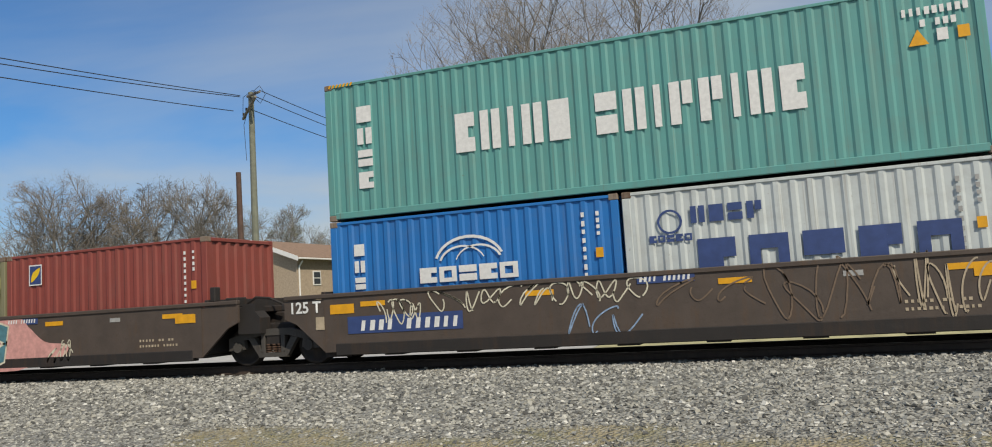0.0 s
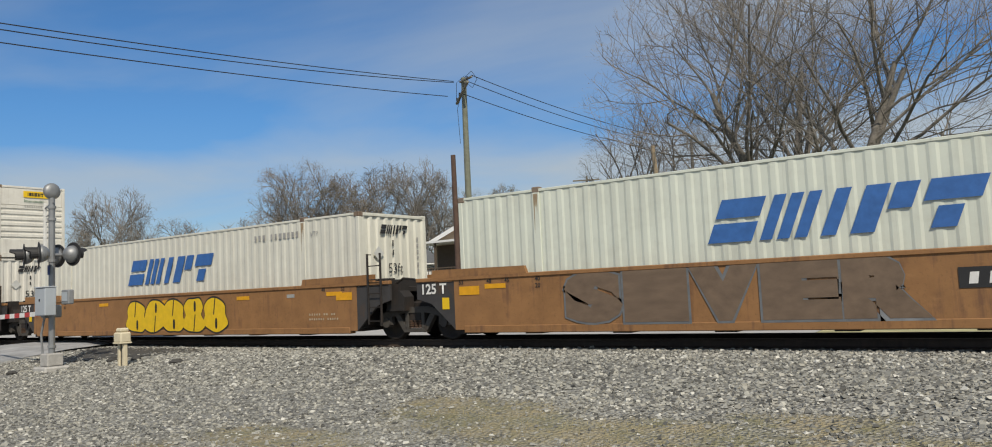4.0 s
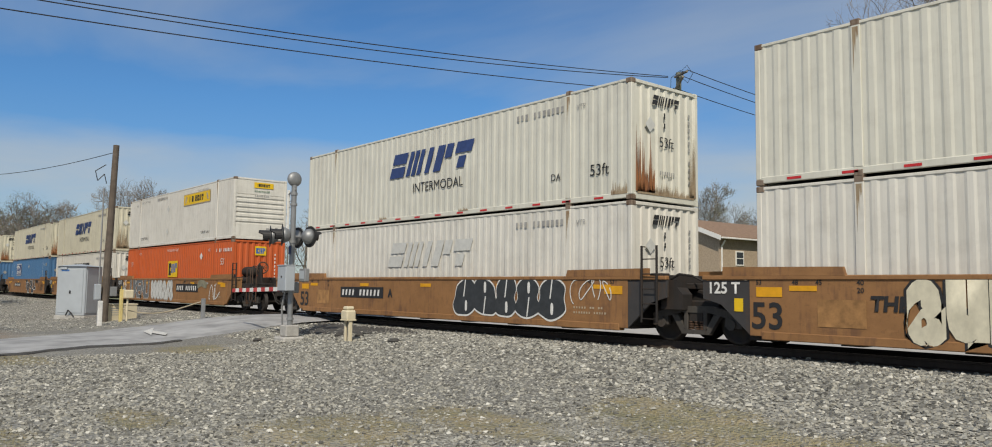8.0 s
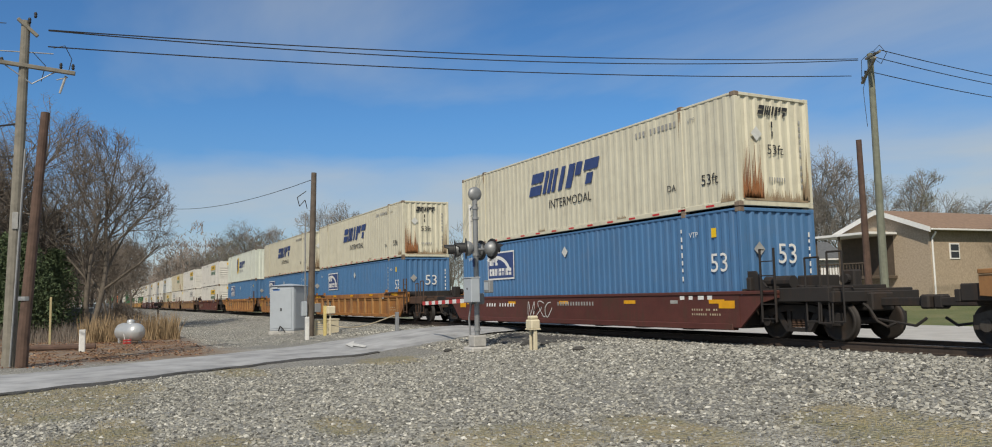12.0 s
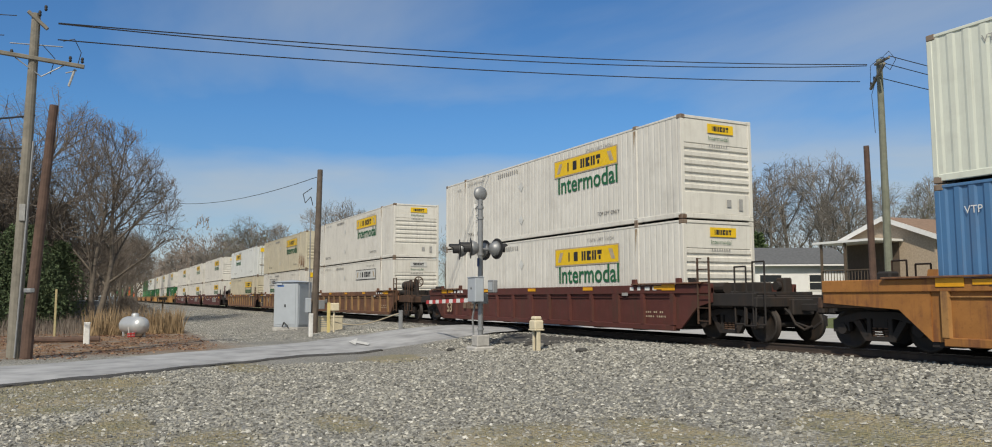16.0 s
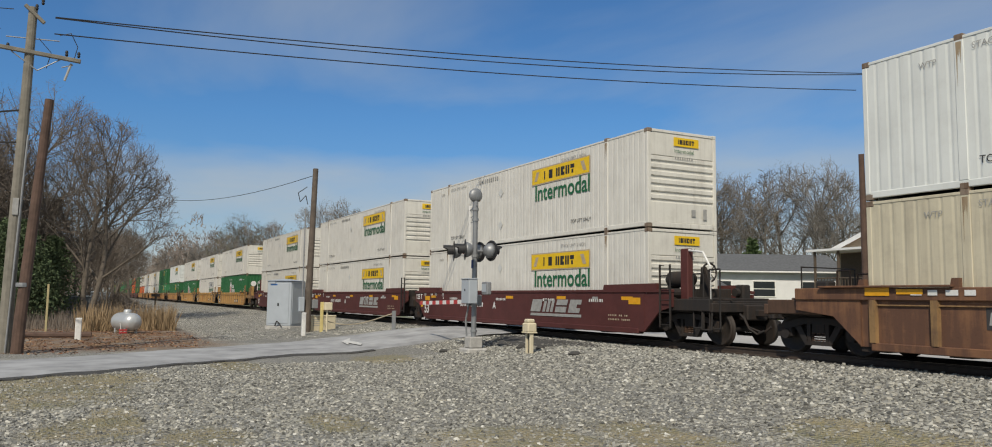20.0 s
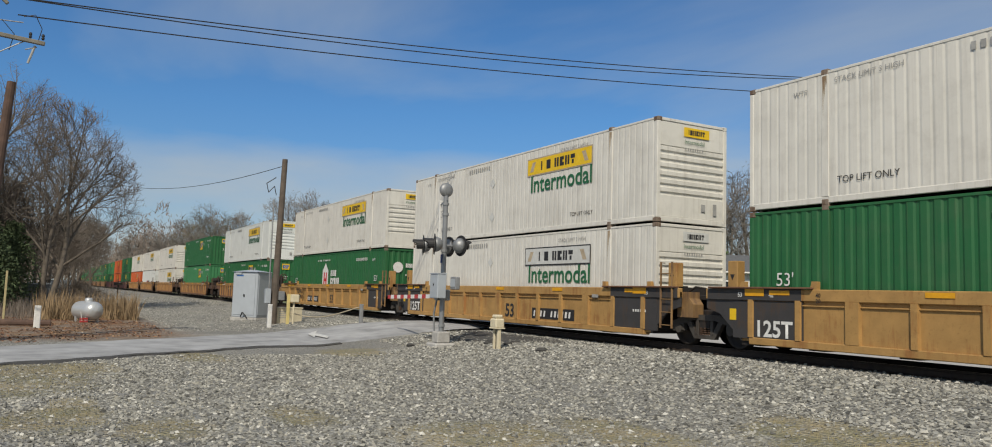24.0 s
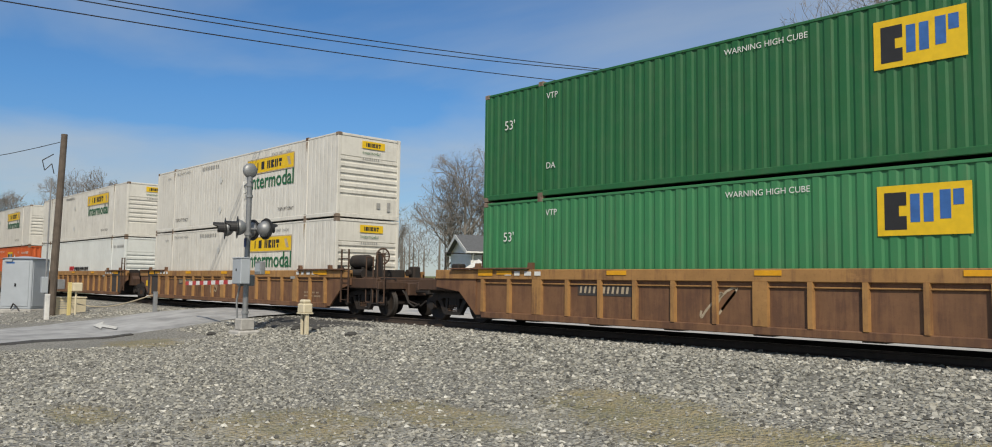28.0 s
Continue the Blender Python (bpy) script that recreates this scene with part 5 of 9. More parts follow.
def J(style="yellow", x0=1.45, tag=True, end="slat", upper=True):
    return lambda ob, kind: jb_marks(ob, kind, style, x0, upper, tag, end)


def S(ink=None, under=None, tag=True):
    return lambda ob, kind: swift_marks(ob, kind, ink or INK_B, under, tag)


def shield_marks(ob, kind):
    g = emblem(ob, kind, blob_mesh(("shield",), ((-0.55, 1.5), (-0.5, 0.4), (0, 0), (0.5, 0.4), (0.55, 1.5), (0, 1.62))), -1.7, 0.85, SIGN_Y, name="shield", label="yellow and navy shield")
    e = emblem(ob, kind, blob_mesh(("shield2",), ((-0.48, 1.4), (-0.44, 0.45), (-0.1, 0.2), (0.0, 0.9), (0.25, 1.5))), -1.7, 0.85, INK_B, name="shield_half")
    e.matrix_basis @= pose(0, -0.004, 0)
    emblem(ob, kind, blocks((0, 1, 2, 3, 4), 2.9, 0.62, 0.16, 0.3), -0.8, 1.42, INK_B)
    mark(ob, kind, "INTERMODAL", -0.75, 0.98, 0.36, INK_GR)
    mark(ob, kind, "VTP", -7.0, 2.45, 0.2, INK_GR)
    mark(ob, kind, "DA", -6.4, 0.6, 0.2, INK_GR)
    emblem(ob, kind, blocks((0, 1, 2, 3, 4), 0.9, 0.22, 0.16, 0.3), -0.5, 2.3, INK_B, "end")


def cpl_marks(ob, kind):
    emblem(ob, kind, blocks((6, 3, 6), 0.9, 0.4, 0.15), -1.5, 1.0, INK_R)
    emblem(ob, kind, blocks((6, 7, 5, 2, 0, 4, 2, 6, 0), 2.6, 0.36, 0.2), -0.5, 1.0, INK)
    emblem(ob, kind, bars(9, 1.6, 0.14, 31), 6.0, 2.35, INK_GR)


def triton_marks(ob, kind):
    for k in range(6):
        emblem(ob, kind, blocks((4, 3, 2, 4, 7, 5)[k:k + 1], 0.26 if k != 2 else 0.16, 0.28), -5.28, 2.3 - k * 0.31, INK_W)
    emblem(ob, kind, bars(11, 1.7, 0.11, 81, True), 5.1, 2.35, INK_W)
    emblem(ob, kind, bars(4, 0.5, 0.11, 82, True), 5.5, 2.35, INK_W)
    emblem(ob, kind, panel(0.14, 0.18), 5.5, 1.55, YELLOW, name="plate")


def red_marks(ob, kind):
    emblem(ob, kind, panel(0.42, 0.5), -2.28, 1.82, INK_W, name="logo_border")
    emblem(ob, kind, panel(0.36, 0.44), -2.25, 1.85, INK_B, name="logo_panel").matrix_basis @= pose(0, -0.003, 0)
    emblem(ob, kind, blob_mesh(("leaf",), ((0, 0), (0.05, 0.22), (0.28, 0.34), (0.22, 0.16))), -2.2, 1.9, SIGN_Y, name="logo_leaf").matrix_basis @= pose(0, -0.006, 0)
    emblem(ob, kind, bars(11, 1.5, 0.11, 81, True), 2.38, 2.3, INK_W)
    emblem(ob, kind, bars(4, 0.5, 0.11, 82, True), 2.62, 2.3, INK_W)
    emblem(ob, kind, panel(0.14, 0.18), 2.6, 1.45, YELLOW, name="plate")


T2 = DECK + 2.896 + 0.02
T2L = DECK + 2.591 + 0.02
CH = "sea-green steel freight container with a large white block emblem"
JB = "ivory steel domestic freight container with a yellow banner"
SW = "cream steel domestic freight container with a slanted navy emblem"
AP = "slate-blue steel domestic freight container with a white-edged logo"
GH = "deep-green steel domestic freight container with white lettering"

UW = [
    2.85, -12.51, -28.04, -43.36, -58.98, -78.78, -98.07, -117.65, -141.37, -160.79, -180.17, -203.72, -223.22, -242.26, -266.49, -289.94, -308.97, -329.32, -352.69, -375.85, -395.23, -414.61, -437.89, -457.43, -477.06, -500.69, -520.08, -539.59, -562.72, -586.22, -609.69
]
STYLES = (["smooth40 brown"] * 5 + ["smooth orange"] * 9 + ["low maroon"] + ["ribbed ochre"] * 3 + ["ribbed maroon"] + ["ribbed rust"] * 3
          + ["smooth maroon2"] * 3 + ["ribbed gold"] * 3 + ["ribbed rust2"] * 3)
BREAKS = {0, 5, 8, 11, 14, 15, 18, 19, 22, 25, 28, 29, 30}     # the first unit of each car
far = UW[-1]
FAR = []
for k, step in enumerate((20.4, 19.6, 21.5, 19.6, 19.6, 23.0, 19.6, 19.6, 23.0, 19.6, 19.6, 23.0, 19.6, 19.6)):
    far -= step
    FAR.append(far)
    if k in (2, 5, 8, 11):
        BREAKS.add(31 + k)
UW += FAR
STYLES += ["ribbed rust2"] * 2 + ["smooth maroon"] * 3 + ["smooth orange"] * 9
LABEL = {"brown": "dark brown well car with smooth sides and graffiti", "orange": "weathered orange-brown well car with smooth sides and graffiti",
         "maroon": "grimy maroon well car on steel bogies", "ochre": "ochre-orange well car with ribbed sides", "rust": "rusty brown well car with ribbed sides", "rust2": "rusty brown well car with amber posts and top rail",
         "maroon2": "maroon well car with smooth sides and white emblem", "gold": "golden-yellow well car with ribbed sides and black panels"}
for i, (u, st) in enumerate(zip(UW, STYLES)):
    style, color = st.split()
    L = 12.19 if style == "smooth40" else 16.15
    Lr = L if i == 0 else (12.19 if STYLES[i - 1].startswith("smooth40") else 16.15)
    gr = 3.6 if i == 0 else (UW[i - 1] - Lr - u) / 2
    gl = 3.6 if i == len(UW) - 1 else (u - L - UW[i + 1]) / 2
    UNITS.append(well_unit(u, L, style, color, ("art" if i + 1 not in BREAKS and i + 1 < len(UW) else "end", gl), ("arta" if i not in BREAKS else "end", gr),
                           LABEL[color], "well cars of the train"))

# what each well carries: lower, upper
U = UW
def weather(ob, kind, seed, heavy=1.0):
    """Rust runs along the foot and the corners of a worn container."""
    r = random.Random(seed)
    emblem(ob, kind, stain(2.2, 0.36 * heavy, 90, seed % 5), -1.1, 0.15, SOOT, "end", "rust_stain")
    emblem(ob, kind, stain(0.26, 1.9 * heavy, 14, 5 + seed % 3), 0.92, 0.2, SOOT, "end", "rust_stain")
    emblem(ob, kind, stain(0.5, 0.4 * heavy, 24, 8 + seed % 4), 7.45, 0.14, SOOT, "side", "rust_stain")
    if heavy > 0.8:
        emblem(ob, kind, stain(0.7, 1.7, 30, 16 + seed % 3), -1.15, 0.2, RUNS if seed % 2 else SOOT, "end", "rust_stain")
    for _ in range(2):
        emblem(ob, kind, stain(0.45, 0.14, 20, 12 + r.randrange(4)), r.uniform(-7, 6), 0.14, SOOT, "side", "rust_stain")


load("box20", "grey", "corr", "light grey steel container with navy block lettering", U[0], DECK, lambda o, k: cosco_marks(o, k, True))
load("box20", "royal", "corr", "royal-blue steel container with white emblem", U[0] - 6.13, DECK, cosco_marks)
load("box40", "teal", "corr", CH, U[0], T2L, china_marks)
load("box20", "red", "corr", "oxide-red steel container with a small blue logo", U[1], DECK, red_marks)
load("box20", "camo", "corr", "khaki steel container painted in camouflage patches", U[1] - 6.13, DECK, camo_marks)
load("box40", "terra", "corr", "terracotta steel container with upright white lettering", U[2], DECK, triton_marks)
load("box40", "pale", "corr", "pale grey-green steel container with a red emblem", U[2], T2, oocl_marks)
load("box40", "teal", "corr", CH, U[3], DECK, china_marks)
load("box40", "pale", "corr", "pale cream steel container with a red emblem", U[4], DECK, oocl_marks)
load("box40", "teal", "corr", CH, U[4], T2, lambda o, k: china_marks(o, k, True))
load("swift", "mint", "door", SW, U[5], DECK, S(INK_B2, tag=False))
load("swift", "bone", "corr", SW, U[6], DECK, S(INK_B2, tag=False))
load("swift", "white", "corr", "white steel domestic container with a ghosted emblem", U[7], DECK, S(GHOST, tag=False))
load("jb", "white", "slat", JB, U[7], T2, J())
for k, lo in ((8, S(INK_B2, tag=False)), (9, S(FADED, SIGN_Y, False)), (10, S(GHOST, tag=False))):
    load("swift", "white", "corr", SW, U[k], DECK, lo)
    load("swift", "bone", "corr", SW, U[k], T2, S(INK_B2 if k == 8 else INK_B, SIGN_Y if k == 9 else None))
load("emp", "orange", "corr", "orange steel domestic container with yellow logo panels", U[11], DECK, lambda o, k: emp_marks(o, k, True))
load("jb", "white", "slat", JB, U[11], T2, J(tag=False))
load("swift", "white", "corr", SW, U[12], DECK, S(INK, tag=False))
load("swift", "cream", "corr", SW, U[12], T2, S())
for k in (13, 14, 15, 16):
    load("apl", "apl", "corr", AP, U[k], DECK, apl_marks)
    load("swift", "cream", "corr", SW, U[k], T2, S())
load("apl", "apl", "corr", AP, U[17], DECK, apl_marks)
load("swift", "mint", "corr", "pale mint steel domestic container with a shield emblem", U[17], T2, shield_marks)
DULL = "ivory steel domestic freight container with a faded banner"
load("jb", "white", "slat", JB, U[18], DECK, J(upper=False))
load("jb", "white", "slat", JB, U[18], T2, J())
load("jb", "white", "slat", DULL, U[19], DECK, J("outline", tag=False, upper=False))
load("jb", "white", "slat", JB, U[19], T2, J())
stained = load("jb", "white", "door", "white domestic freight container with long rust runs and a faded banner", U[20], DECK, J("outline", x0=-5.1, upper=False, end="door"))
for x0, w, n, sd in ((-1.75, 0.75, 6, 1), (0.45, 1.15, 10, 2), (3.15, 0.85, 7, 3), (6.0, 1.0, 8, 4)):
    rr = random.Random(sd)
    for k in range(n):
        q = Geo()
        hh, w0 = 1.75 + rr.uniform(-0.25, 0.25), rr.uniform(0.028, 0.063)
        q.prism([(-w0, 0), (w0, 0), (w0 * 0.9, hh * 0.5), (w0 * 0.3, hh), (-w0 * 0.3, hh * 0.97), (-w0 * 0.8, hh * 0.4)], "y", -0.002, 0)
        emblem(stained, "jb", q.mesh("rust_run"), x0 + w * k / (n - 1), 0.16 + rr.uniform(-0.06, 0.1), RUNS, name="rust_run")
rusted = load("jb", "jcream", "slat", "rust-stained ivory domestic freight container with a yellow banner", U[20], T2, J())
rr = random.Random(9)
for k in range(9):
    q = Geo().prism([(-0.04, 0), (0.04, 0), (0.02, 0.8), (-0.01, 0.85)], "y", -0.002, 0)
    emblem(rusted, "jb", q.mesh("rust_run"), 5.9 + k * 0.21 + rr.uniform(-0.05, 0.05), 0.15 + rr.uniform(-0.05, 0.4), RUNS, name="rust_run")
load("jb", "jcream", "slat", JB, U[21], DECK, J(upper=False))
load("jb", "clean", "door", "clean white domestic freight container with a yellow banner", U[21], T2, J(x0=-4.7, end="door"))
for k in (22, 23, 24):
    load("jb", "white", "slat", JB, U[k], DECK, J(upper=False))
    load("jb", "white", "slat", JB, U[k], T2, J())
load("emp", "green", "corr", GH, U[25], DECK, hub_marks)
load("jb", "white", "slat", JB, U[25], T2, J())
load("jb", "white", "slat", DULL, U[26], DECK, J("outline", upper=False))
load("jb", "white", "slat", JB, U[26], T2, J())
load("emp", "green", "corr", GH, U[27], DECK, hub_marks)
load("jb", "white", "slat", JB, U[27], T2, J())
load("emp", "green", "corr", GH, U[28], DECK, emp_marks)
load("jb", "clean", "slat", JB, U[28], T2, J())
load("emp", "lgreen", "corr", "mid-green steel domestic container with yellow logo panels", U[29], DECK, emp_marks)
load("emp", "green", "corr", "deep-green steel domestic container with yellow logo panels", U[29], T2, emp_marks)
load("jb", "white", "slat", JB, U[30], DECK, J(upper=False))
load("jb", "white", "slat", JB, U[30], T2, J())
load("jb", "clean", "slat", "white domestic freight container with red and black lettering", U[31], DECK, cpl_marks)
load("jb", "white", "slat", JB, U[31], T2, J())
load("emp", "orange", "corr", "orange steel domestic container", U[32], DECK, emp_marks)
load("jb", "white", "slat", JB, U[32], T2, J())
for k in range(33, len(U)):
    c = {33: ("green", "green"), 34: ("orange", "orange")}.get(k, ("green", "lgreen" if k % 3 else "green"))
    load("emp", c[0], "corr", GH if c[0] == "green" else "orange steel domestic container with yellow logo panels", U[k], DECK, far_marks)
    load("emp", c[1], "corr", GH if c[1] != "orange" else "orange steel domestic container with yellow logo panels", U[k], T2, far_marks)

# ---------------- ground, road, track ----------------
def smooth01(t):
    t = min(1.0, max(0.0, t))
    return t * t * (3 - 2 * t)


def ground_z(x, y):
    z = -0.60 + 0.42 * smooth01((y - 6.5) / 6.3)
    if y > 18.0:
        z = -0.18 - 0.45 * smooth01((y - 18.0) / 2.5)
    if y > 26:
        z += min(0.04 * (y - 26), 3.0)
    return z + 0.03 * math.sin(x * 0.31 + 1) * math.cos(y * 0.27) * (1 if y < 12 or y > 22 else 0.2)


def axis_steps(lo, hi, near_lo, near_hi, fine, coarse_n):
    a = list(np.arange(near_lo, near_hi + 1e-6, fine))
    left = [near_lo - (near_lo - lo) * (k / coarse_n) ** 2.2 for k in range(coarse_n, 0, -1)]
    right = [near_hi + (hi - near_hi) * (k / coarse_n) ** 2.2 for k in range(1, coarse_n + 1)]
    return left + a + right


# patches of thin grass: middle and half widths
GRASSY = ((-16.4, -0.7, 3.0, 1.9), (-17.9, 0.7, 1.2, 1.0), (-12.6, 0.5, 1.2, 0.4), (-20.2, 3.4, 1.7, 0.7), (-21.1, 7.6, 1.4, 0.9), (-11.6, 0.2, 1.0, 0.8), (-10.5, 1.4, 0.9, 0.6), (-8.7, 4.9, 1.3, 1.1), (-8.0, 6.6, 1.6, 0.7), (-6.5, 8.6, 1.6, 0.75), (-5.4, 7.9, 1.9, 0.8), (-3.4, 8.1, 1.9, 0.75), (-2.1, 9.0, 1.0, 0.4), (-0.2, 8.3, 1.9, 0.65), (2.6, 8.8, 1.2, 0.4), (-10.9, 3.2, 0.9, 0.5))


def gravel_material():
    m, n, l, p = shader("grey_gravel_ground")
    g = n.new("ShaderNodeNewGeometry").outputs["Position"]
    vor = n.new("ShaderNodeTexVoronoi")
    vor.inputs["Scale"].default_value = 19.0
    l.new(g, vor.inputs["Vector"])
    vor2 = n.new("ShaderNodeTexVoronoi")
    vor2.inputs["Scale"].default_value = 44.0
    l.new(g, vor2.inputs["Vector"])
    sep = n.new("ShaderNodeSeparateColor")
    l.new(vor.outputs["Color"], sep.inputs["Color"])
    stone = mix(n, l, sep.outputs[0], (0.19, 0.188, 0.172), (0.49, 0.482, 0.435))
    sep2 = n.new("ShaderNodeSeparateColor")
    l.new(vor2.outputs["Color"], sep2.inputs["Color"])
    stone = mix(n, l, 0.45, stone, mix(n, l, sep2.outputs[1], (0.16, 0.158, 0.145), (0.53, 0.52, 0.47)))
    # gaps between stones: dirt, with their shade put into the colour too
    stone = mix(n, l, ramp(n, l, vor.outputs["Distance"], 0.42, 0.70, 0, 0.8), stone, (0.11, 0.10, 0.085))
    big = noise_node(n, l, g, 0.35, 5, 0.6)
    stone = mix(n, l, ramp(n, l, big, 0.50, 0.66, 0, 0.5), stone, (0.44, 0.43, 0.385))
    stone = mix(n, l, ramp(n, l, noise_node(n, l, g, 0.22, 4, 0.6), 0.46, 0.62, 0, 0.55), stone, (0.20, 0.20, 0.19))
    stone = mix(n, l, ramp(n, l, noise_node(n, l, g, 2.6, 6, 0.7), 0.56, 0.72, 0, 0.5), stone, (0.15, 0.14, 0.12))
    xyz = n.new("ShaderNodeSeparateXYZ")
    l.new(g, xyz.inputs["Vector"])
    # thin grass and dry straw towards the camera's side
    cover = None
    for x, y, rx, ry in GRASSY:
        mp = n.new("ShaderNodeMapping")
        mp.inputs["Location"].default_value, mp.inputs["Scale"].default_value = (-x / rx, -y / ry, 0), (1 / rx, 1 / ry, 0)
        l.new(g, mp.inputs["Vector"])
        far_ = n.new("ShaderNodeVectorMath")
        far_.operation = 'LENGTH'
        l.new(mp.outputs["Vector"], far_.inputs[0])
        if cover is None:
            cover = far_.outputs["Value"]
        else:
            mn = n.new("ShaderNodeMath")
            mn.operation = 'MINIMUM'
            l.new(cover, mn.inputs[0]), l.new(far_.outputs["Value"], mn.inputs[1])
            cover = mn.outputs[0]
    rag = n.new("ShaderNodeMath")
    rag.operation = 'MULTIPLY_ADD'
    l.new(noise_node(n, l, g, 1.4, 6, 0.65), rag.inputs[0])
    rag.inputs[1].default_value = 2.4
    l.new(cover, rag.inputs[2])
    patch = ramp(n, l, rag.outputs[0], 2.35, 1.85, 0, 1)
    fine = ramp(n, l, noise_node(n, l, g, 7.0, 6, 0.75), 0.34, 0.60, 0.12, 0.95)
    f2 = n.new("ShaderNodeMath")
    f2.operation = 'MULTIPLY'
    l.new(patch, f2.inputs[0]), l.new(fine, f2.inputs[1])
    grass = mix(n, l, ramp(n, l, noise_node(n, l, g, 1.3, 4), 0.4, 0.62), (0.34, 0.28, 0.165), (0.225, 0.21, 0.115))
    col = mix(n, l, f2.outputs[0], stone, grass)
    # beyond the track: field grass
    beyond = ramp(n, l, xyz.outputs["Y"], 24.0, 27.0, 0, 1)
    field = mix(n, l, ramp(n, l, noise_node(n, l, g, 0.3, 5), 0.35, 0.65), (0.19, 0.19, 0.085), (0.10, 0.14, 0.045))
    col = mix(n, l, beyond, col, field)
    # reddish leaf litter under the trees on the far left
    west = ramp(n, l, xyz.outputs["X"], -26.5, -29.0, 0, 1)
    south = ramp(n, l, xyz.outputs["Y"], 5.5, 3.2, 0, 1)
    f3 = n.new("ShaderNodeMath")
    f3.operation = 'MULTIPLY'
    l.new(west, f3.inputs[0]), l.new(south, f3.inputs[1])
    litter = mix(n, l, ramp(n, l, noise_node(n, l, g, 2.2, 6, 0.7), 0.35, 0.65), (0.17, 0.082, 0.042), (0.30, 0.19, 0.10))
    f4 = n.new("ShaderNodeMath")
    f4.operation = 'MULTIPLY'
    l.new(f3.outputs[0], f4.inputs[0])
    l.new(ramp(n, l, noise_node(n, l, g, 1.3, 6, 0.7), 0.36, 0.56, 0.25, 1.0), f4.inputs[1])
    col = mix(n, l, f4.outputs[0], col, litter)
    l.new(col, p.inputs["Base Color"])
    p.inputs["Roughness"].default_value = 0.95
    bump(n, l, vor.outputs["Distance"], p, 1.0, 0.05)
    return m


GRAVEL = gravel_material()
xs = axis_steps(-1400, 900, -46, 14, 0.75, 16)
ys = axis_steps(-400, 1500, -6, 24, 0.5, 16)
gv = [(x, y, ground_z(x, y)) for y in ys for x in xs]
nx = len(xs)
gf = [(j * nx + i, j * nx + i + 1, (j + 1) * nx + i + 1, (j + 1) * nx + i) for j in range(len(ys) - 1) for i in range(nx - 1)]
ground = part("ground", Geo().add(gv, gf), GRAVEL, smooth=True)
tagged(ground, "grey gravel ground with patches of thin dry grass", "ground", kind="structure")

ASPHALT = plain("worn_grey_asphalt", (0.325, 0.33, 0.335), 0.9, vary=0.32, scale=1.1, bumps=0.3)
DKASPH = plain("dark_asphalt_patch", (0.055, 0.053, 0.05), 0.9, vary=0.3, scale=5.0, bumps=0.3)
ROADPAINT = plain("worn_white_road_paint", (0.55, 0.55, 0.53), 0.8, vary=0.2, scale=10)


def road_z(y):
    """Height of the lane: it lies on the ground and climbs a little to the rails."""
    if y < 20:
        return ground_z(-26, y) + 0.02 + 0.10 * smooth01((y - 9.5) / 4.0)
    return ground_z(-26, y) + 0.02


def road_edge(y, side):
    """The two edges of the lane, which meets the track askew."""
    near = [(-400, -10.0), (-40, -15.0), (-1.4, -18.0), (0.8, -19.7), (3.1, -21.5), (5.1, -23.1), (6.3, -23.8), (8.0, -23.6), (10.1, -24.2), (13.0, -25.5), (18.0, -27.6), (26.0, -30.5), (60, -34)]
    farr = [(-400, -18.0), (-40, -21.5), (-2.0, -24.6), (0.2, -26.0), (2.1, -27.7), (4.1, -28.9), (6.7, -30.9), (8.2, -31.6), (11.0, -31.4), (13.0, -31.5), (15.0, -32.2), (18.0, -33.5), (26.0, -37.0), (60, -41)]
    pts = near if side else farr
    return float(np.interp(y, [p[0] for p in pts], [p[1] for p in pts]))


g = Geo()
rows_y = [-120, -60, -30, -15, -8, -5] + list(np.arange(-3, 26.1, 0.75)) + [30, 40, 60]
for k, y in enumerate(rows_y):
    a, b = road_edge(y, 0), road_edge(y, 1)
    for j in range(7):
        x = a + (b - a) * j / 6 + (0.12 * math.sin(y * 2.1) + 0.08 * math.sin(y * 5.3) if j in (0, 6) else 0)
        z = max(road_z(y), ground_z(x, y) + 0.012) + (0.02 if 0 < j < 6 else -0.06)
        g.v.append((x, y, z))
    if k:
        i = k * 7
        g.f += [(i - 7 + j, i - 6 + j, i + 1 + j, i + j) for j in range(6)]
tagged(part("road", g, ASPHALT, smooth=True), "worn grey asphalt lane crossing the track", "road", kind="structure")

# the broken edge of the lane, darker and ragged
g, re_ = Geo(), random.Random(31)
ey = list(np.arange(-4.0, 8.2, 0.16))
for k, y in enumerate(ey):
    x = road_edge(y, 1) + 0.12 * math.sin(y * 2.1) + 0.08 * math.sin(y * 5.3)
    wide = max(0.03, 0.16 + 0.12 * math.sin(y * 1.3 + 0.6) + re_.uniform(-0.09, 0.12))
    for dx, up in ((-0.14 - re_.uniform(0, 0.09), 0.045), (0.04, 0.03), (wide, -0.02)):
        g.v.append((x + dx, y, max(road_z(y) - 0.03, ground_z(x + dx, y)) + up))
    if k:
        i = 3 * k
        g.f += [(i - 3 + j, i - 2 + j, i + 1 + j, i + j) for j in range(2)]
tagged(part("asphalt_edge", g, DKASPH), "dark crumbled edge of the asphalt lane", "road", kind="structure")

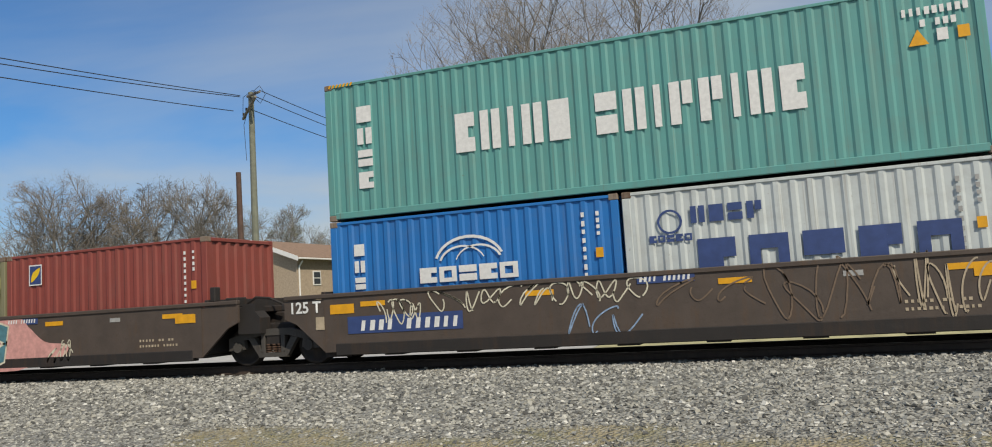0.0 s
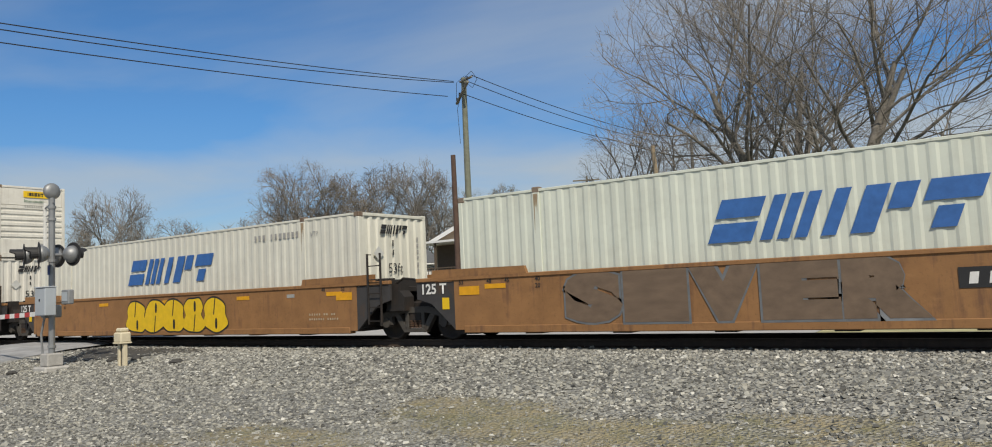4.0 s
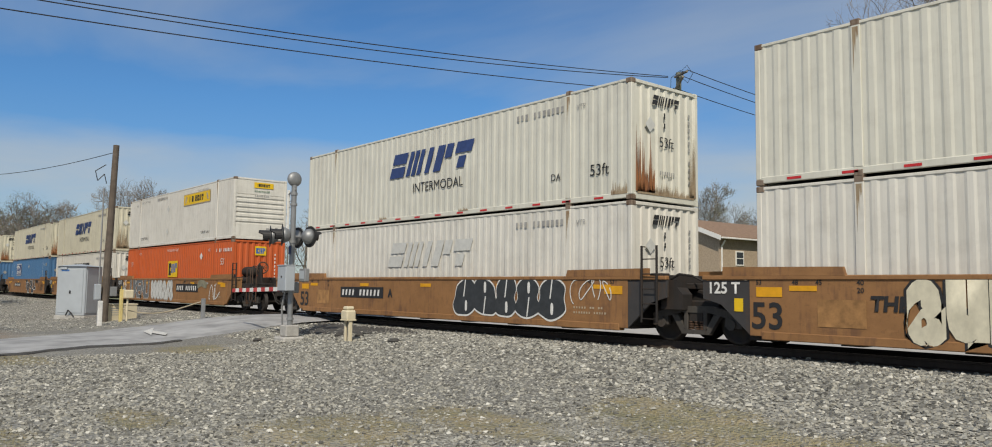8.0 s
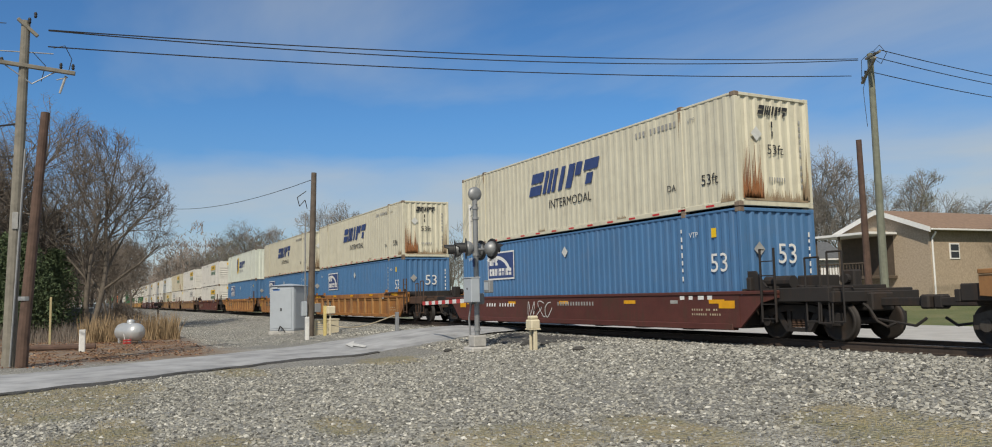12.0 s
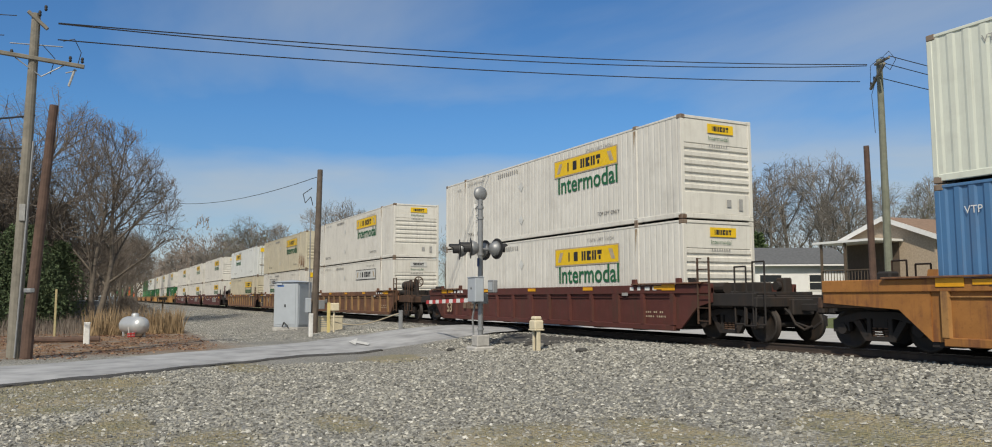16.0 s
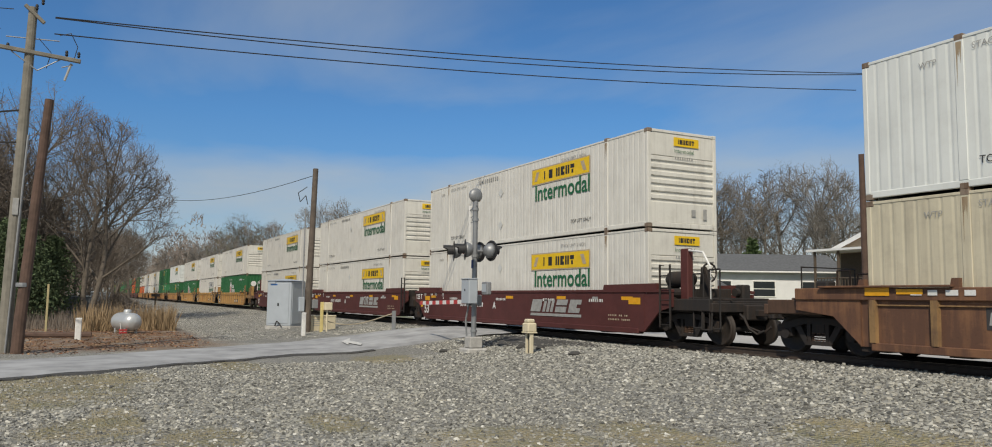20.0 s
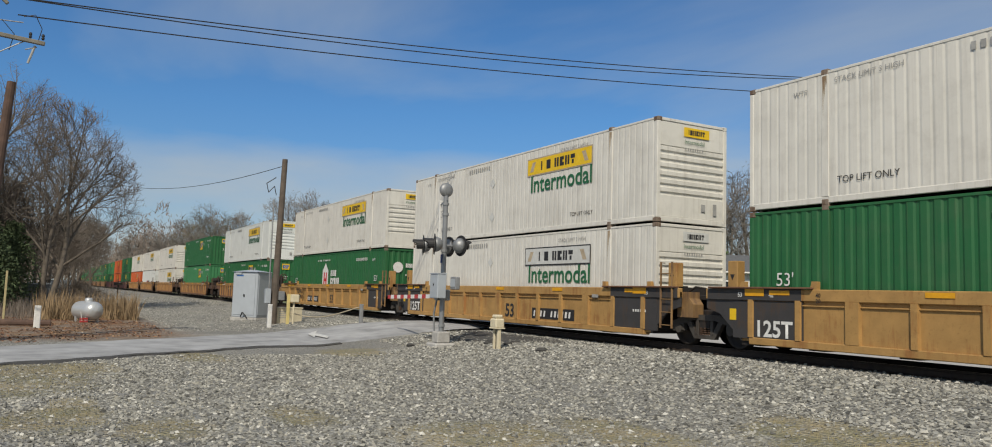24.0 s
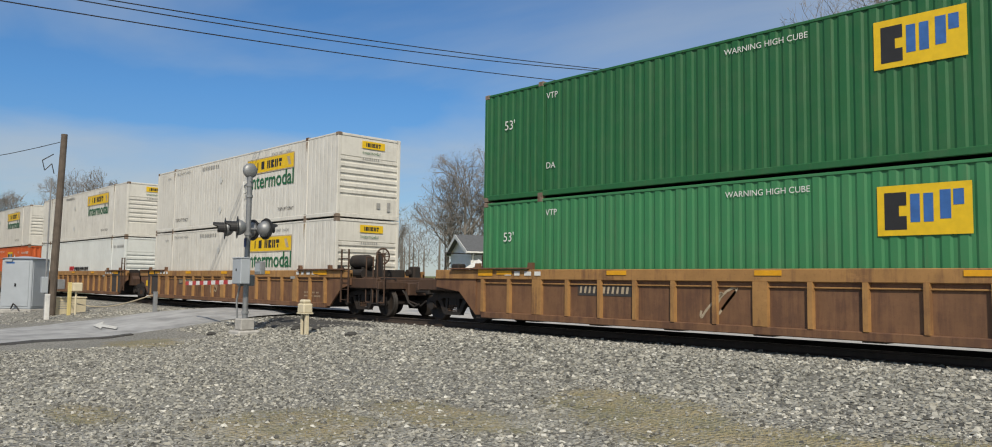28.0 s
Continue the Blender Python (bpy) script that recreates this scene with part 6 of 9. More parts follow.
# the lane beyond the track, and the pale apron in front of the houses
def strip(name, x0, x1, y0, y1, mat, label, up=0.02, n=40):
    g = Geo()
    for k in range(n + 1):
        x = x0 + (x1 - x0) * k / n
        for j in range(4):
            y = y0 + (y1 - y0) * j / 3 + 0.15 * math.sin(x * 0.7 + j)
            g.v.append((x, y, ground_z(x, y) + up))
        if k:
            i = 4 * k
            g.f += [(i - 4 + j, i + j, i + 1 + j, i - 3 + j) for j in range(3)]
    return tagged(part(name, g, mat, smooth=True), label, "road", kind="structure")


PALE = plain("pale_concrete_paving", (0.42, 0.41, 0.39), 0.9, vary=0.12, scale=1.5)
strip("road", -90, -6, 21.6, 31.0, PALE, "pale paved lane behind the track", 0.03)
DRY = plain("dry_verge_grass", (0.40, 0.37, 0.20), 0.95, vary=0.3, scale=1.2)
strip("grass_verge", -6, 60, 20.6, 33.0, DRY, "dry yellow-green grass verge", 0.015)
# dark asphalt apron at the crossing's edge
g = Geo()
ap = [(-25.2, 12.9), (-23.3, 10.6), (-21.6, 10.9), (-19.6, 12.0), (-18.6, 13.0), (-20.5, 13.9), (-25.8, 14.0)]
g.add([(x, y, ground_z(x, y) + 0.02) for x, y in ap] + [(-22.2, 12.4, ground_z(-22.2, 12.4) + 0.05)], [(k, (k + 1) % 7, 7) for k in range(7)])
tagged(part("asphalt_apron", g, DKASPH), "dark asphalt spill at the edge of the crossing", "pavement", kind="structure")
g = Geo()
g.add([(a, b, road_z(b) + 0.055) for a, b in ((-27.75, 8.24), (-26.0, 7.96), (-28.83, 8.9), (-27.76, 8.54), (-26.74, 8.21), (-25.4, 8.2), (-26.14, 8.49))], [(0, 1, 2), (3, 4, 5, 6)])
tagged(part("road_marking", g, ROADPAINT), "worn white arrow painted on the asphalt", "road marking", kind="structure")

# ---------------- track ----------------
RAILTOP = plain("polished_rail_head", (0.30, 0.27, 0.24), 0.3, 0.9)
RAILRUST = rusty("rusty_rail", (0.058, 0.041, 0.032), (0.040, 0.029, 0.023), 0.5)
TIEWOOD = plain("dark_creosoted_wood", (0.038, 0.031, 0.027), 0.9, vary=0.3, scale=8)
track = thing("railway_track", (0, 0, 0), "single railway track of rusty steel rails on dark wooden ties", "railway track", kind="structure")
prof = [(-0.075, -0.172), (0.075, -0.172), (0.075, -0.155), (0.012, -0.135), (0.012, -0.045), (0.036, -0.03), (0.036, -0.004), (0.028, 0.0), (-0.028, 0.0), (-0.036, -0.004), (-0.036, -0.03), (-0.012, -0.045), (-0.012, -0.135), (-0.075, -0.155)]
for off in (-0.753, 0.753):
    part("rail", Geo().prism([(MID + off + a, b) for a, b in prof], "x", -900, 500), RAILRUST, track)
    part("rail_head", Geo().box(-900, 500, MID + off - 0.024, MID + off + 0.024, 0.0005, 0.002), RAILTOP, track, "bright worn running surface")
tie = Geo().cbox(-0.115, 0.115, -1.3, 1.3, -0.35, -0.175, 0.015).mesh("tie")
for k in range(-80, 30):
    put_part("tie", tie, TIEWOOD, track, at=pose(k * 0.52 + rnd.uniform(-0.03, 0.03), MID + rnd.uniform(-0.04, 0.04), rnd.uniform(-0.01, 0.005), 0, 0, rnd.uniform(-1.5, 1.5)))

# ---------------- crossing signal and trackside boxes ----------------
ALU = plain("dull_aluminium", (0.27, 0.28, 0.29), 0.5, 0.5, vary=0.1)
GREYBOX = plain("pale_grey_enamel", (0.38, 0.42, 0.46), 0.5, vary=0.06, scale=2.0)
CONC = plain("weathered_concrete", (0.40, 0.39, 0.37), 0.9, vary=0.2)
BLACKM = plain("matt_black_paint", (0.02, 0.02, 0.022), 0.6)
LENS = plain("dull_signal_glass", (0.22, 0.05, 0.045), 0.12, 0.3, vary=0.05)
REDP = plain("red_gate_stripe", (0.50, 0.05, 0.05), 0.55)
WHITEP = plain("white_gate_stripe", (0.72, 0.72, 0.70), 0.55)
CREAMP = plain("cream_plastic", (0.62, 0.55, 0.40), 0.6, vary=0.08)
WOODP = plain("weathered_grey_pole_wood", (0.20, 0.185, 0.155), 0.9, vary=0.25, scale=3.0, bumps=0.4)
WOODB = plain("brown_pole_wood", (0.098, 0.06, 0.046), 0.9, vary=0.3, scale=3.0, bumps=0.4)
WIREM = plain("black_cable", (0.018, 0.018, 0.02), 0.6)
GALV = plain("galvanised_steel", (0.27, 0.28, 0.29), 0.55, 0.4)


def signal():
    s = thing("crossing_signal", (-20.66, 10.01, ground_z(-20.66, 10.01)), "grey railway crossing signal mast with lamps, bell and gate arm", "crossing signal")
    part("base", Geo().cbox(-0.32, 0.32, -0.32, 0.32, -0.4, 0.10, 0.04).cbox(-0.2, 0.2, -0.2, 0.2, 0.10, 0.42, 0.03), CONC, s)
    part("mast", Geo().cyl((0, 0, 0.4), (0, 0, 4.35), 0.075, n=14), ALU, s)
    for z in (0.55, 2.7, 3.75, 4.05):
        part("mast_collar", Geo().cyl((0, 0, z), (0, 0, z + 0.07), 0.098, n=14), GALV, s)
    part("bell", Geo().lathe([(0.0, -0.07), (0.17, -0.07), (0.21, -0.02), (0.21, 0.02), (0.16, 0.08), (0.06, 0.10), (0, 0.10)], 18, (0, 0, 4.5), "x"), ALU, s, "round warning bell", smooth=True)
    # lamp pairs: one faces the camera's side, one the other way along the lane
    for y in (-0.46, 0.34):
        part("lamp_arm", Geo().cyl((-0.5, y, 2.88), (0.5, y, 2.88), 0.03, n=10), GALV, s)
    part("lamp_bracket", Geo().cyl((0, -0.5, 2.88), (0, 0.38, 2.88), 0.04, n=10), GALV, s)
    def lamp(x, y, yaw):
        m = pose(x, y, 2.88, 0, 0, yaw)
        b = put_part("lamp_housing", memo(("lampb",), lambda: Geo().lathe([(0.0, 0.24), (0.08, 0.235), (0.16, 0.18), (0.21, 0.09), (0.225, 0.013), (0.155, 0.012), (0.155, -0.01), (0.13, -0.02), (0, -0.02)], 18, axis="y").mesh("lamp_housing", True)), ALU, s, at=m)
        put_part("lens", memo(("lampl",), lambda: Geo().lathe([(0.14, -0.022), (0.10, -0.05), (0.0, -0.06)], 18, axis="y").mesh("lens", True)), LENS, b)
        put_part("backboard", memo(("lampk",), lambda: Geo().lathe([(0.15, 0.0), (0.30, 0.0), (0.30, 0.012), (0.15, 0.012)], 24, axis="y").mesh("backboard")), BLACKM, b)
        def hood():
            q = Geo()
            for k in range(15):
                a = radians(-40 + 260 * k / 14)
                c, sn = math.cos(a), math.sin(a)
                dep = -0.30 if 20 < math.degrees(a) % 360 < 160 else -0.18
                q.v += [(0.165 * c, -0.01, 0.165 * sn), (0.165 * c, dep, 0.165 * sn)]
                if k:
                    i = 2 * k
                    q.f.append((i - 2, i, i + 1, i - 1))
            return q.mesh("hood")
        put_part("hood", memo(("hood",), hood), BLACKM, b)
    lamp(-0.38, 0.34, 190)
    lamp(0.38, 0.34, 190)
    lamp(-0.38, -0.50, -20)
    lamp(0.38, -0.50, -20)
    box = part("control_box", Geo().cbox(-0.16, 0.36, -0.34, -0.06, 1.36, 2.05, 0.02), GREYBOX, s, at=(0, 0, 0))
    part("box_lid", Geo().cbox(-0.17, 0.37, -0.36, -0.05, 2.05, 2.08, 0.008), GREYBOX, box)
    part("latch", Geo().cbox(0.09, 0.12, -0.362, -0.34, 1.72, 1.78, 0.004), BLACKM, box)
    part("counter_box", Geo().cbox(0.42, 0.78, 0.02, 0.16, 1.62, 1.98, 0.02), GALV, s)
    part("sign_plate", Geo().cbox(0.46, 0.74, 0.010, 0.016, 1.70, 1.92, 0.002), GREYBOX, s)
    part("notice", Geo().cbox(-0.05, 0.06, -0.085, -0.078, 2.38, 2.62, 0.002), INK_B, s, "small blue notice plate")
    part("cross_arm_bracket", Geo().pipe([(-0.55, 0.1, 4.12), (0, 0, 4.2), (0.12, 0, 4.2)], 0.022).pipe([(-0.55, 0.1, 3.2), (-0.55, 0.1, 4.2)], 0.014).pipe([(-0.5, 0.1, 3.9), (0, 0, 3.95)], 0.012).pipe([(-0.5, 0.1, 3.75), (0, 0, 3.72)], 0.012), ALU, s)
    part("crossbuck_edge", Geo().cbox(-0.57, -0.53, 0.06, 0.14, 3.0, 4.25, 0.01), INK_W, s, "crossbuck board seen edge-on")
    part("conduit", Geo().pipe([(-0.1, -0.12, 1.36), (-0.22, -0.15, 0.9), (-0.2, -0.12, 0.3), (-0.12, -0.1, 0.1)], 0.028), GALV, s)
    # lowered gate arm across the lane
    part("gate_mechanism", Geo().cbox(-0.34, -0.12, -0.12, 0.32, 1.3, 1.62, 0.03), GALV, s)
    a0, a1 = Vector((-0.3, 0.02, 1.42)), Vector((-5.0, 0.36, 1.33))
    for k in range(14):
        p, q = a0.lerp(a1, k / 14), a0.lerp(a1, (k + 1) / 14)
        part("gate_stripe", Geo().add([(p.x, p.y - 0.02, p.z - 0.06), (q.x, q.y - 0.02, q.z - 0.06), (q.x, q.y - 0.02, q.z + 0.06), (p.x, p.y - 0.02, p.z + 0.06), (p.x, p.y + 0.02, p.z - 0.06), (q.x, q.y + 0.02, q.z - 0.06), (q.x, q.y + 0.02, q.z + 0.06), (p.x, p.y + 0.02, p.z + 0.06)],
             [(0, 1, 2, 3), (7, 6, 5, 4), (3, 2, 6, 7), (0, 4, 5, 1), (1, 5, 6, 2), (0, 3, 7, 4)]), REDP if k % 2 else WHITEP, s)


signal()


def marker():
    m = thing("cable_marker", (-18.70, 10.73, ground_z(-18.7, 10.73)), "cream plastic cable pedestal on two posts in gravel", "cable pedestal")
    for x in (-0.1, 0.1):
        part("post", Geo().cbox(x - 0.045, x + 0.045, -0.05, 0.05, -0.3, 0.6, 0.012), CREAMP, m)
    part("channel", Geo().cbox(-0.05, 0.05, -0.01, 0.03, -0.2, 0.58, 0.005), BLACKM, m)
    part("head", Geo().cbox(-0.17, 0.17, -0.14, 0.14, 0.56, 0.82, 0.035).cbox(-0.12, 0.12, -0.11, 0.11, 0.82, 0.92, 0.03), CREAMP, m)
    part("head_lip", Geo().cbox(-0.18, 0.18, -0.15, 0.15, 0.54, 0.58, 0.01), CREAMP, m)


marker()


def cabinet():
    c = thing("signal_cabinet", pose(-40.9, 9.2, ground_z(-40.9, 9.2), 0, 0, 40), "tall pale grey steel signal cabinet beside the lane", "cabinet")
    part("plinth", Geo().cbox(-0.78, 0.78, -0.62, 0.62, -0.3, 0.10, 0.03), CONC, c)
    part("body", Geo().cbox(-0.74, 0.74, -0.58, 0.58, 0.10, 2.35, 0.03), GREYBOX, c)
    part("roof", Geo().add([(-0.82, -0.66, 2.35), (0.82, -0.66, 2.35), (0.82, 0.66, 2.35), (-0.82, 0.66, 2.35), (-0.1, -0.1, 2.46), (0.1, -0.1, 2.46), (0.1, 0.1, 2.46), (-0.1, 0.1, 2.46)], [(0, 1, 5, 4), (1, 2, 6, 5), (2, 3, 7, 6), (3, 0, 4, 7), (4, 5, 6, 7), (3, 2, 1, 0)]), GREYBOX, c)
    part("door", Geo().cbox(-0.62, 0.62, -0.605, -0.575, 0.22, 2.22, 0.01), GREYBOX, c)
    part("door", Geo().cbox(0.735, 0.765, -0.5, 0.5, 0.22, 2.22, 0.01), GREYBOX, c)
    part("latch", Geo().cbox(-0.05, 0.03, -0.63, -0.6, 1.1, 1.24, 0.006), BLACKM, c)
    part("vent_hood", Geo().cbox(-0.55, -0.2, -0.66, -0.6, 2.2, 2.3, 0.01), GREYBOX, c)
    part("cable_loop", Geo().pipe([(-0.1, -0.7, 0.1), (0.05, -0.75, 0.35), (0.2, -0.7, 0.2), (0.3, -0.7, 0.05)], 0.03), BLACKM, c)
    part("notice", Geo().cbox(-0.5, -0.1, -0.612, -0.606, 2.12, 2.2, 0.002), INK_B2, c)


cabinet()


def pole(name, base, top, r0, r1, mat, label, category="utility pole", n=12):
    b, t = Vector(base), Vector(top)
    p = thing(name, b, label, category)
    pts = [(t - b) * (k / 8) - (Vector((0, 0, 0.8)) if k == 0 else Vector()) for k in range(9)]
    part("shaft", loft(Geo(), pts, [r0 + (r1 - r0) * k / 8 for k in range(9)], n), mat, p)
    return p


def insulator(p, at):
    put_part("insulator", memo(("ins",), lambda: Geo().lathe([(0.0, 0.0), (0.03, 0.0), (0.05, 0.05), (0.03, 0.08), (0.05, 0.11), (0.035, 0.17), (0, 0.19)], 10).mesh("insulator", True)), WIREM, p, at=at)


def pole_one():
    p = pole("utility_pole", (-27.25, -1.95, -0.6), (-27.25, -1.80, 9.75), 0.19, 0.12, WOODP, "tall weathered wooden utility pole with crossarms and cables")
    dy = 0.36
    part("crossarm", Geo().cbox(-0.06, 0.06, -1.5, 1.15, -0.06, 0.06, 0.015), WOODP, p, at=pose(0.12, dy, 8.92, -4))
    part("crossarm", Geo().cbox(-0.06, 0.06, -0.62, 0.1, -0.05, 0.05, 0.015), WOODP, p, at=pose(0.1, 0.4, 9.95, -42, 0, 0))
    part("brace", Geo().pipe([(0.1, dy - 0.7, 8.9), (0.1, dy, 8.4)], 0.02).pipe([(0.1, dy + 0.7, 8.9), (0.1, dy, 8.4)], 0.02), GALV, p)
    for y in (-1.3, -0.8, 0.75, 1.08):
        insulator(p, (0, dy + y, 8.98))
    insulator(p, (0.1, 0.4, 10.45))
    insulator(p, (0.12, 0.25, 10.25))
    part("fuse_cutout", Geo().cyl((0.05, 1.1, 8.2), (0.05, 1.25, 8.75), 0.035, n=8).cyl((0.05, 1.0, 8.6), (0.05, 1.3, 8.72), 0.02, n=6), INK_GR, p)
    part("jumper", Geo().pipe([(0, 0.9 + dy * 0, 9.6), (0.05, 1.2, 9.7), (0.05, 1.4, 9.3), (0.05, 1.3, 8.8)], 0.012).pipe([(0.05, 0.35, 9.4), (0.1, 0.7, 9.0), (0.1, 0.6, 8.5)], 0.012), WIREM, p)
    part("spacer_arm", Geo().cyl((0, -0.5, 9.35), (0, 0.9, 9.42), 0.02, n=6), GALV, p)
    part("conduit", Geo().cyl((0.17, 0.05, 0.0), (0.14, 0.25, 6.4), 0.03, n=8), GALV, p)
    part("meter_plate", Geo().cbox(0.16, 0.2, -0.02, 0.14, 4.0, 4.5, 0.01), INK_GR, p)
    q = pole("pole_stub", (-26.9, -1.62, -0.6), (-26.9, -1.2, 6.9), 0.17, 0.12, WOODB, "reddish-brown wooden pole beside a taller one")
    part("band", Geo().lathe([(0.18, 0), (0.185, 0.06), (0.18, 0.12)], 12, (0, 0.06, 1.9), "z"), GALV, q)


pole_one()


def pole_two():
    p = pole("utility_pole", (-23.95, 32.1, -0.4), (-23.9, 32.06, 12.0), 0.19, 0.13, plain("greenish_treated_pole_wood", (0.17, 0.18, 0.14), 0.9, vary=0.2, scale=3.0), "greenish wooden utility pole with crossarm behind the track")
    part("crossarm", Geo().cbox(-1.2, 1.2, -0.06, 0.06, -0.06, 0.06, 0.015), WOODP, p, at=pose(0, -0.15, 11.6, 0, -14, -38))
    part("crossarm", Geo().cbox(-0.2, 1.3, -0.05, 0.05, -0.05, 0.05, 0.015), WOODP, p, at=pose(0, -0.15, 12.2, 0, 4, -30))
    for x in (-1.1, -0.55, 0.55, 1.1):
        insulator(p, (x * 0.77, -0.15 - x * 0.6, 11.7 + x * 0.24))
    part("jumper", Geo().pipe([(0.3, -0.3, 12.3), (0.9, -0.5, 12.5), (1.3, -0.6, 12.0), (1.0, -0.6, 11.6), (0.6, -0.4, 11.9)], 0.012).pipe([(-0.8, 0.4, 11.4), (-0.6, 0.2, 12.3), (0.1, 0, 12.5), (0.8, -0.4, 12.2)], 0.012).pipe([(-0.1, -0.2, 11.3), (-0.3, -0.2, 10.8), (-0.2, -0.2, 9.0)], 0.012), WIREM, p)
    pole("pole_stub", (-24.6, 31.9, -0.4), (-24.2, 31.3, 7.95), 0.17, 0.12, WOODB, "reddish-brown broken pole leaning beside a taller one")


pole_two()
p3 = pole("utility_pole", (-35.81, 9.02, -0.5), (-35.7, 9.15, 6.95), 0.16, 0.12, plain("dark_weathered_pole_wood", (0.115, 0.092, 0.075), 0.9, vary=0.3, scale=3.0, bumps=0.4), "short brown wooden pole with meter boxes")
part("meter_box", Geo().cbox(-0.05, 0.2, -0.42, -0.18, 0.95, 1.6, 0.02), GREYBOX, p3)
part("meter_box", Geo().cbox(0.0, 0.24, 0.16, 0.42, 1.1, 1.5, 0.02), GALV, p3)
part("conduit", Geo().cyl((0.05, -0.25, -0.2), (0.05, -0.25, 5.6), 0.03, n=8), GALV, p3)
part("service_drop", Geo().pipe([(0, -0.2, 6.6), (0, -0.6, 6.3), (0, -0.5, 5.9), (0, -0.25, 6.2), (0, -0.15, 5.8)], 0.02), WIREM, p3)


def little_post(name, at, size, h, mat, label, category):
    t = thing(name, (at[0], at[1], ground_z(*at)), label, category)
    part("post", Geo().cbox(-size / 2, size / 2, -size / 2, size / 2, -0.3, h, size * 0.12), mat, t)
    part("cap", Geo().cbox(-size * 0.53, size * 0.53, -size * 0.53, size * 0.53, h - 0.03, h + 0.015, size * 0.1), mat, t)
    return t


little_post("marker_post", (-33.69, 8.35), 0.16, 0.95, INK_W, "white square marker post by the lane", "post")
little_post("fence_post", (-31.28, 11.48), 0.14, 0.78, GALV, "grey post holding one end of a slack rope", "post")
little_post("marker_post", (-33.92, -0.07), 0.22, 0.80, INK_W, "short white square post in leaf litter", "post")
little_post("stake", (-41.14, -1.38), 0.09, 2.1, plain("yellowish_stake_wood", (0.42, 0.36, 0.20), 0.8), "thin yellowish wooden stake", "stake")
y1 = little_post("gas_riser", (-34.95, 9.45), 0.13, 1.3, plain("faded_yellow_plastic", (0.58, 0.47, 0.20), 0.7), "faded yellow utility post with a small cream box", "utility post")
part("box", Geo().cbox(0.02, 0.3, 0.05, 0.4, 0.95, 1.3, 0.03), CREAMP, y1)
part("pipe", Geo().cyl((0.15, 0.2, -0.2), (0.15, 0.2, 0.95), 0.04, n=8), CREAMP, y1)
ub = thing("utility_box", pose(-36.4, 9.75, ground_z(-36.4, 9.75), 0, 0, 12), "low cream utility box on gravel", "utility box")
part("body", Geo().cbox(-0.35, 0.35, -0.65, 0.65, -0.1, 0.62, 0.03), CREAMP, ub)
part("lid", Geo().cbox(-0.37, 0.37, -0.67, 0.67, 0.62, 0.68, 0.015), CREAMP, ub)
for k in range(4):
    part("vent_slot", Geo().cbox(0.35, 0.356, -0.5, -0.1, 0.2 + k * 0.09, 0.23 + k * 0.09, 0.001), INK_GR, ub)
rope = thing("rope", (0, 0, 0), "slack tan rope between two posts", "rope")
pts = [Vector((-36.0, 9.7, 0.1)).lerp(Vector((-31.28, 11.48, 0.48)), k / 14) - Vector((0, 0, 0.38 * math.sin(math.pi * min(1, k / 14 * 1.02)) * (1 - 0.3 * k / 14))) for k in range(15)]
part("cord", loft(Geo(), pts, [0.025] * len(pts), 6), plain("tan_rope", (0.42, 0.36, 0.26), 0.9), rope)


def tank():
    t = thing("propane_tank", pose(-38.8, 1.77, -0.6, 0, 0, 22) @ Matrix.Scale(0.79, 4), "silver horizontal propane tank on short legs in dry grass", "gas tank")
    m = plain("silver_tank_paint", (0.50, 0.52, 0.53), 0.35, 0.35, vary=0.06, scale=2)
    prof = [(0.0, -1.15), (0.2, -1.12), (0.38, -1.02), (0.48, -0.85), (0.5, -0.7), (0.5, 0.7), (0.48, 0.85), (0.38, 1.02), (0.2, 1.12), (0.0, 1.15)]
    part("vessel", Geo().lathe(prof, 28, (0, 0, 0.66), "x"), m, t, smooth=True)
    part("dome", Geo().lathe([(0.2, 0), (0.2, 0.14), (0.14, 0.21), (0, 0.23)], 16, (0.1, 0, 1.13)), m, t, smooth=True)
    for x in (-0.6, 0.6):
        for y in (-0.3, 0.3):
            part("leg", Geo().cbox(x - 0.06, x + 0.06, y - 0.05, y + 0.05, -0.1, 0.42, 0.01), m, t)
        part("saddle", Geo().cbox(x - 0.07, x + 0.07, -0.36, 0.36, 0.22, 0.30, 0.01), m, t)
    for z in (0, 0.14):
        part("warning_tape", Geo().cbox(0.85, 0.95, -0.75, -0.35, 0.05 + z, 0.15 + z, 0.01), REDP, t, "red and white tape on a stake")
    part("tape_stake", Geo().cyl((0.9, -0.6, -0.2), (0.95, -0.75, 0.6), 0.025, n=6), INK_W, t)


tank()


def far_enclosure():
    t = thing("equipment_enclosure", pose(-99.0, 1.5, ground_z(-99, 1.5), 0, 0, 8), "grey steel equipment enclosure on a concrete pad", "cabinet")
    part("pad", Geo().cbox(-1.1, 1.6, -2.6, 2.6, -0.2, 0.14, 0.02), PALE, t)
    part("body", Geo().cbox(-0.6, 0.6, -1.15, 1.15, 0.14, 1.78, 0.03), GREYBOX, t)
    part("roof", Geo().cbox(-0.68, 0.68, -1.22, 1.22, 1.78, 1.86, 0.02), GREYBOX, t)
    for y in (-0.57, 0.57):
        d = part("door", Geo().cbox(0.6, 0.63, -0.54, 0.54, 0.22, 1.7, 0.01), GREYBOX, t, at=pose(0, y, 0))
        part("handle", Geo().cbox(0.63, 0.67, -0.03, 0.03, 0.85, 1.1, 0.008), INK_GR, d)


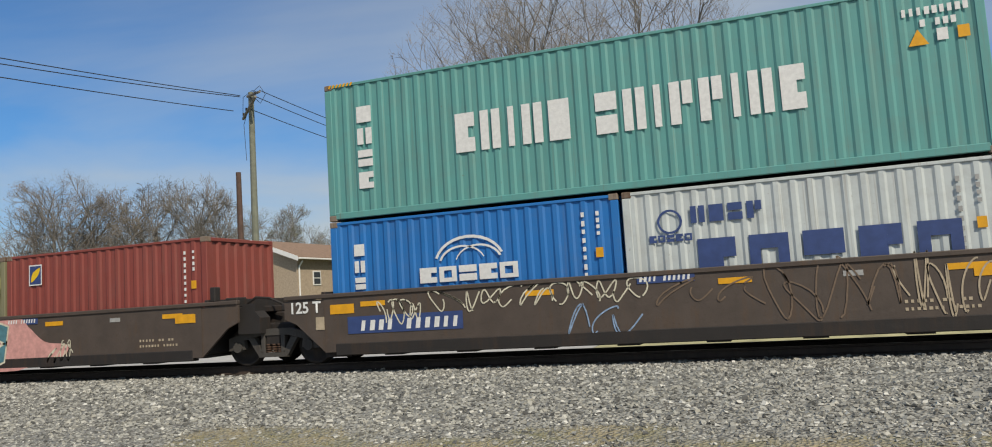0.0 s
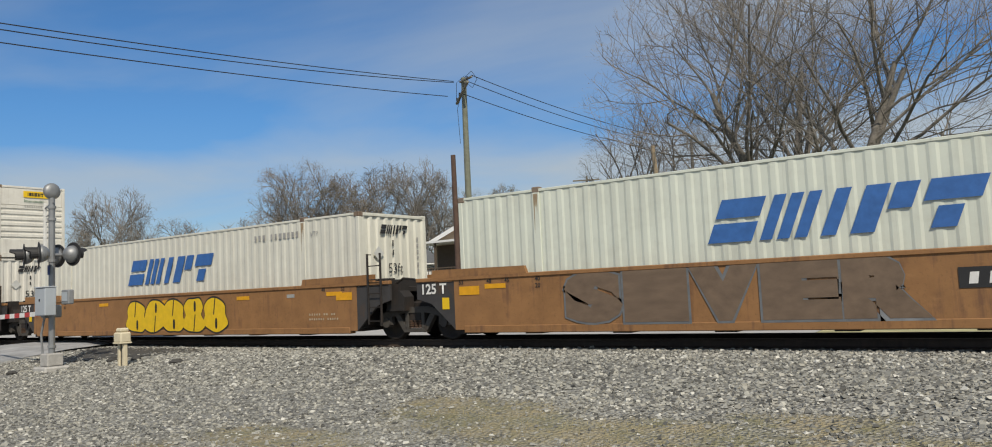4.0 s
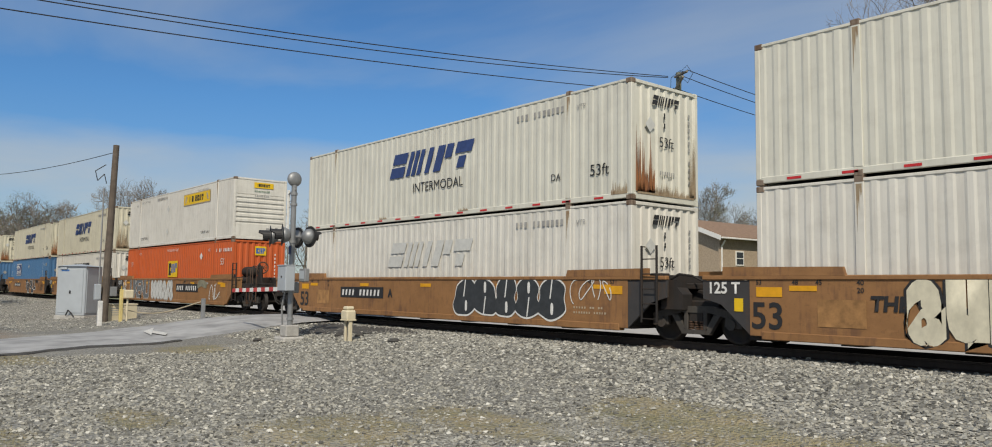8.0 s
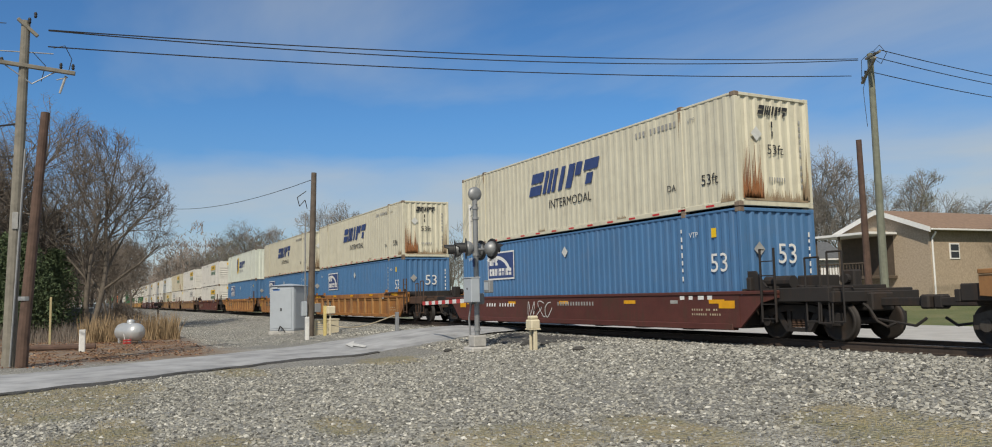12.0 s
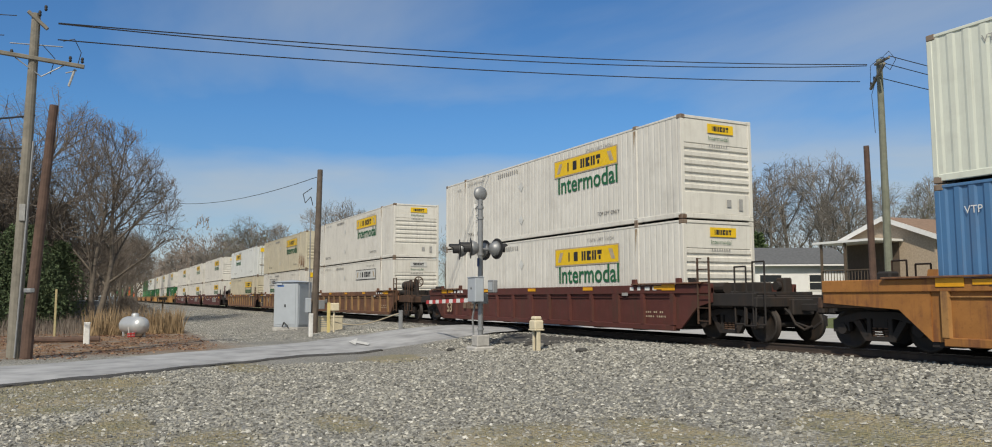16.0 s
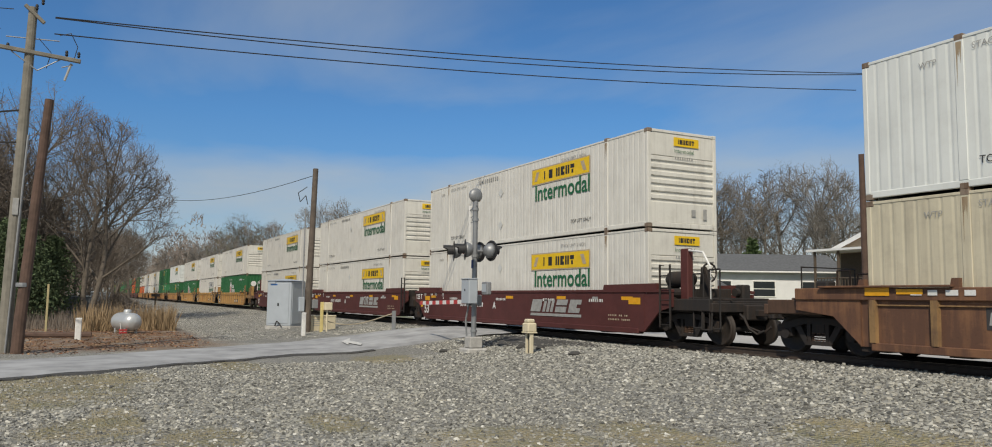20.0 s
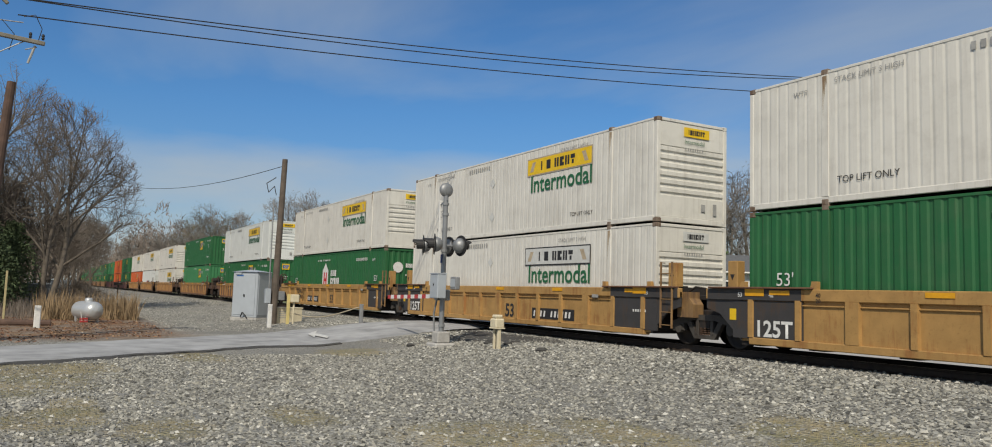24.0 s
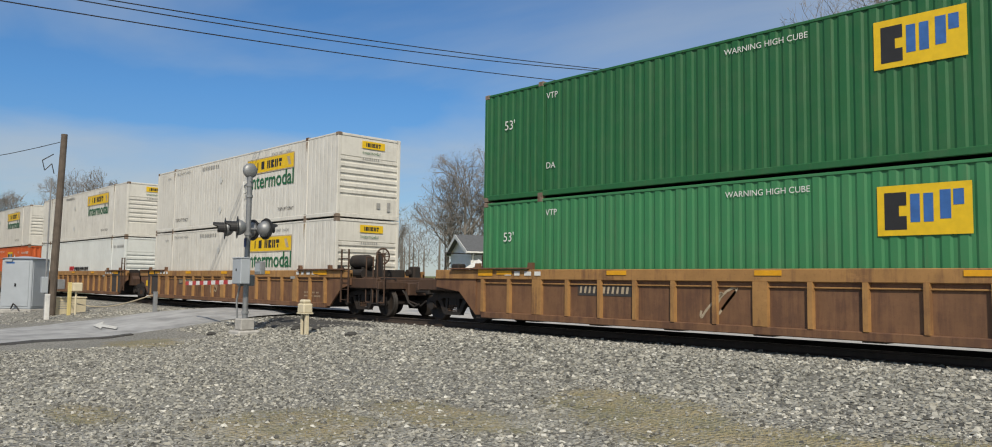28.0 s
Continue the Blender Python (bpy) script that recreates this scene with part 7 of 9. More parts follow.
far_enclosure()
t = little_post("track_sign", (-92.0, 6.9), 0.14, 1.75, DARK, "small dark track sign on a post", "sign")
part("board", Geo().cbox(0.06, 0.10, -0.42, 0.42, 1.5, 1.78, 0.01), DARK, t)
lg = thing("fallen_pole", pose(-35.5, -1.2, -0.5, 0, 0, 80), "brown timber lying in leaf litter", "log")
part("log", Geo().cyl((-1.6, 0, 0), (1.6, 0.1, 0), 0.13, n=10), WOODB, lg)
dbox = thing("metal_box", (-62.0, -0.3, -0.6), "dark grey steel box half hidden by dry grass", "utility box")
part("body", Geo().cbox(-0.8, 0.8, -0.8, 0.8, -0.1, 1.5, 0.04), plain("dark_grey_enamel", (0.13, 0.15, 0.17), 0.6), dbox)
part("lid", Geo().cbox(-0.84, 0.84, -0.84, 0.84, 1.5, 1.58, 0.02), GREYBOX, dbox)


# ---------------- overhead cables ----------------
def cable(a, b, sag, r=0.014, n=22):
    g = Geo()
    a, b = Vector(a), Vector(b)
    pts = []
    for k in range(n + 1):
        t = k / n
        p = a.lerp(b, t)
        p.z -= sag * 4 * t * (1 - t)
        pts.append(p)
    c = thing("overhead_cable", (0, 0, 0), "thin black overhead cable sagging between poles", "cable", "overhead cables")
    part("wire", loft(g, pts, [r] * len(pts), 5), WIREM, c)


cable((-27.15, -1.2, 9.52), (-24.2, 31.6, 11.78), 0.34, 0.020)
cable((-27.15, -1.2, 9.50), (-24.2, 31.6, 11.72), 0.52, 0.020)
cable((-27.15, -1.2, 9.0), (-24.3, 31.2, 10.95), 0.32, 0.020)
cable((-27.2, -2.3, 9.6), (-29.0, -40.0, 9.0), 0.6)
cable((-27.2, -2.6, 8.95), (-29.5, -40.0, 8.5), 0.6)
cable((-27.2, -1.7, 5.6), (-29.0, -30.0, 5.2), 0.4, 0.03)
cable((-27.2, -1.7, 6.6), (-45.0, -30.0, 6.2), 0.4, 0.03)
cable((-23.2, 31.8, 11.95), (-23.2, 61.6, 12.3), 0.45, 0.020)
cable((-23.6, 31.9, 11.75), (-23.5, 61.7, 12.0), 0.5, 0.020)
cable((-23.8, 31.9, 11.1), (-23.4, 61.7, 11.4), 0.5, 0.020)
cable((-23.1, 61.7, 11.9), (10.0, 61.0, 9.9), 0.3, 0.022)
pole_three = pole("utility_pole", (-23.3, 61.8, ground_z(-23.3, 61.8)), (-23.2, 61.7, 12.6), 0.17, 0.12, WOODP, "wooden utility pole behind a large bare tree")
part("crossarm", Geo().cbox(-1.1, 1.1, -0.06, 0.06, -0.06, 0.06, 0.015), WOODP, pole_three, at=pose(0.1, -0.15, 12.2 - ground_z(-23.3, 61.8), 0, 0, 4))
cable((-35.7, 9.0, 6.6), (-92.0, 1.0, 13.9), 2.0, 0.015)
cable((10.0, 61.0, 9.6), (70.0, 52.0, 9.8), 0.6, 0.022)
cable((-30.0, 56.0, 6.9), (14.0, 60.0, 7.4), 0.8, 0.025)
cable((-30.0, 56.0, 6.4), (14.0, 60.0, 6.8), 0.8, 0.025)


def place(az, d):
    a = radians(az)
    return -math.sin(a) * d, math.cos(a) * d


x, y = place(28.1, 78)
thin = pole("utility_pole", (x, y, ground_z(x, y)), (x, y, 11.8), 0.15, 0.10, WOODP, "thin distant utility pole with a crossarm")
part("crossarm", Geo().cbox(-1.3, 1.3, -0.06, 0.06, 0, 0.14, 0.02), WOODP, thin, at=pose(0, -0.15, 11.3 - ground_z(x, y), 0, 0, 28))
part("transformer", Geo().cyl((0.3, -0.3, 0), (0.3, -0.3, 0.9), 0.25, n=10), GREYBOX, thin, at=(0, 0, 6.6))
x, y = place(25.7, 62)
pole("utility_pole", (x, y, ground_z(x, y)), (x, y, 9.4), 0.17, 0.13, WOODP, "dark bare wooden pole behind the track")
x, y = place(22.6, 46)
x2, y2 = place(23.3, 46)
pole("utility_pole", (x, y, ground_z(x, y)), (x2, y2, 8.9), 0.16, 0.12, plain("pale_pole_wood", (0.34, 0.27, 0.19), 0.9), "pale bare wooden pole leaning a little")
x, y = place(5.0, 62)
pole("utility_pole", (x, y, ground_z(x, y)), (x, y, 10.4), 0.16, 0.12, WOODP, "wooden pole by the evergreen trees")
x, y = place(-14.0, 40)
sl = pole("street_lamp", (x, y, ground_z(x, y)), (x, y, 9.05), 0.10, 0.06, BLACKM, "dark street lamp with one short arm", "street lamp")
hz = 9.05 - ground_z(x, y)
part("arm", Geo().pipe([(0, 0, hz - 0.1), (-0.35, 0, hz + 0.04), (-0.75, 0, hz - 0.02)], 0.035), BLACKM, sl)
part("lamp_head", Geo().lathe([(0.0, 0.12), (0.08, 0.12), (0.2, 0.0), (0.2, -0.05), (0.12, -0.16), (0, -0.2)], 12, (-0.8, 0, hz - 0.05)), BLACKM, sl, smooth=True)
x, y = place(-5.6, 62)
sl2 = pole("street_lamp", (x, y, ground_z(x, y)), (x, y, 9.9), 0.11, 0.07, BLACKM, "dark street lamp behind evergreen trees", "street lamp")
part("lamp_head", Geo().cbox(-0.5, 0.15, -0.12, 0.12, 9.75 - ground_z(x, y), 9.95 - ground_z(x, y), 0.03), BLACKM, sl2)

# ---------------- houses ----------------
BRICK = plain("tan_brick_wall", (0.40, 0.32, 0.24), 0.9, vary=0.2, scale=9.0, bumps=0.3)
SHINGLE = plain("brown_shingle_roof", (0.25, 0.165, 0.115), 0.9, vary=0.22, scale=5.0, bumps=0.3)
SHINGLE2 = plain("grey_shingle_roof", (0.11, 0.115, 0.12), 0.9, vary=0.22, scale=5.0, bumps=0.3)
SIDING = plain("white_siding", (0.72, 0.73, 0.73), 0.7, vary=0.05, scale=2.0)
TRIM = plain("white_trim_paint", (0.75, 0.75, 0.73), 0.6, vary=0.05)
BLUESIDE = plain("blue_grey_siding", (0.22, 0.26, 0.30), 0.8, vary=0.1)
PANE, pn, pl, pp = shader("dark_window_glass")
pp.inputs["Base Color"].default_value = (0.03, 0.035, 0.04, 1)
pp.inputs["Roughness"].default_value = 0.08
PORCH = plain("dark_porch_wood_and_shade", (0.10, 0.075, 0.055), 0.9)


def house(at, yaw, W, D_, eave, ridge, wall, roof, label, windows=(), porch=False, over=0.45, base=-0.5):
    """A gabled house: front gable faces local -y, the ridge runs along y. eave, ridge: heights over its foot."""
    h = thing("house", pose(*at, 0, 0, yaw), label, "house")
    w = W / 2
    gable = [(-w, base), (w, base), (w, eave), (0, ridge), (-w, eave)]
    part("wall", Geo().prism(gable, "y", 0, 0.25), wall, h)
    part("wall", Geo().prism(gable, "y", D_ - 0.25, D_), wall, h)
    part("wall", Geo().box(w - 0.25, w, 0.25, D_ - 0.25, base, eave), wall, h)
    part("wall", Geo().box(-w, -w + 0.25, 0.25, D_ - 0.25, base, eave), wall, h)
    sl = (ridge - eave) / w
    t = 0.14
    for s in (-1, 1):
        e = s * (w + over)
        ez = eave - sl * over
        poly = [(e, ez), (e, ez + t), (0, ridge + t), (0, ridge)]
        part("roof", Geo().prism(poly if s > 0 else poly[::-1], "y", -over, D_ + over), roof, h)
        part("fascia", Geo().prism([(e, ez - 0.16), (e, ez + t + 0.02), (0, ridge + t + 0.02), (0, ridge - 0.16)][::s], "y", -over - 0.04, -over - 0.003), TRIM, h, "white barge board")
        part("gutter", Geo().cbox(min(e, e + s * 0.12), max(e, e + s * 0.12), -over, D_ + over, ez - 0.04, ez + 0.08, 0.02), TRIM, h)
    part("downspout", Geo().pipe([(w + over * 0.9, 0.1, eave - 0.3), (w + 0.06, 0.15, eave - 0.7), (w + 0.06, 0.15, base)], 0.06, 6), TRIM, h)
    for face, a, z, ww, hh in windows:
        if face == "side":
            win = part("window", Geo().cbox(w - 0.01, w + 0.05, a - ww / 2 - 0.09, a + ww / 2 + 0.09, z - 0.09, z + hh + 0.09, 0.01), TRIM, h)
            part("pane", Geo().cbox(w + 0.05, w + 0.056, a - ww / 2, a + ww / 2, z, z + hh / 2 - 0.03, 0.002), PANE, win)
            part("pane", Geo().cbox(w + 0.05, w + 0.056, a - ww / 2, a + ww / 2, z + hh / 2 + 0.03, z + hh, 0.002), PANE, win)
        else:
            win = part("window", Geo().cbox(a - ww / 2 - 0.09, a + ww / 2 + 0.09, -0.05, 0.01, z - 0.09, z + hh + 0.09, 0.01), TRIM, h)
            part("pane", Geo().cbox(a - ww / 2, a + ww / 2, -0.056, -0.05, z, z + hh / 2 - 0.03, 0.002), PANE, win)
            part("pane", Geo().cbox(a - ww / 2, a + ww / 2, -0.056, -0.05, z + hh / 2 + 0.03, z + hh, 0.002), PANE, win)
    if porch:
        part("porch_roof", Geo().prism([(-w - over, eave - 0.25), (w * 0.35, eave - 0.25), (w * 0.35, eave - 0.1), (-w - over, eave - 0.1)], "y", -2.6, 0), TRIM, h)
        part("porch_deck", Geo().cbox(-w, w * 0.3, -2.4, 0, 1.3, 1.5, 0.02), PORCH, h)
        # thin dark sheet on the wall: the porch's shade as a colour
        part("porch_recess", Geo().box(-w + 0.2, w * 0.25, -0.02, -0.004, 1.5, eave - 0.3), PORCH, h, "dark sheet standing in for porch shade")
        for x in (-w + 0.1, -w * 0.4, w * 0.25):
            part("porch_post", Geo().cbox(x - 0.07, x + 0.07, -2.4, -2.26, base, eave - 0.25, 0.01), PORCH, h)
        for k in range(18):
            x = -w + 0.15 + k * (w * 1.2) / 17
            part("baluster", Geo().cbox(x - 0.02, x + 0.02, -2.36, -2.32, 1.5, 2.3, 0.004), PORCH, h)
        part("handrail", Geo().cbox(-w, w * 0.25, -2.39, -2.30, 2.3, 2.38, 0.01), PORCH, h)
    return h


gz = ground_z(-35, 54)
house((-35.0, 46.9, gz), -3, 7.0, 14.6, 4.55 - gz + 0.35, 6.2 - gz, BRICK, SHINGLE, "single-storey tan brick house with a brown shingle gable roof",
      (("side", 2.2, 3.0 - gz, 0.75, 0.85), ("side", 9.5, 3.0 - gz, 0.75, 0.85)), True)
house((-49.8, 42.8, 0.0), -28, 7.5, 11.0, 3.55, 4.85, SIDING, SHINGLE2, "long low white-sided house with a grey shingle roof",
      (("side", 2.2, 1.6, 1.0, 1.1), ("side", 5.2, 1.6, 1.6, 1.1), ("side", 8.6, 1.6, 1.0, 1.1), ("front", 1.2, 1.4, 0.8, 1.1)))
house((-39.0, 35.2, ground_z(-38, 35)), 30, 2.4, 2.8, 2.0, 2.75, BLUESIDE, SHINGLE2, "small blue-grey garden shed", (), over=0.2)
house((12.0, 66.0, ground_z(10, 66)), 40, 9.0, 14.0, 3.4, 5.6, BRICK, plain("red_brown_roof", (0.24, 0.12, 0.085), 0.9, vary=0.2, scale=5.0), "low brick house with a red-brown roof behind evergreens", (("front", 0, 1.2, 1.2, 1.2),))


def suv(at, yaw):
    c = thing("suv", pose(*at, 0, 0, yaw), "white sport utility car parked on grass", "car")
    body = plain("white_car_paint", (0.72, 0.74, 0.77), 0.25, vary=0.03)
    low = [(-2.35, 0.35), (2.35, 0.35), (2.4, 0.7), (2.3, 1.0), (1.2, 1.12), (-2.3, 1.12), (-2.4, 0.8)]
    part("body", Geo().prism(low, "y", -0.93, 0.93), body, c)
    part("cabin", Geo().add([(-2.2, -0.88, 1.12), (1.25, -0.88, 1.12), (1.25, 0.88, 1.12), (-2.2, 0.88, 1.12), (-1.9, -0.7, 1.75), (0.4, -0.7, 1.75), (0.4, 0.7, 1.75), (-1.9, 0.7, 1.75)], [(0, 1, 5, 4), (1, 2, 6, 5), (2, 3, 7, 6), (3, 0, 4, 7), (4, 5, 6, 7)]), body, c)
    for x0, x1 in ((-1.95, -1.1), (-1.0, -0.2), (-0.1, 0.75)):
        for s in (-1, 1):
            part("side_window", Geo().add([(x0, s * 0.885, 1.2), (x1, s * 0.885, 1.2), (min(x1, 0.35) if x1 > 0.3 else x1, s * 0.735, 1.66), (x0 + 0.08, s * 0.735, 1.66)], [(0, 1, 2, 3) if s < 0 else (3, 2, 1, 0)]), PANE, c)
    part("windscreen", Geo().add([(1.2, -0.8, 1.16), (1.2, 0.8, 1.16), (0.46, 0.66, 1.72), (0.46, -0.66, 1.72)], [(0, 1, 2, 3)]), PANE, c, at=(0.02, 0, 0.01))
    for x in (-1.4, 1.45):
        for s in (-1, 1):
            wv = part("wheel", Geo().lathe([(0.0, -0.1), (0.22, -0.1), (0.34, -0.11), (0.36, -0.05), (0.36, 0.1), (0, 0.1)], 18, (x, s * 0.86, 0.36), "y"), BLACKM, c)
            part("rim", Geo().lathe([(0.0, 0.0), (0.2, 0.0), (0.22, 0.01), (0.22, -0.01)], 14, (x, s * 0.98, 0.36), "y"), GALV, wv)
    part("bumper", Geo().cbox(2.32, 2.46, -0.9, 0.9, 0.4, 0.62, 0.03), BLACKM, c)
    for s in (-1, 1):
        part("headlight", Geo().cbox(2.25, 2.38, s * 0.75 - 0.15, s * 0.75 + 0.15, 0.78, 0.94, 0.02), GHOST, c)


x, y = place(22.2, 70)
suv((x, y, ground_z(x, y)), 20)

# ---------------- graffiti and markings on the cars ----------------
def strokes(key, w, h, n, seed, width=0.027):
    """Loose sprayed loops and strokes."""
    def make():
        g, r = Geo(), random.Random(seed)
        for k in range(n):
            cx, cz = (k + 0.5) / n * w, h * r.uniform(0.35, 0.65)
            ax, az, ph = w / n * r.uniform(0.35, 0.75), h * r.uniform(0.3, 0.5), r.uniform(0, 6)
            a0, a1 = r.uniform(0, 3), r.uniform(4.5, 8.5)
            f = r.choice((1, 1, 2))
            pts = [(cx + ax * math.cos(t) + 0.2 * ax * math.sin(2 * t + ph), cz + az * math.sin(f * t + ph)) for t in np.linspace(a0, a1, 16)]
            for (x0, z0), (x1, z1) in zip(pts, pts[1:]):
                d = Vector((x1 - x0, z1 - z0))
                if d.length < 1e-4:
                    continue
                p = Vector((-d.y, d.x)).normalized() * width / 2
                g.add([(x0 - p.x, 0, z0 - p.y), (x1 - p.x, 0, z1 - p.y), (x1 + p.x, 0, z1 + p.y), (x0 + p.x, 0, z0 + p.y)], [(0, 1, 2, 3)])
        return g.mesh("spray_strokes")
    return memo(("strokes", key, w, h, n, seed, width), make)


def throwup(ob, x, z, w, h, n, seed, fill, edge, back=None):
    """A row of fat rounded shapes with a contrasting outline."""
    r = random.Random(seed)
    if back is not None:
        pts = [(w * k / 9, h * (1.02 + 0.1 * r.random())) for k in range(10)][::-1]
        low = [(w * k / 9, -0.02 - 0.05 * r.random()) for k in range(10)]
        put_part("graffiti_background", blob_mesh(("bk", seed), low + pts, 3), back, ob, at=(x, -1.513, z))
    for k in range(n):
        cw = w / n
        x0 = k * cw
        def ring(s, key):
            rr = random.Random(seed * 31 + k)
            m = 12
            lean, waist = rr.uniform(-0.12, 0.12), rr.uniform(0.72, 1.0)
            pts = []
            for j in range(m):
                a = 2 * math.pi * j / m
                q = rr.uniform(0.93, 1.06)
                ca, sa_ = math.cos(a), math.sin(a)
                sq = 1 / max(abs(ca), abs(sa_)) ** 0.45
                fat = 1.16 if sa_ < -0.3 else waist if sa_ < 0.4 else 0.98
                grow_ = 1.0 if s > 0.9 else 1 - 0.05 / cw
                pts.append((x0 + cw / 2 + cw * 0.56 * fat * grow_ * q * ca * sq + lean * h * sa_, h / 2 + (h * 0.5 - (0 if s > 0.9 else 0.05)) * q * sa_ * sq))
            return blob_mesh((seed, k, key), pts)
        put_part("graffiti_outline", ring(1.0, "o"), edge, ob, at=(x, -1.516 - 0.001 * (k % 2), z))
        put_part("graffiti_letter", ring(0.86, "i"), fill, ob, at=(x, -1.520 - 0.001 * (k % 2), z))
        put_part("graffiti_cut", memo(("cut", round(cw, 2), round(h, 2), k % 3), lambda: rect(Geo(), -0.022, 0, 0.022, h * 0.46, 0, 0.15).mesh("graffiti_cut")), edge, ob, at=(x + x0 + cw * (0.42 + 0.12 * r.random()), -1.524, z + h * (0.06 if k % 2 else 0.5)))
        put_part("graffiti_cut", blob_mesh(("eye", k % 3), ((-0.04, -0.12), (-0.045, 0.1), (0.0, 0.16), (0.05, 0.1), (0.04, -0.12)), 3), edge, ob, at=(x + x0 + cw * (0.5 + 0.1 * r.random()), -1.5245, z + h * (0.74 if k % 2 else 0.26)))


def word(ob, text, x, z, size, mat, bold=0.02, y=-1.514, shear=0.0, name="lettering"):
    return put_part(name, letters(text, size, bold, shear), mat, ob, at=(x, y, z))


def number_board(ob, x, z, w, h, back, ink, seed, y=-1.512):
    """A reporting-mark board: a dark patch with plain bars."""
    if back is not None:
        put_part("number_board", panel(w, h), back, ob, at=(x, y, z))
    def make():
        g, r, p = Geo(), random.Random(seed), w * 0.92 / 11.2
        for k in range(10):
            x0 = (k + (1.1 if k > 3 else 0.0)) * p
            bw = p * r.uniform(0.40, 0.56)
            rect(g, x0, 0, x0 + bw, h * 0.56, 0, 0.16)
        return g.mesh("number_bars")
    put_part("number_bars", memo(("numbers", w, h, seed), make), ink, ob, at=(x + w * 0.04, y - 0.003, z + h * 0.2))


def piece(ob, text, x, z, w, h, fill, edge, y=-1.516, steps=(), lean=0.0, bold=0.085):
    """Fat sprayed letters, each with its outline, fitted to a width and height; steps: (rise, share of the height) letter by letter."""
    cw = w / len(text)
    for k, ch in enumerate(text):
        dz, hs = steps[k % len(steps)] if steps else (0.0, 1.0)
        for nm, b, mat, dy, grow in (("graffiti_outline", bold + 0.045, edge, 0.0, 0.09), ("graffiti_letter", bold, fill, 0.004, 0.0)):
            me = letters(ch, 1.0, b, lean)
            xs_, zs_ = [v.co.x for v in me.vertices], [v.co.z for v in me.vertices]
            sx, sz = (cw * 0.98 + grow) / (max(xs_) - min(xs_)), (h * hs + grow) / (max(zs_) - min(zs_))
            cx, cz = (max(xs_) + min(xs_)) / 2, (max(zs_) + min(zs_)) / 2
            put_part(nm, me, mat, ob, at=Matrix.Translation((x + cw * (k + 0.5), y - dy - 0.001 * (k % 2), z + dz + h * hs / 2)) @ Matrix.Diagonal((sx, 1, sz, 1)) @ Matrix.Translation((-cx, 0, -cz)))


WILD = (   # strokes of interlocked angular shapes in a unit cell
    ((0.0, 0.0, 0.15, 1.0), (0.1, 1.0, 0.9, 0.0), (0.9, 0.0, 0.85, 1.0)),
    ((0.1, 0.0, 0.1, 1.0), (0.1, 0.95, 0.9, 1.0), (0.1, 0.5, 0.75, 0.55), (0.1, 0.05, 0.95, 0.0)),
    ((0.95, 0.95, 0.1, 0.8), (0.1, 0.8, 0.85, 0.45), (0.85, 0.45, 0.0, 0.05)),
    ((0.1, 0.0, 0.2, 1.0), (0.15, 0.5, 0.95, 1.0), (0.3, 0.55, 1.0, 0.0)),
    ((0.1, 0.0, 0.5, 1.0), (0.5, 1.0, 0.95, 0.0), (0.25, 0.35, 0.8, 0.35)),
    ((0.1, 0.0, 0.1, 1.0), (0.1, 0.95, 0.85, 0.8), (0.85, 0.8, 0.2, 0.5), (0.35, 0.5, 1.0, 0.0)),
    ((0.1, 1.0, 0.1, 0.1), (0.1, 0.1, 0.9, 0.1), (0.9, 0.1, 0.9, 1.0)),
)


def wild(ob, x, z, w, h, order, seed, thick, fill, edge, rim=0.05):
    """Interlocked angular strokes with pointed ends and a contrasting rim."""
    cw = w / len(order)
    for k, o in enumerate(order):
        for nm, mat, grow, dy in (("graffiti_outline", edge, rim, 0.0), ("graffiti_letter", fill, 0.0, 0.005)):
            r, g = random.Random(seed * 17 + k), Geo()
            for j, (a, b, c, d) in enumerate(WILD[o]):
                p, q = Vector(((a * 1.12 - 0.06) * cw + k * cw, b * h)), Vector(((c * 1.12 - 0.06) * cw + k * cw, d * h))
                u = (q - p).normalized()
                v = Vector((-u.y, u.x))
                t0, t1 = thick * r.uniform(0.75, 1.2) / 2 + grow, thick * r.uniform(0.75, 1.2) / 2 + grow
                e0, e1 = thick * r.uniform(0.1, 0.55) + grow * 1.4, thick * r.uniform(0.1, 0.55) + grow * 1.4
                m = thick * 0.15
                pts = [p - u * m + v * t0, p - u * e0, p - u * m - v * t0, q + u * m - v * t1, q + u * e1, q + u * m + v * t1]
                lo, hi = z - 0.02 - grow, z + h + 0.04 + grow
                g.add([(x + pt.x, -0.0004 * j, min(hi, max(lo, z + pt.y))) for pt in pts], [tuple(range(6))])
            put_part(nm, g.mesh(nm), mat, ob, at=(0, -1.5155 - dy - 0.0012 * (k % 2), 0))


N = UNITS
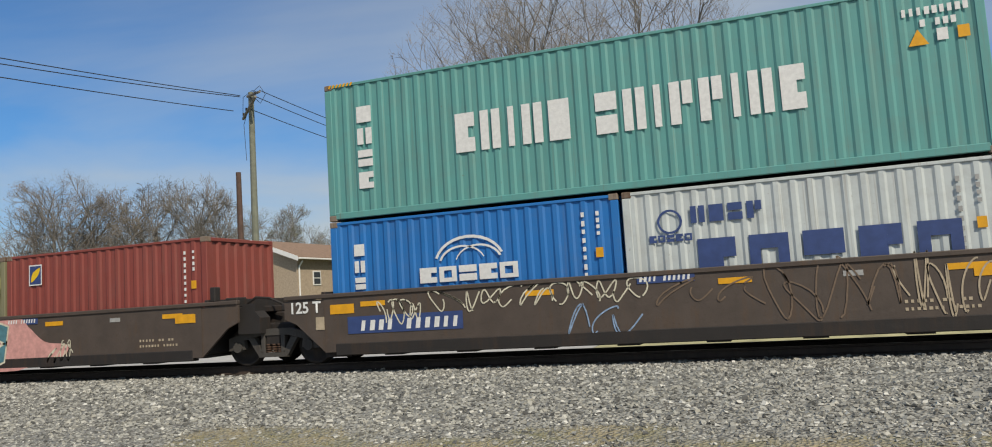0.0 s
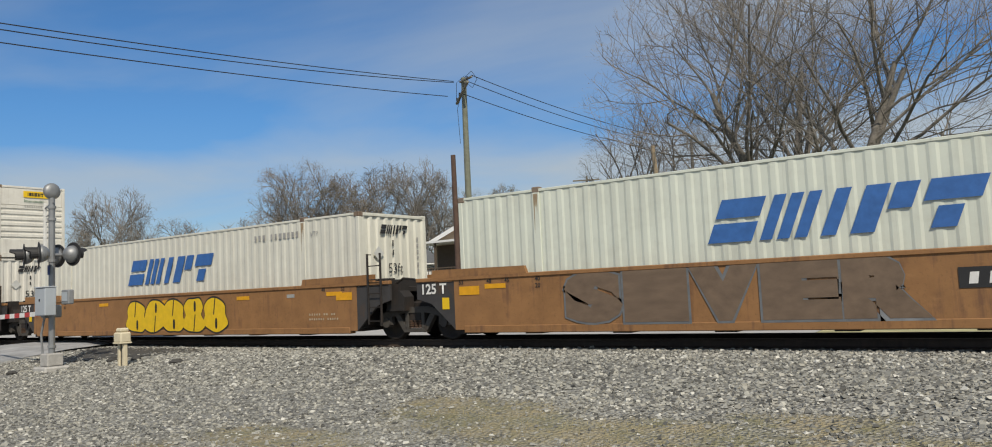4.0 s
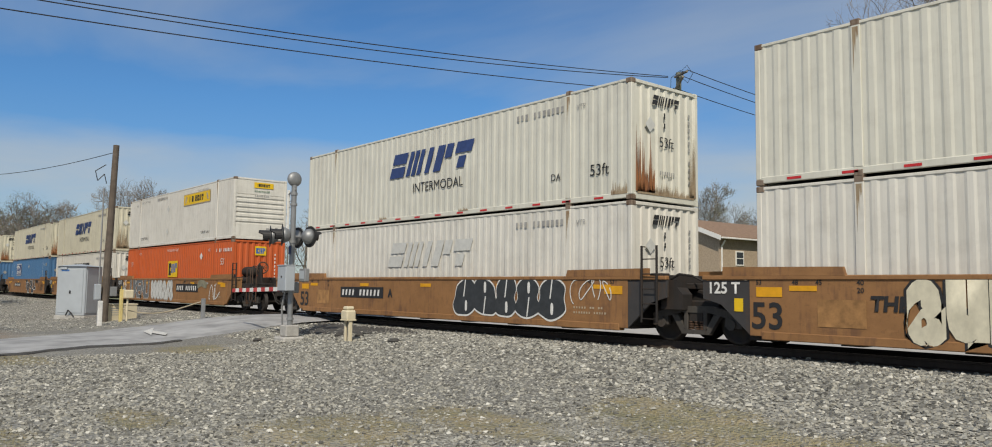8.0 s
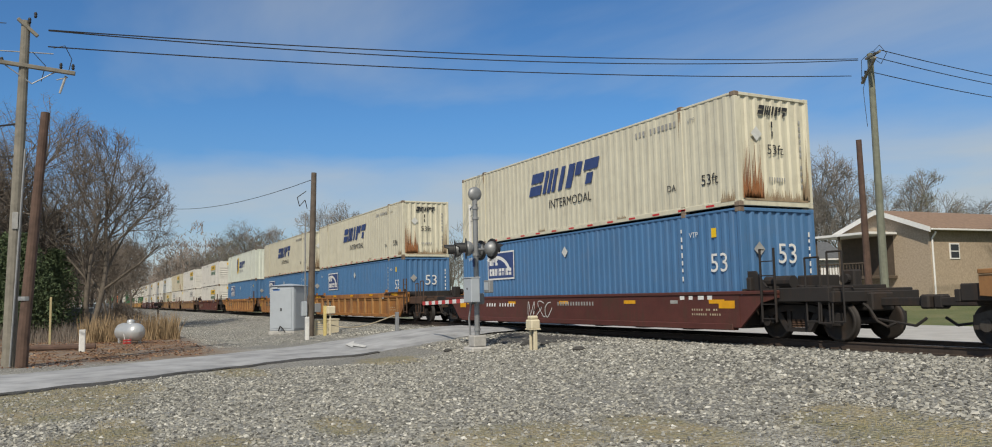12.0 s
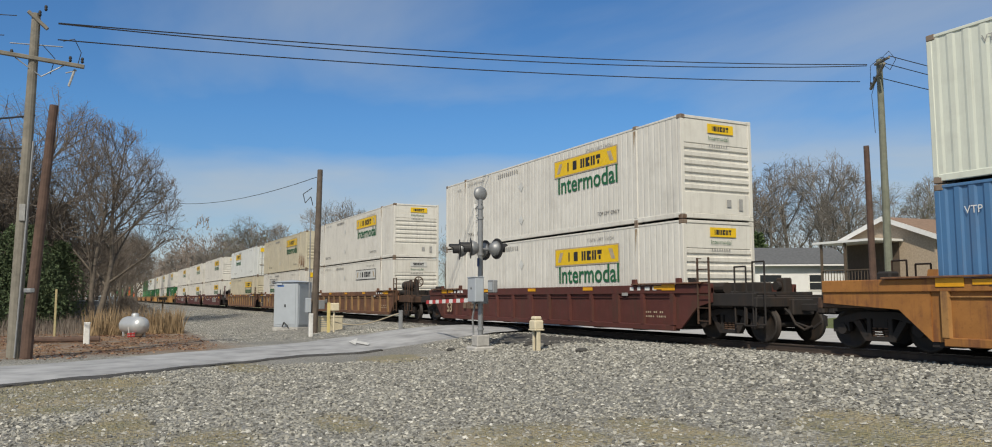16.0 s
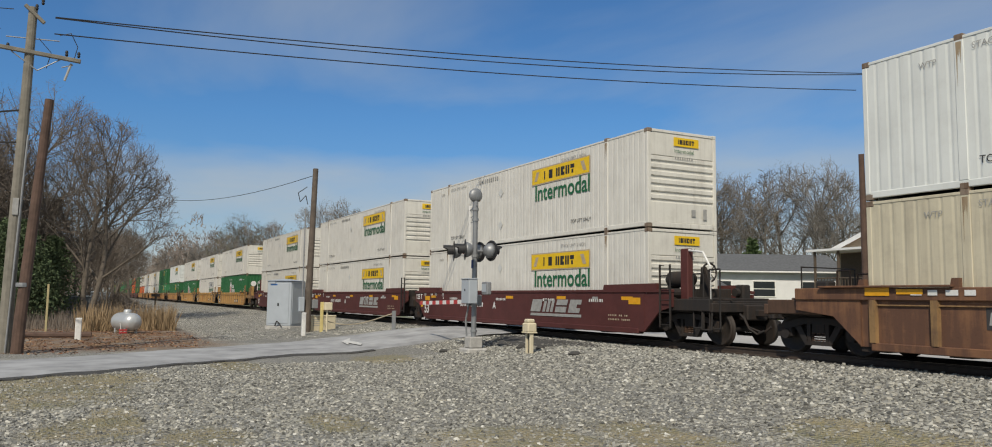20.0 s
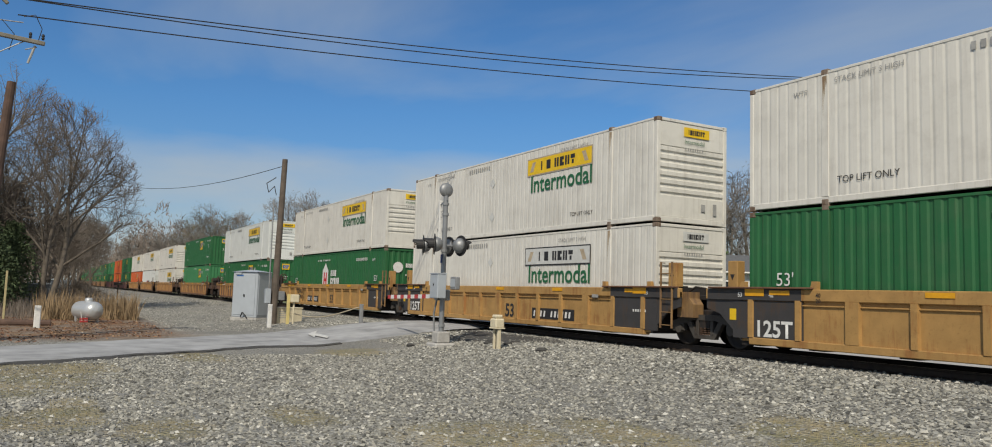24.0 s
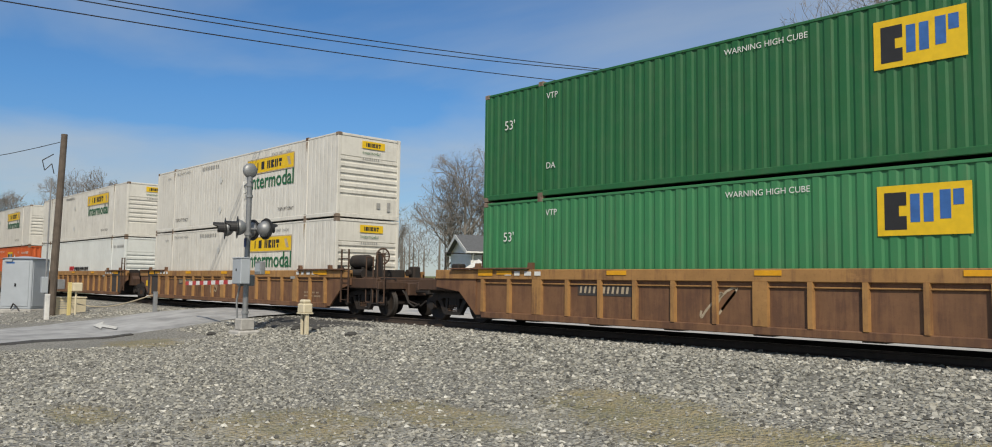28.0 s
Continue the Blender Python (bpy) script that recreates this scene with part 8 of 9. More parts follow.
# five brown units
number_board(N[0], -5.4, 0.60, 2.4, 0.36, None, INK_W, 1)
put_part("blue_patch", panel(2.5, 0.34), INK_B, N[0], at=(-5.6, -1.5105, 0.62))
number_board(N[0], 0.25, 1.24, 1.0, 0.16, INK_B, INK_W, 2)
for k, (ob, spec) in enumerate(((N[0], ((-4.9, .8, .9, .5, 5, CREAMSP), (-3.8, .95, 2.2, .42, 6, CREAMSP), (-1.6, .95, 2.0, .45, 7, CREAMSP), (-1.0, .3, 1.2, .6, 3, FADED), (0.6, .75, 2.0, .5, 4, TANSP), (2.4, .35, 2.0, 1.0, 5, TANSP), (4.4, .5, 1.3, .9, 6, INK_T))),
                                (N[3], ((1.3, .8, 1.2, .6, 4, CREAMSP), (4.2, .75, 1.3, .55, 4, INK_T), (-5.3, .9, 0.7, .3, 3, CREAMSP))),
                                (N[4], ((-4.9, .85, .6, .45, 2, TEALSP), (-2.6, .75, 0.9, .55, 4, CREAMSP), (-1.2, .35, 2.6, .9, 6, GHOST), (1.6, .35, 1.6, .9, 4, GHOST), (3.4, .8, 1.2, .5, 4, INK_T))))):
    for j, (x, z, w, h, n, mat) in enumerate(spec):
        put_part("graffiti_tag", strokes("b", w, h, n, 100 + 10 * k + j), mat, ob, at=(x, -1.513, z))
number_board(N[4], -5.3, 0.55, 2.1, 0.42, None, INK_W, 3)
number_board(N[4], -0.4, 1.22, 1.1, 0.16, INK_B, INK_W, 4)
number_board(N[3], -0.6, 1.22, 1.1, 0.16, INK_B, INK_W, 5)
number_board(N[1], 0.4, 1.22, 1.0, 0.16, INK_B, INK_W, 6)
word(N[3], "E", -0.9, 0.5, 0.3, INK_T)
# unit with the pink and teal piece
piece(N[1], "WARC", -4.35, 0.27, 4.8, 1.02, TEALSP, CREAMSP, lean=0.15, bold=0.11)
put_part("graffiti_background", blob_mesh("pk0", ((-4.4, .22), (-4.2, 1.36), (-2.5, 1.32), (-0.8, 1.38), (0.9, 1.36), (1.1, .22), (-1.5, .2))), PINK, N[1], at=(0, -1.5125, 0))
word(N[1], "HBD", -5.55, 0.58, 0.24, CREAMSP, 0.01, -1.53)
word(N[1], "MDS", -5.55, 0.47 - 0.1, 0.24, CREAMSP, 0.01, -1.53)
word(N[1], "93", -4.3, 0.32, 0.28, CREAMSP, 0.01, -1.53)
word(N[3], "CULDO . UNCLE . REACT BLOCH", -4.15, 1.02, 0.33, INK_GR, 0.004, shear=0.15)
word(N[3], "RTH", -3.1, 0.42, 0.75, INK_GR, 0.0, shear=0.1)
word(N[9], "THE", -5.75, 0.82, 0.36, INK, 0.015, shear=0.1)
put_part("graffiti_background", blob_mesh("pk", ((-5.6, .25), (-5.2, .7), (-4.6, 1.05), (-4.0, 1.15), (-3.6, .7), (-3.8, .25))), PINK, N[1], at=(0, -1.511, 0))
put_part("graffiti_background", blob_mesh("pk2", ((0.5, .25), (0.5, 1.0), (1.0, 1.2), (1.6, .8), (2.3, .7), (2.2, .45), (1.4, .25))), PINK, N[1], at=(0, -1.511, 0))
put_part("graffiti_tag", strokes("c", 0.9, .5, 4, 131), CREAMSP, N[1], at=(1.7, -1.515, 0.25))
# unit with the black piece
put_part("graffiti_background", blob_mesh("mk", ((-5.9, .2), (-5.9, 1.3), (-3, 1.38), (0, 1.36), (3, 1.38), (5.4, 1.3), (6.0, .8), (5.6, .2), (0, .18))), plain("mauve_brown_spray_paint", (0.16, 0.085, 0.085), 0.6, vary=0.3), N[2], at=(0, -1.5105, 0))
wild(N[2], -3.05, 0.27, 7.4, 1.05, (4, 6, 0, 5, 1, 3), 12, 0.46, BLACKSP, CREAMSP, 0.06)
star = memo(("star",), lambda: Geo().add([((0.19 if k % 2 == 0 else 0.08) * math.sin(k * math.pi / 5), 0, (0.19 if k % 2 == 0 else 0.08) * math.cos(k * math.pi / 5)) for k in range(10)], [tuple(range(9, -1, -1))]).mesh("star"))
for x, z, m in ((-0.3, 0.85, CREAMSP), (4.5, 1.0, BLUESP), (5.3, 1.0, BLUESP), (4.6, .5, BLUESP), (-5.7, .55, BLUESP)):
    put_part("painted_star", star, m, N[2], at=(x, -1.527, z))
put_part("graffiti_tag", strokes("d", 1.5, .75, 6, 141, 0.05), CREAMSP, N[2], at=(4.6, -1.516, 0.38))
put_part("graffiti_tag", strokes("d2", 1.4, .6, 4, 143, 0.09), PINK, N[2], at=(4.5, -1.515, 0.4))
put_part("graffiti_background", blob_mesh("jar", ((-4.35, .86), (-4.3, 1.36), (-4.05, 1.42), (-3.82, 1.36), (-3.78, .86))), PINK, N[2], at=(0, -1.517, 0))
put_part("graffiti_background", blob_mesh("cup", ((-4.28, .62), (-4.25, .83), (-3.85, .83), (-3.82, .62), (-4.05, .44))), LIMEY, N[2], at=(0, -1.517, 0))
put_part("graffiti_tag", strokes("d", 1.2, .9, 4, 142, 0.06), PINK, N[2], at=(-4.6, -1.516, 0.3))
put_part("speech_panel", panel(0.78, 0.52), CREAMSP, N[2], at=(-5.52, -1.517, 0.74))
for k, tx in enumerate(("STAY", "IN", "SCHOOL!")):
    word(N[2], tx, -5.46 + (0.18 if k == 1 else 0.05 if k == 0 else 0), 1.08 - k * 0.15, 0.18, INK, 0.004, -1.521)
MAROONP = plain("dark_red_marking", (0.16, 0.035, 0.025), 0.6, vary=0.2)
TANPATCH = plain("ochre_stencil_patch", (0.33, 0.17, 0.065), 0.75, vary=0.35, scale=5)
# orange three-unit cars
piece(N[5], "SIVER", -5.3, 0.38, 6.6, 1.02, TANSP, GREYSP, bold=0.12)
number_board(N[5], 1.67, 0.82, 3.24, 0.32, INK, INK_W, 7)
put_part("graffiti_tag", strokes("e", 1.1, .5, 5, 151), INK_W, N[5], at=(4.95, -1.513, 0.68))
put_part("graffiti_tag", strokes("e2", 0.8, .26, 5, 155, 0.02), INK_W, N[5], at=(6.1, -1.513, 1.0))
put_part("graffiti_tag", strokes("e", 1.0, .6, 4, 152), INK_W, N[5], at=(6.55, -1.513, 0.34))
throwup(N[6], -2.0, 0.25, 5.0, 1.05, 5, 14, SIGN_Y, INK, None)
put_part("graffiti_background", blob_mesh("rb", ((0.75, .3), (0.8, 1.0), (1.5, 1.38), (3.0, 1.3), (4.3, 1.42), (5.6, 1.36), (6.6, .95), (6.9, .5), (6.3, .24), (3.0, .3))), BLUESP, N[7], at=(0, -1.513, 0))
wild(N[7], 0.95, 0.28, 5.6, 1.05, (2, 5, 6, 3, 2, 1, 5, 3), 15, 0.30, GREYSP, INK_W, 0.025)
number_board(N[7], -4.97, 0.82, 3.06, 0.35, INK, INK_W, 8)
word(N[7], "B", -1.55, 0.86, 0.38, INK)
word(N[7], "HiGh", 6.9, 0.42, 0.30, INK_W, 0.012, shear=0.1, name="graffiti_letters")
put_part("graffiti_tag", strokes("f", 0.9, .75, 4, 153), INK_W, N[7], at=(-5.7, -1.513, 0.34))
put_part("graffiti_tag", strokes("f", 1.9, .6, 5, 154, 0.02), INK, N[7], at=(6.2, -1.513, 0.86))
piece(N[8], "BLOTER", -3.85, 0.24, 4.4, 1.08, CREAMSP, INK, bold=0.10)
word(N[8], "B", 1.84, 0.8, 0.38, INK)
word(N[8], "SOME", 0.85, 0.56, 0.24, CREAMSP, 0.004, shear=0.1, name="graffiti_letters")
word(N[8], "THING NEW", 0.8, 0.32, 0.24, CREAMSP, 0.004, shear=0.1, name="graffiti_letters")
number_board(N[8], 2.46, 0.80, 3.29, 0.33, INK, INK_W, 9)
put_part("graffiti_tag", strokes("g", 1.3, .85, 5, 161, 0.04), CREAMSP, N[8], at=(6.8, -1.513, 0.5))
put_part("graffiti_tag", strokes("g", 1.8, .3, 7, 162), MAROONP, N[8], at=(3.75, -1.5135, 1.13))
put_part("graffiti_tag", strokes("g2", 1.5, .5, 4, 165, 0.05), MAROONP, N[8], at=(5.75, -1.513, 0.75))
put_part("logo_patch", panel(2.6, 0.66), plain("ochre_patch", (0.46, 0.25, 0.06), 0.7), N[9], at=(-1.3, -1.511, 0.68))
put_part("emblem", blocks((4, 4, 5), 1.85, 0.58, 0.12), MAROONP, N[9], at=(-0.98, -1.514, 0.72))
put_part("graffiti_tag", strokes("h", 2.2, .4, 7, 163), MAROONP, N[9], at=(2.3, -1.513, 1.0))
piece(N[9], "aub", -5.15, 0.26, 1.9, 1.12, CREAMSP, INK, bold=0.11)
word(N[9], "CREW", -3.3, 1.12, 0.22, INK, 0.004, name="graffiti_letters")
word(N[9], "C", -3.05, 0.84, 0.3, INK, 0.006, name="graffiti_letters")
throwup(N[10], 1.7, 0.34, 4.4, 1.1, 5, 18, BLACKSP, INK_W, None)
number_board(N[10], -5.0, 0.76, 2.8, 0.36, INK, INK_W, 10)
word(N[10], "A", -1.9, 0.82, 0.34, INK)
put_part("graffiti_tag", strokes("i", 1.4, .6, 4, 164), INK_W, N[10], at=(6.3, -1.513, 0.85))
wild(N[11], -6.5, 0.36, 3.4, 0.98, (6, 3, 1, 0, 6), 19, 0.24, GREYSP, INK_W, 0.028)
throwup(N[11], -2.66, 0.29, 3.6, 1.08, 7, 20, GHOST, INK_GR, None)
number_board(N[11], 1.41, 0.76, 3.15, 0.40, INK, INK_W, 11)
put_part("graffiti_tag", strokes("j", 0.6, .85, 2, 165, 0.05), INK_W, N[11], at=(-8.0, -1.513, 0.5))
put_part("graffiti_tag", strokes("j", 1.9, .26, 6, 166), TANSP, N[11], at=(2.42, -1.513, 1.14))
put_part("faded_spray", blob_mesh("sm", ((4.5, .95), (4.6, 1.3), (5.2, 1.36), (5.7, 1.2), (5.6, .95), (5.0, 1.05))), plain("faded_teal_spray_paint", (0.22, 0.21, 0.15), 0.7, vary=0.3, scale=4.0), N[11], at=(0, -1.5125, 0))
put_part("graffiti_tag", strokes("j2", 1.8, .9, 2, 167, 0.05), INK_W, N[11], at=(6.0, -1.513, 0.4))
GOLDSP = plain("mustard_spray_paint", (0.42, 0.26, 0.045), 0.6, vary=0.2, scale=2.0)
piece(N[12], "SLAYERS", -6.3, 0.26, 5.0, 1.1, BLACKSP, INK_W, steps=((0.28, 0.76), (0.0, 0.92), (0.24, 0.68), (0.0, 0.98), (0.28, 0.74), (-0.02, 0.9), (0.42, 0.58)), bold=0.09)
put_part("logo_patch", blob_mesh("gp", ((-1.5, .26), (-1.5, 1.38), (0.0, 1.39), (3.0, 1.38), (6.6, 1.38), (7.7, 1.36), (7.75, .3), (5.0, .26), (2.0, .26)), 3), GOLDSP, N[12], at=(0, -1.5115, 0))
put_part("emblem", blocks((4, 4, 5), 2.1, 0.62, 0.12), plain("faded_red_marking", (0.34, 0.12, 0.035), 0.7), N[12], at=(-1.35, -1.514, 0.68))
word(N[12], "XY", 1.2, 1.02, 0.44, TANSP, 0.025, name="graffiti_letters")
piece(N[12], "FUS", 1.26, 0.36, 0.9, 0.42, GREYSP, CREAMSP, bold=0.05)
piece(N[12], "TRS", 2.55, 0.3, 2.6, 1.02, WELL["amber"], INK, bold=0.06)
piece(N[12], "13", 5.2, 0.32, 1.0, 0.95, GOLDSP, INK, bold=0.05)
put_part("graffiti_tag", strokes("k", 0.8, .5, 5, 168, 0.02), INK, N[12], at=(1.85, -1.5145, 0.58))
word(N[12], "SMOKE", 6.25, 1.02, 0.27, INK, 0.006, name="graffiti_letters")
word(N[12], "DAWG", 6.35, 0.72, 0.27, INK, 0.006, name="graffiti_letters")
piece(N[13], "TROLL", 0.2, 0.26, 4.3, 1.1, BLACKSP, INK_W, steps=((0.3, 0.74), (0.0, 0.8), (0.36, 0.66), (0.0, 0.98), (0.3, 0.74)), bold=0.08)
put_part("graffiti_arrow", memo(("arrow",), lambda: Geo().add([(0, 0, .13), (.6, 0, .13), (.6, 0, 0), (1.1, 0, .25), (.6, 0, .5), (.6, 0, .36), (0, 0, .36)], [(0, 1, 5, 6), (2, 3, 4)]).mesh("arrow")), INK, N[13], at=(4.4, -1.514, 0.98))
number_board(N[13], -5.1, 0.76, 2.8, 0.34, INK, INK_W, 12)
put_part("graffiti_tag", strokes("l", 2.0, .8, 6, 170), INK, N[13], at=(5.5, -1.513, 0.4))
for k in range(5, 14):
    for tx, xx in (("53", -7.98), ("48", -7.22), ("45", -6.75), ("40", -5.98), ("20", -5.98), ("53", 7.6), ("48", 6.9)):
        word(N[k], tx, xx, 1.27 if tx != "20" else 1.13, 0.13, INK, 0.002, -1.5095)
for k in range(25, 28):
    for tx, xx in (("53", -8.2), ("48", -7.3), ("53", 7.9)):
        word(N[k], tx, xx, 1.27, 0.14, INK_W if k < 27 else INK, 0.002, -1.5395)
    word(N[k], "40", -6.06, 1.29, 0.12, INK, 0.002, -1.5395)
    word(N[k], "20", -6.06, 1.17, 0.12, INK, 0.002, -1.5395)
for k in (8, 9, 10, 11, 12, 13, 7):
    put_part("tan_patch", panel(0.9, 0.5), TANPATCH, N[k], at=(-8.12 + 1.4, -1.5088, 0.5))
    word(N[k], "53", -8.1, 0.42, 0.72, INK, 0.012, -1.510)
# maroon and ribbed cars
number_board(N[14], -5.6, 0.72, 2.6, 0.22, None, INK_W, 13)
put_part("graffiti_tag", strokes("m", 1.6, .6, 4, 171), INK_W, N[14], at=(-2.2, -1.513, 0.3))
put_part("number_bars", bars(14, 2.2, 0.12, 14), INK_GR, N[14], at=(-0.2, -1.513, 0.8))
for k in (15, 16, 17):
    number_board(N[k], -6.2, 0.75, 1.7, 0.32, INK, INK_T, 15 + k, -1.468)
for k in (19, 20, 21):
    if k < 21:
        word(N[k], "125T", -7.92, 0.42, 0.40, INK_T, 0.01, -1.541)
    if k != 20:
        number_board(N[k], -5.6, 0.7, 1.2, 0.4, GUSSET, INK_GR, 20 + k, -1.468)
put_part("graffiti_tag", strokes("n", 0.9, .4, 6, 172), INK_W, N[20], at=(-4.9, -1.47, 0.68))
word(N[18], "53", -7.39, 0.5, 0.56, INK_T, 0.014, -1.541)
put_part("emblem", blocks((7, 1, 0, 6), 1.4, 0.28, 0.2), TANSP, N[18], "faded block emblem", at=(-5.69, -1.541, 0.66))
for k in (22, 23, 24):
    word(N[k], "53", -8.04, 0.48, 0.56, INK_W, 0.016)
    for tx, xx in (("53", -8.0), ("48", -7.25), ("45", -6.78), ("40", -5.98), ("20", -5.98)):
        word(N[k], tx, xx, 1.25 if tx != "20" else 1.11, 0.14, INK_W, 0.002)
        if tx != "20":
            put_part("stencil_line", panel(0.03, 0.16), INK_W, N[k], at=(xx - 0.06, -1.514, 1.23))
    number_board(N[k], -4.2, 0.76, 2.4, 0.3, None, INK_W, 30 + k)
    word(N[k], "A", -1.15, 0.78, 0.34, INK_W, 0.01)
    put_part("emblem", blocks((7, 1, 0, 6), 3.1, 0.42, 0.2, 0.4), INK_GR, N[k], "pale slanted block emblem", at=(1.75, -1.513, 0.72))
    put_part("emblem_swoosh", panel(3.2, 0.09, 0.4), INK_GR, N[k], at=(1.75, -1.5135, 0.58))
    for j, xx in enumerate((-5.2, -0.9, 2.6, 5.4)):
        put_part("number_bars", bars(7, 0.8, 0.09, 60 + j), INK_W, N[k], at=(xx, -1.513, 1.08))
for k in (25, 26, 27):
    word(N[k], "53", 0.45, 0.42, 0.62, INK, 0.012, -1.47)
    number_board(N[k], -4.1 if k == 27 else 2.2, 0.42, 2.4, 0.34, INK, INK_W, 40 + k, -1.47)
    if k < 27:
        word(N[k], "125T", -7.72, 0.40, 0.5, INK_W, 0.012, -1.515)
    put_part("number_bars", bars(6, 0.6, 0.07, 61), INK_W, N[k], at=(7.4, -1.515, 0.8))
put_part("graffiti_tag", strokes("o", 1.4, .3, 7, 173, 0.04), INK, N[27], at=(-5.9, -1.55, 0.85))
put_part("graffiti_tag", strokes("o", 1.3, .3, 7, 175, 0.04), INK, N[27], at=(-5.7, -1.55, 0.5))
for k in (28, 29, 30):
    number_board(N[k], -4.6, 0.85, 1.6, 0.28, GUSSET, INK_T, 50 + k, -1.468)
    put_part("graffiti_tag", strokes("p", 0.7, .6, 2, 174 + k, 0.05), INK_T, N[k], at=(-1.3, -1.468, 0.5))

# ---------------- trees ----------------
BARK = plain("grey_brown_bark", (0.20, 0.183, 0.163), 0.95, vary=0.3, scale=5.0, bumps=0.4)
TWIG = plain("fine_brown_twigs", (0.205, 0.188, 0.17), 0.95, vary=0.25, scale=2.0)
# darker bark and twigs, used for the wood beside the lane
BARK_D = plain("dark_brown_bark", (0.135, 0.115, 0.095), 0.95, vary=0.3, scale=5.0, bumps=0.4)
TWIG_D = plain("dark_brown_twigs", (0.15, 0.126, 0.106), 0.95, vary=0.25, scale=2.0)
BUD_B = plain("brown_spring_buds", (0.17, 0.115, 0.07), 0.9, vary=0.35, scale=1.5)
BUD_G = plain("pale_green_spring_buds", (0.15, 0.17, 0.065), 0.9, vary=0.3, scale=1.5)
NEEDLE = plain("dark_evergreen_needles", (0.066, 0.098, 0.046), 0.95, vary=0.45, scale=1.2)
CEDAR = plain("mid_green_cedar_sprays", (0.10, 0.15, 0.062), 0.95, vary=0.45, scale=1.2)
STRAW = plain("dry_tall_grass", (0.29, 0.205, 0.12), 0.95, vary=0.35, scale=2.0)


def tube(g, p, q, r0, r1, n):
    d = q - p
    u = d.orthogonal().normalized()
    w = d.normalized().cross(u)
    i = len(g.v)
    for c, r in ((p, r0), (q, r1)):
        for k in range(n):
            a = 2 * math.pi * k / n
            g.v.append(tuple(c + (u * math.cos(a) + w * math.sin(a)) * r))
    for k in range(n if n > 2 else 1):
        g.f.append((i + k, i + (k + 1) % n, i + n + (k + 1) % n, i + n + k))


def bare_tree(seed, height, stems=1, fan=0.25, levels=5, buds=0, kids=(5, 5, 4, 4, 3), clear=0.25, wide=0.34, wig=1.0):
    """Trunk and limbs in one mesh, twigs in another, buds in a third."""
    r = random.Random(seed)
    wood, twig, bud = Geo(), Geo(), Geo()
    tips = []

    def outside(p):
        return (p.x * p.x + p.y * p.y) / (wide * height) ** 2 + ((p.z - 0.54 * height) / (0.47 * height)) ** 2 > 1

    def grow(p, d, length, rad, lev):
        while 0 < lev < levels and length > 0.5 and outside(p + d * length):
            length *= 0.82
        rad = max(rad, (0, 0, 0.03, 0.019, 0.011, 0.0078)[lev])
        segs = 6 if lev < 1 else 5 if lev < 2 else 3 if lev < 4 else 2
        g = wood if lev < 3 else twig
        n = (8, 6, 5, 3, 2, 2)[lev]
        pts = [p]
        for k in range(segs):
            d = (d + Vector((r.gauss(0, 1), r.gauss(0, 1), r.gauss(0, 1) + (0.25 if lev else 0.3))) * (0.055 + 0.020 * lev) * wig).normalized()
            q = pts[-1] + d * (length / segs)
            t0, t1 = 1 - 0.55 * k / segs, 1 - 0.55 * (k + 1) / segs
            tube(g, pts[-1], q, rad * t0, rad * t1, n)
            pts.append(q)
        if lev >= levels:
            tips.append(pts[-1])
            return
        m = kids[lev]
        for k in range(m):
            t = clear + (1 - clear) * (k + r.random()) / m if lev == 0 and stems == 1 else 0.25 + 0.75 * (k + r.random()) / m
            i = min(segs - 1, int(t * segs))
            b = pts[i].lerp(pts[i + 1], t * segs - i)
            side = d.orthogonal().normalized()
            side.rotate(Matrix.Rotation(r.uniform(0, 2 * math.pi), 3, d))
            ang = r.uniform(0.45, 0.95) if lev else r.uniform(0.5, 1.0)
            nd = (d * math.cos(ang) + side * math.sin(ang)).normalized()
            nd.z = nd.z + 0.08
            grow(b, nd.normalized(), length * r.uniform(0.48, 0.72), rad * (1 - 0.5 * t) * r.uniform(0.42, 0.6), lev + 1)
    for s in range(stems):
        a = 2 * math.pi * (s + r.random() * 0.5) / stems
        f = fan * (1 if stems == 1 else r.uniform(0.5, 1.2))
        d = Vector((math.cos(a) * f, math.sin(a) * f, 1)).normalized()
        grow(Vector((0.15 * math.cos(a) * (stems > 1), 0.15 * math.sin(a) * (stems > 1), -0.3)), d, height * (0.62 if stems > 1 else 0.66) * r.uniform(0.85, 1.1), height * (0.018 if stems == 1 else 0.0155), 0)
    for t in tips[::max(1, len(tips) // max(1, buds))] if buds else ():
        for _ in range(3):
            c = t + Vector((r.gauss(0, 0.12), r.gauss(0, 0.12), r.gauss(0, 0.12)))
            s = r.uniform(0.018, 0.04)
            a, b = Vector((r.gauss(0, 1), r.gauss(0, 1), r.gauss(0, 1))).normalized() * s, Vector((r.gauss(0, 1), r.gauss(0, 1), r.gauss(0, 1))).normalized() * s
            bud.add([c - a, c + b, c + a, c - b], [(0, 1, 2, 3)])
    return wood, twig, bud


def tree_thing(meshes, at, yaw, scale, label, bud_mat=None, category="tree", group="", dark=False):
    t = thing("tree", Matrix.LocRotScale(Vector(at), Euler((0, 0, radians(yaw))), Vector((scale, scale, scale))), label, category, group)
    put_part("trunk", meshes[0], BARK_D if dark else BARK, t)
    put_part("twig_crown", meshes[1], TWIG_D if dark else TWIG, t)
    if bud_mat is not None:
        put_part("bud_crown", meshes[2], bud_mat, t)
    return t


def tree_meshes(*a, **k):
    w, t, b = bare_tree(*a, **k)
    return w.mesh("trunk", True), t.mesh("twigs"), b.mesh("buds")


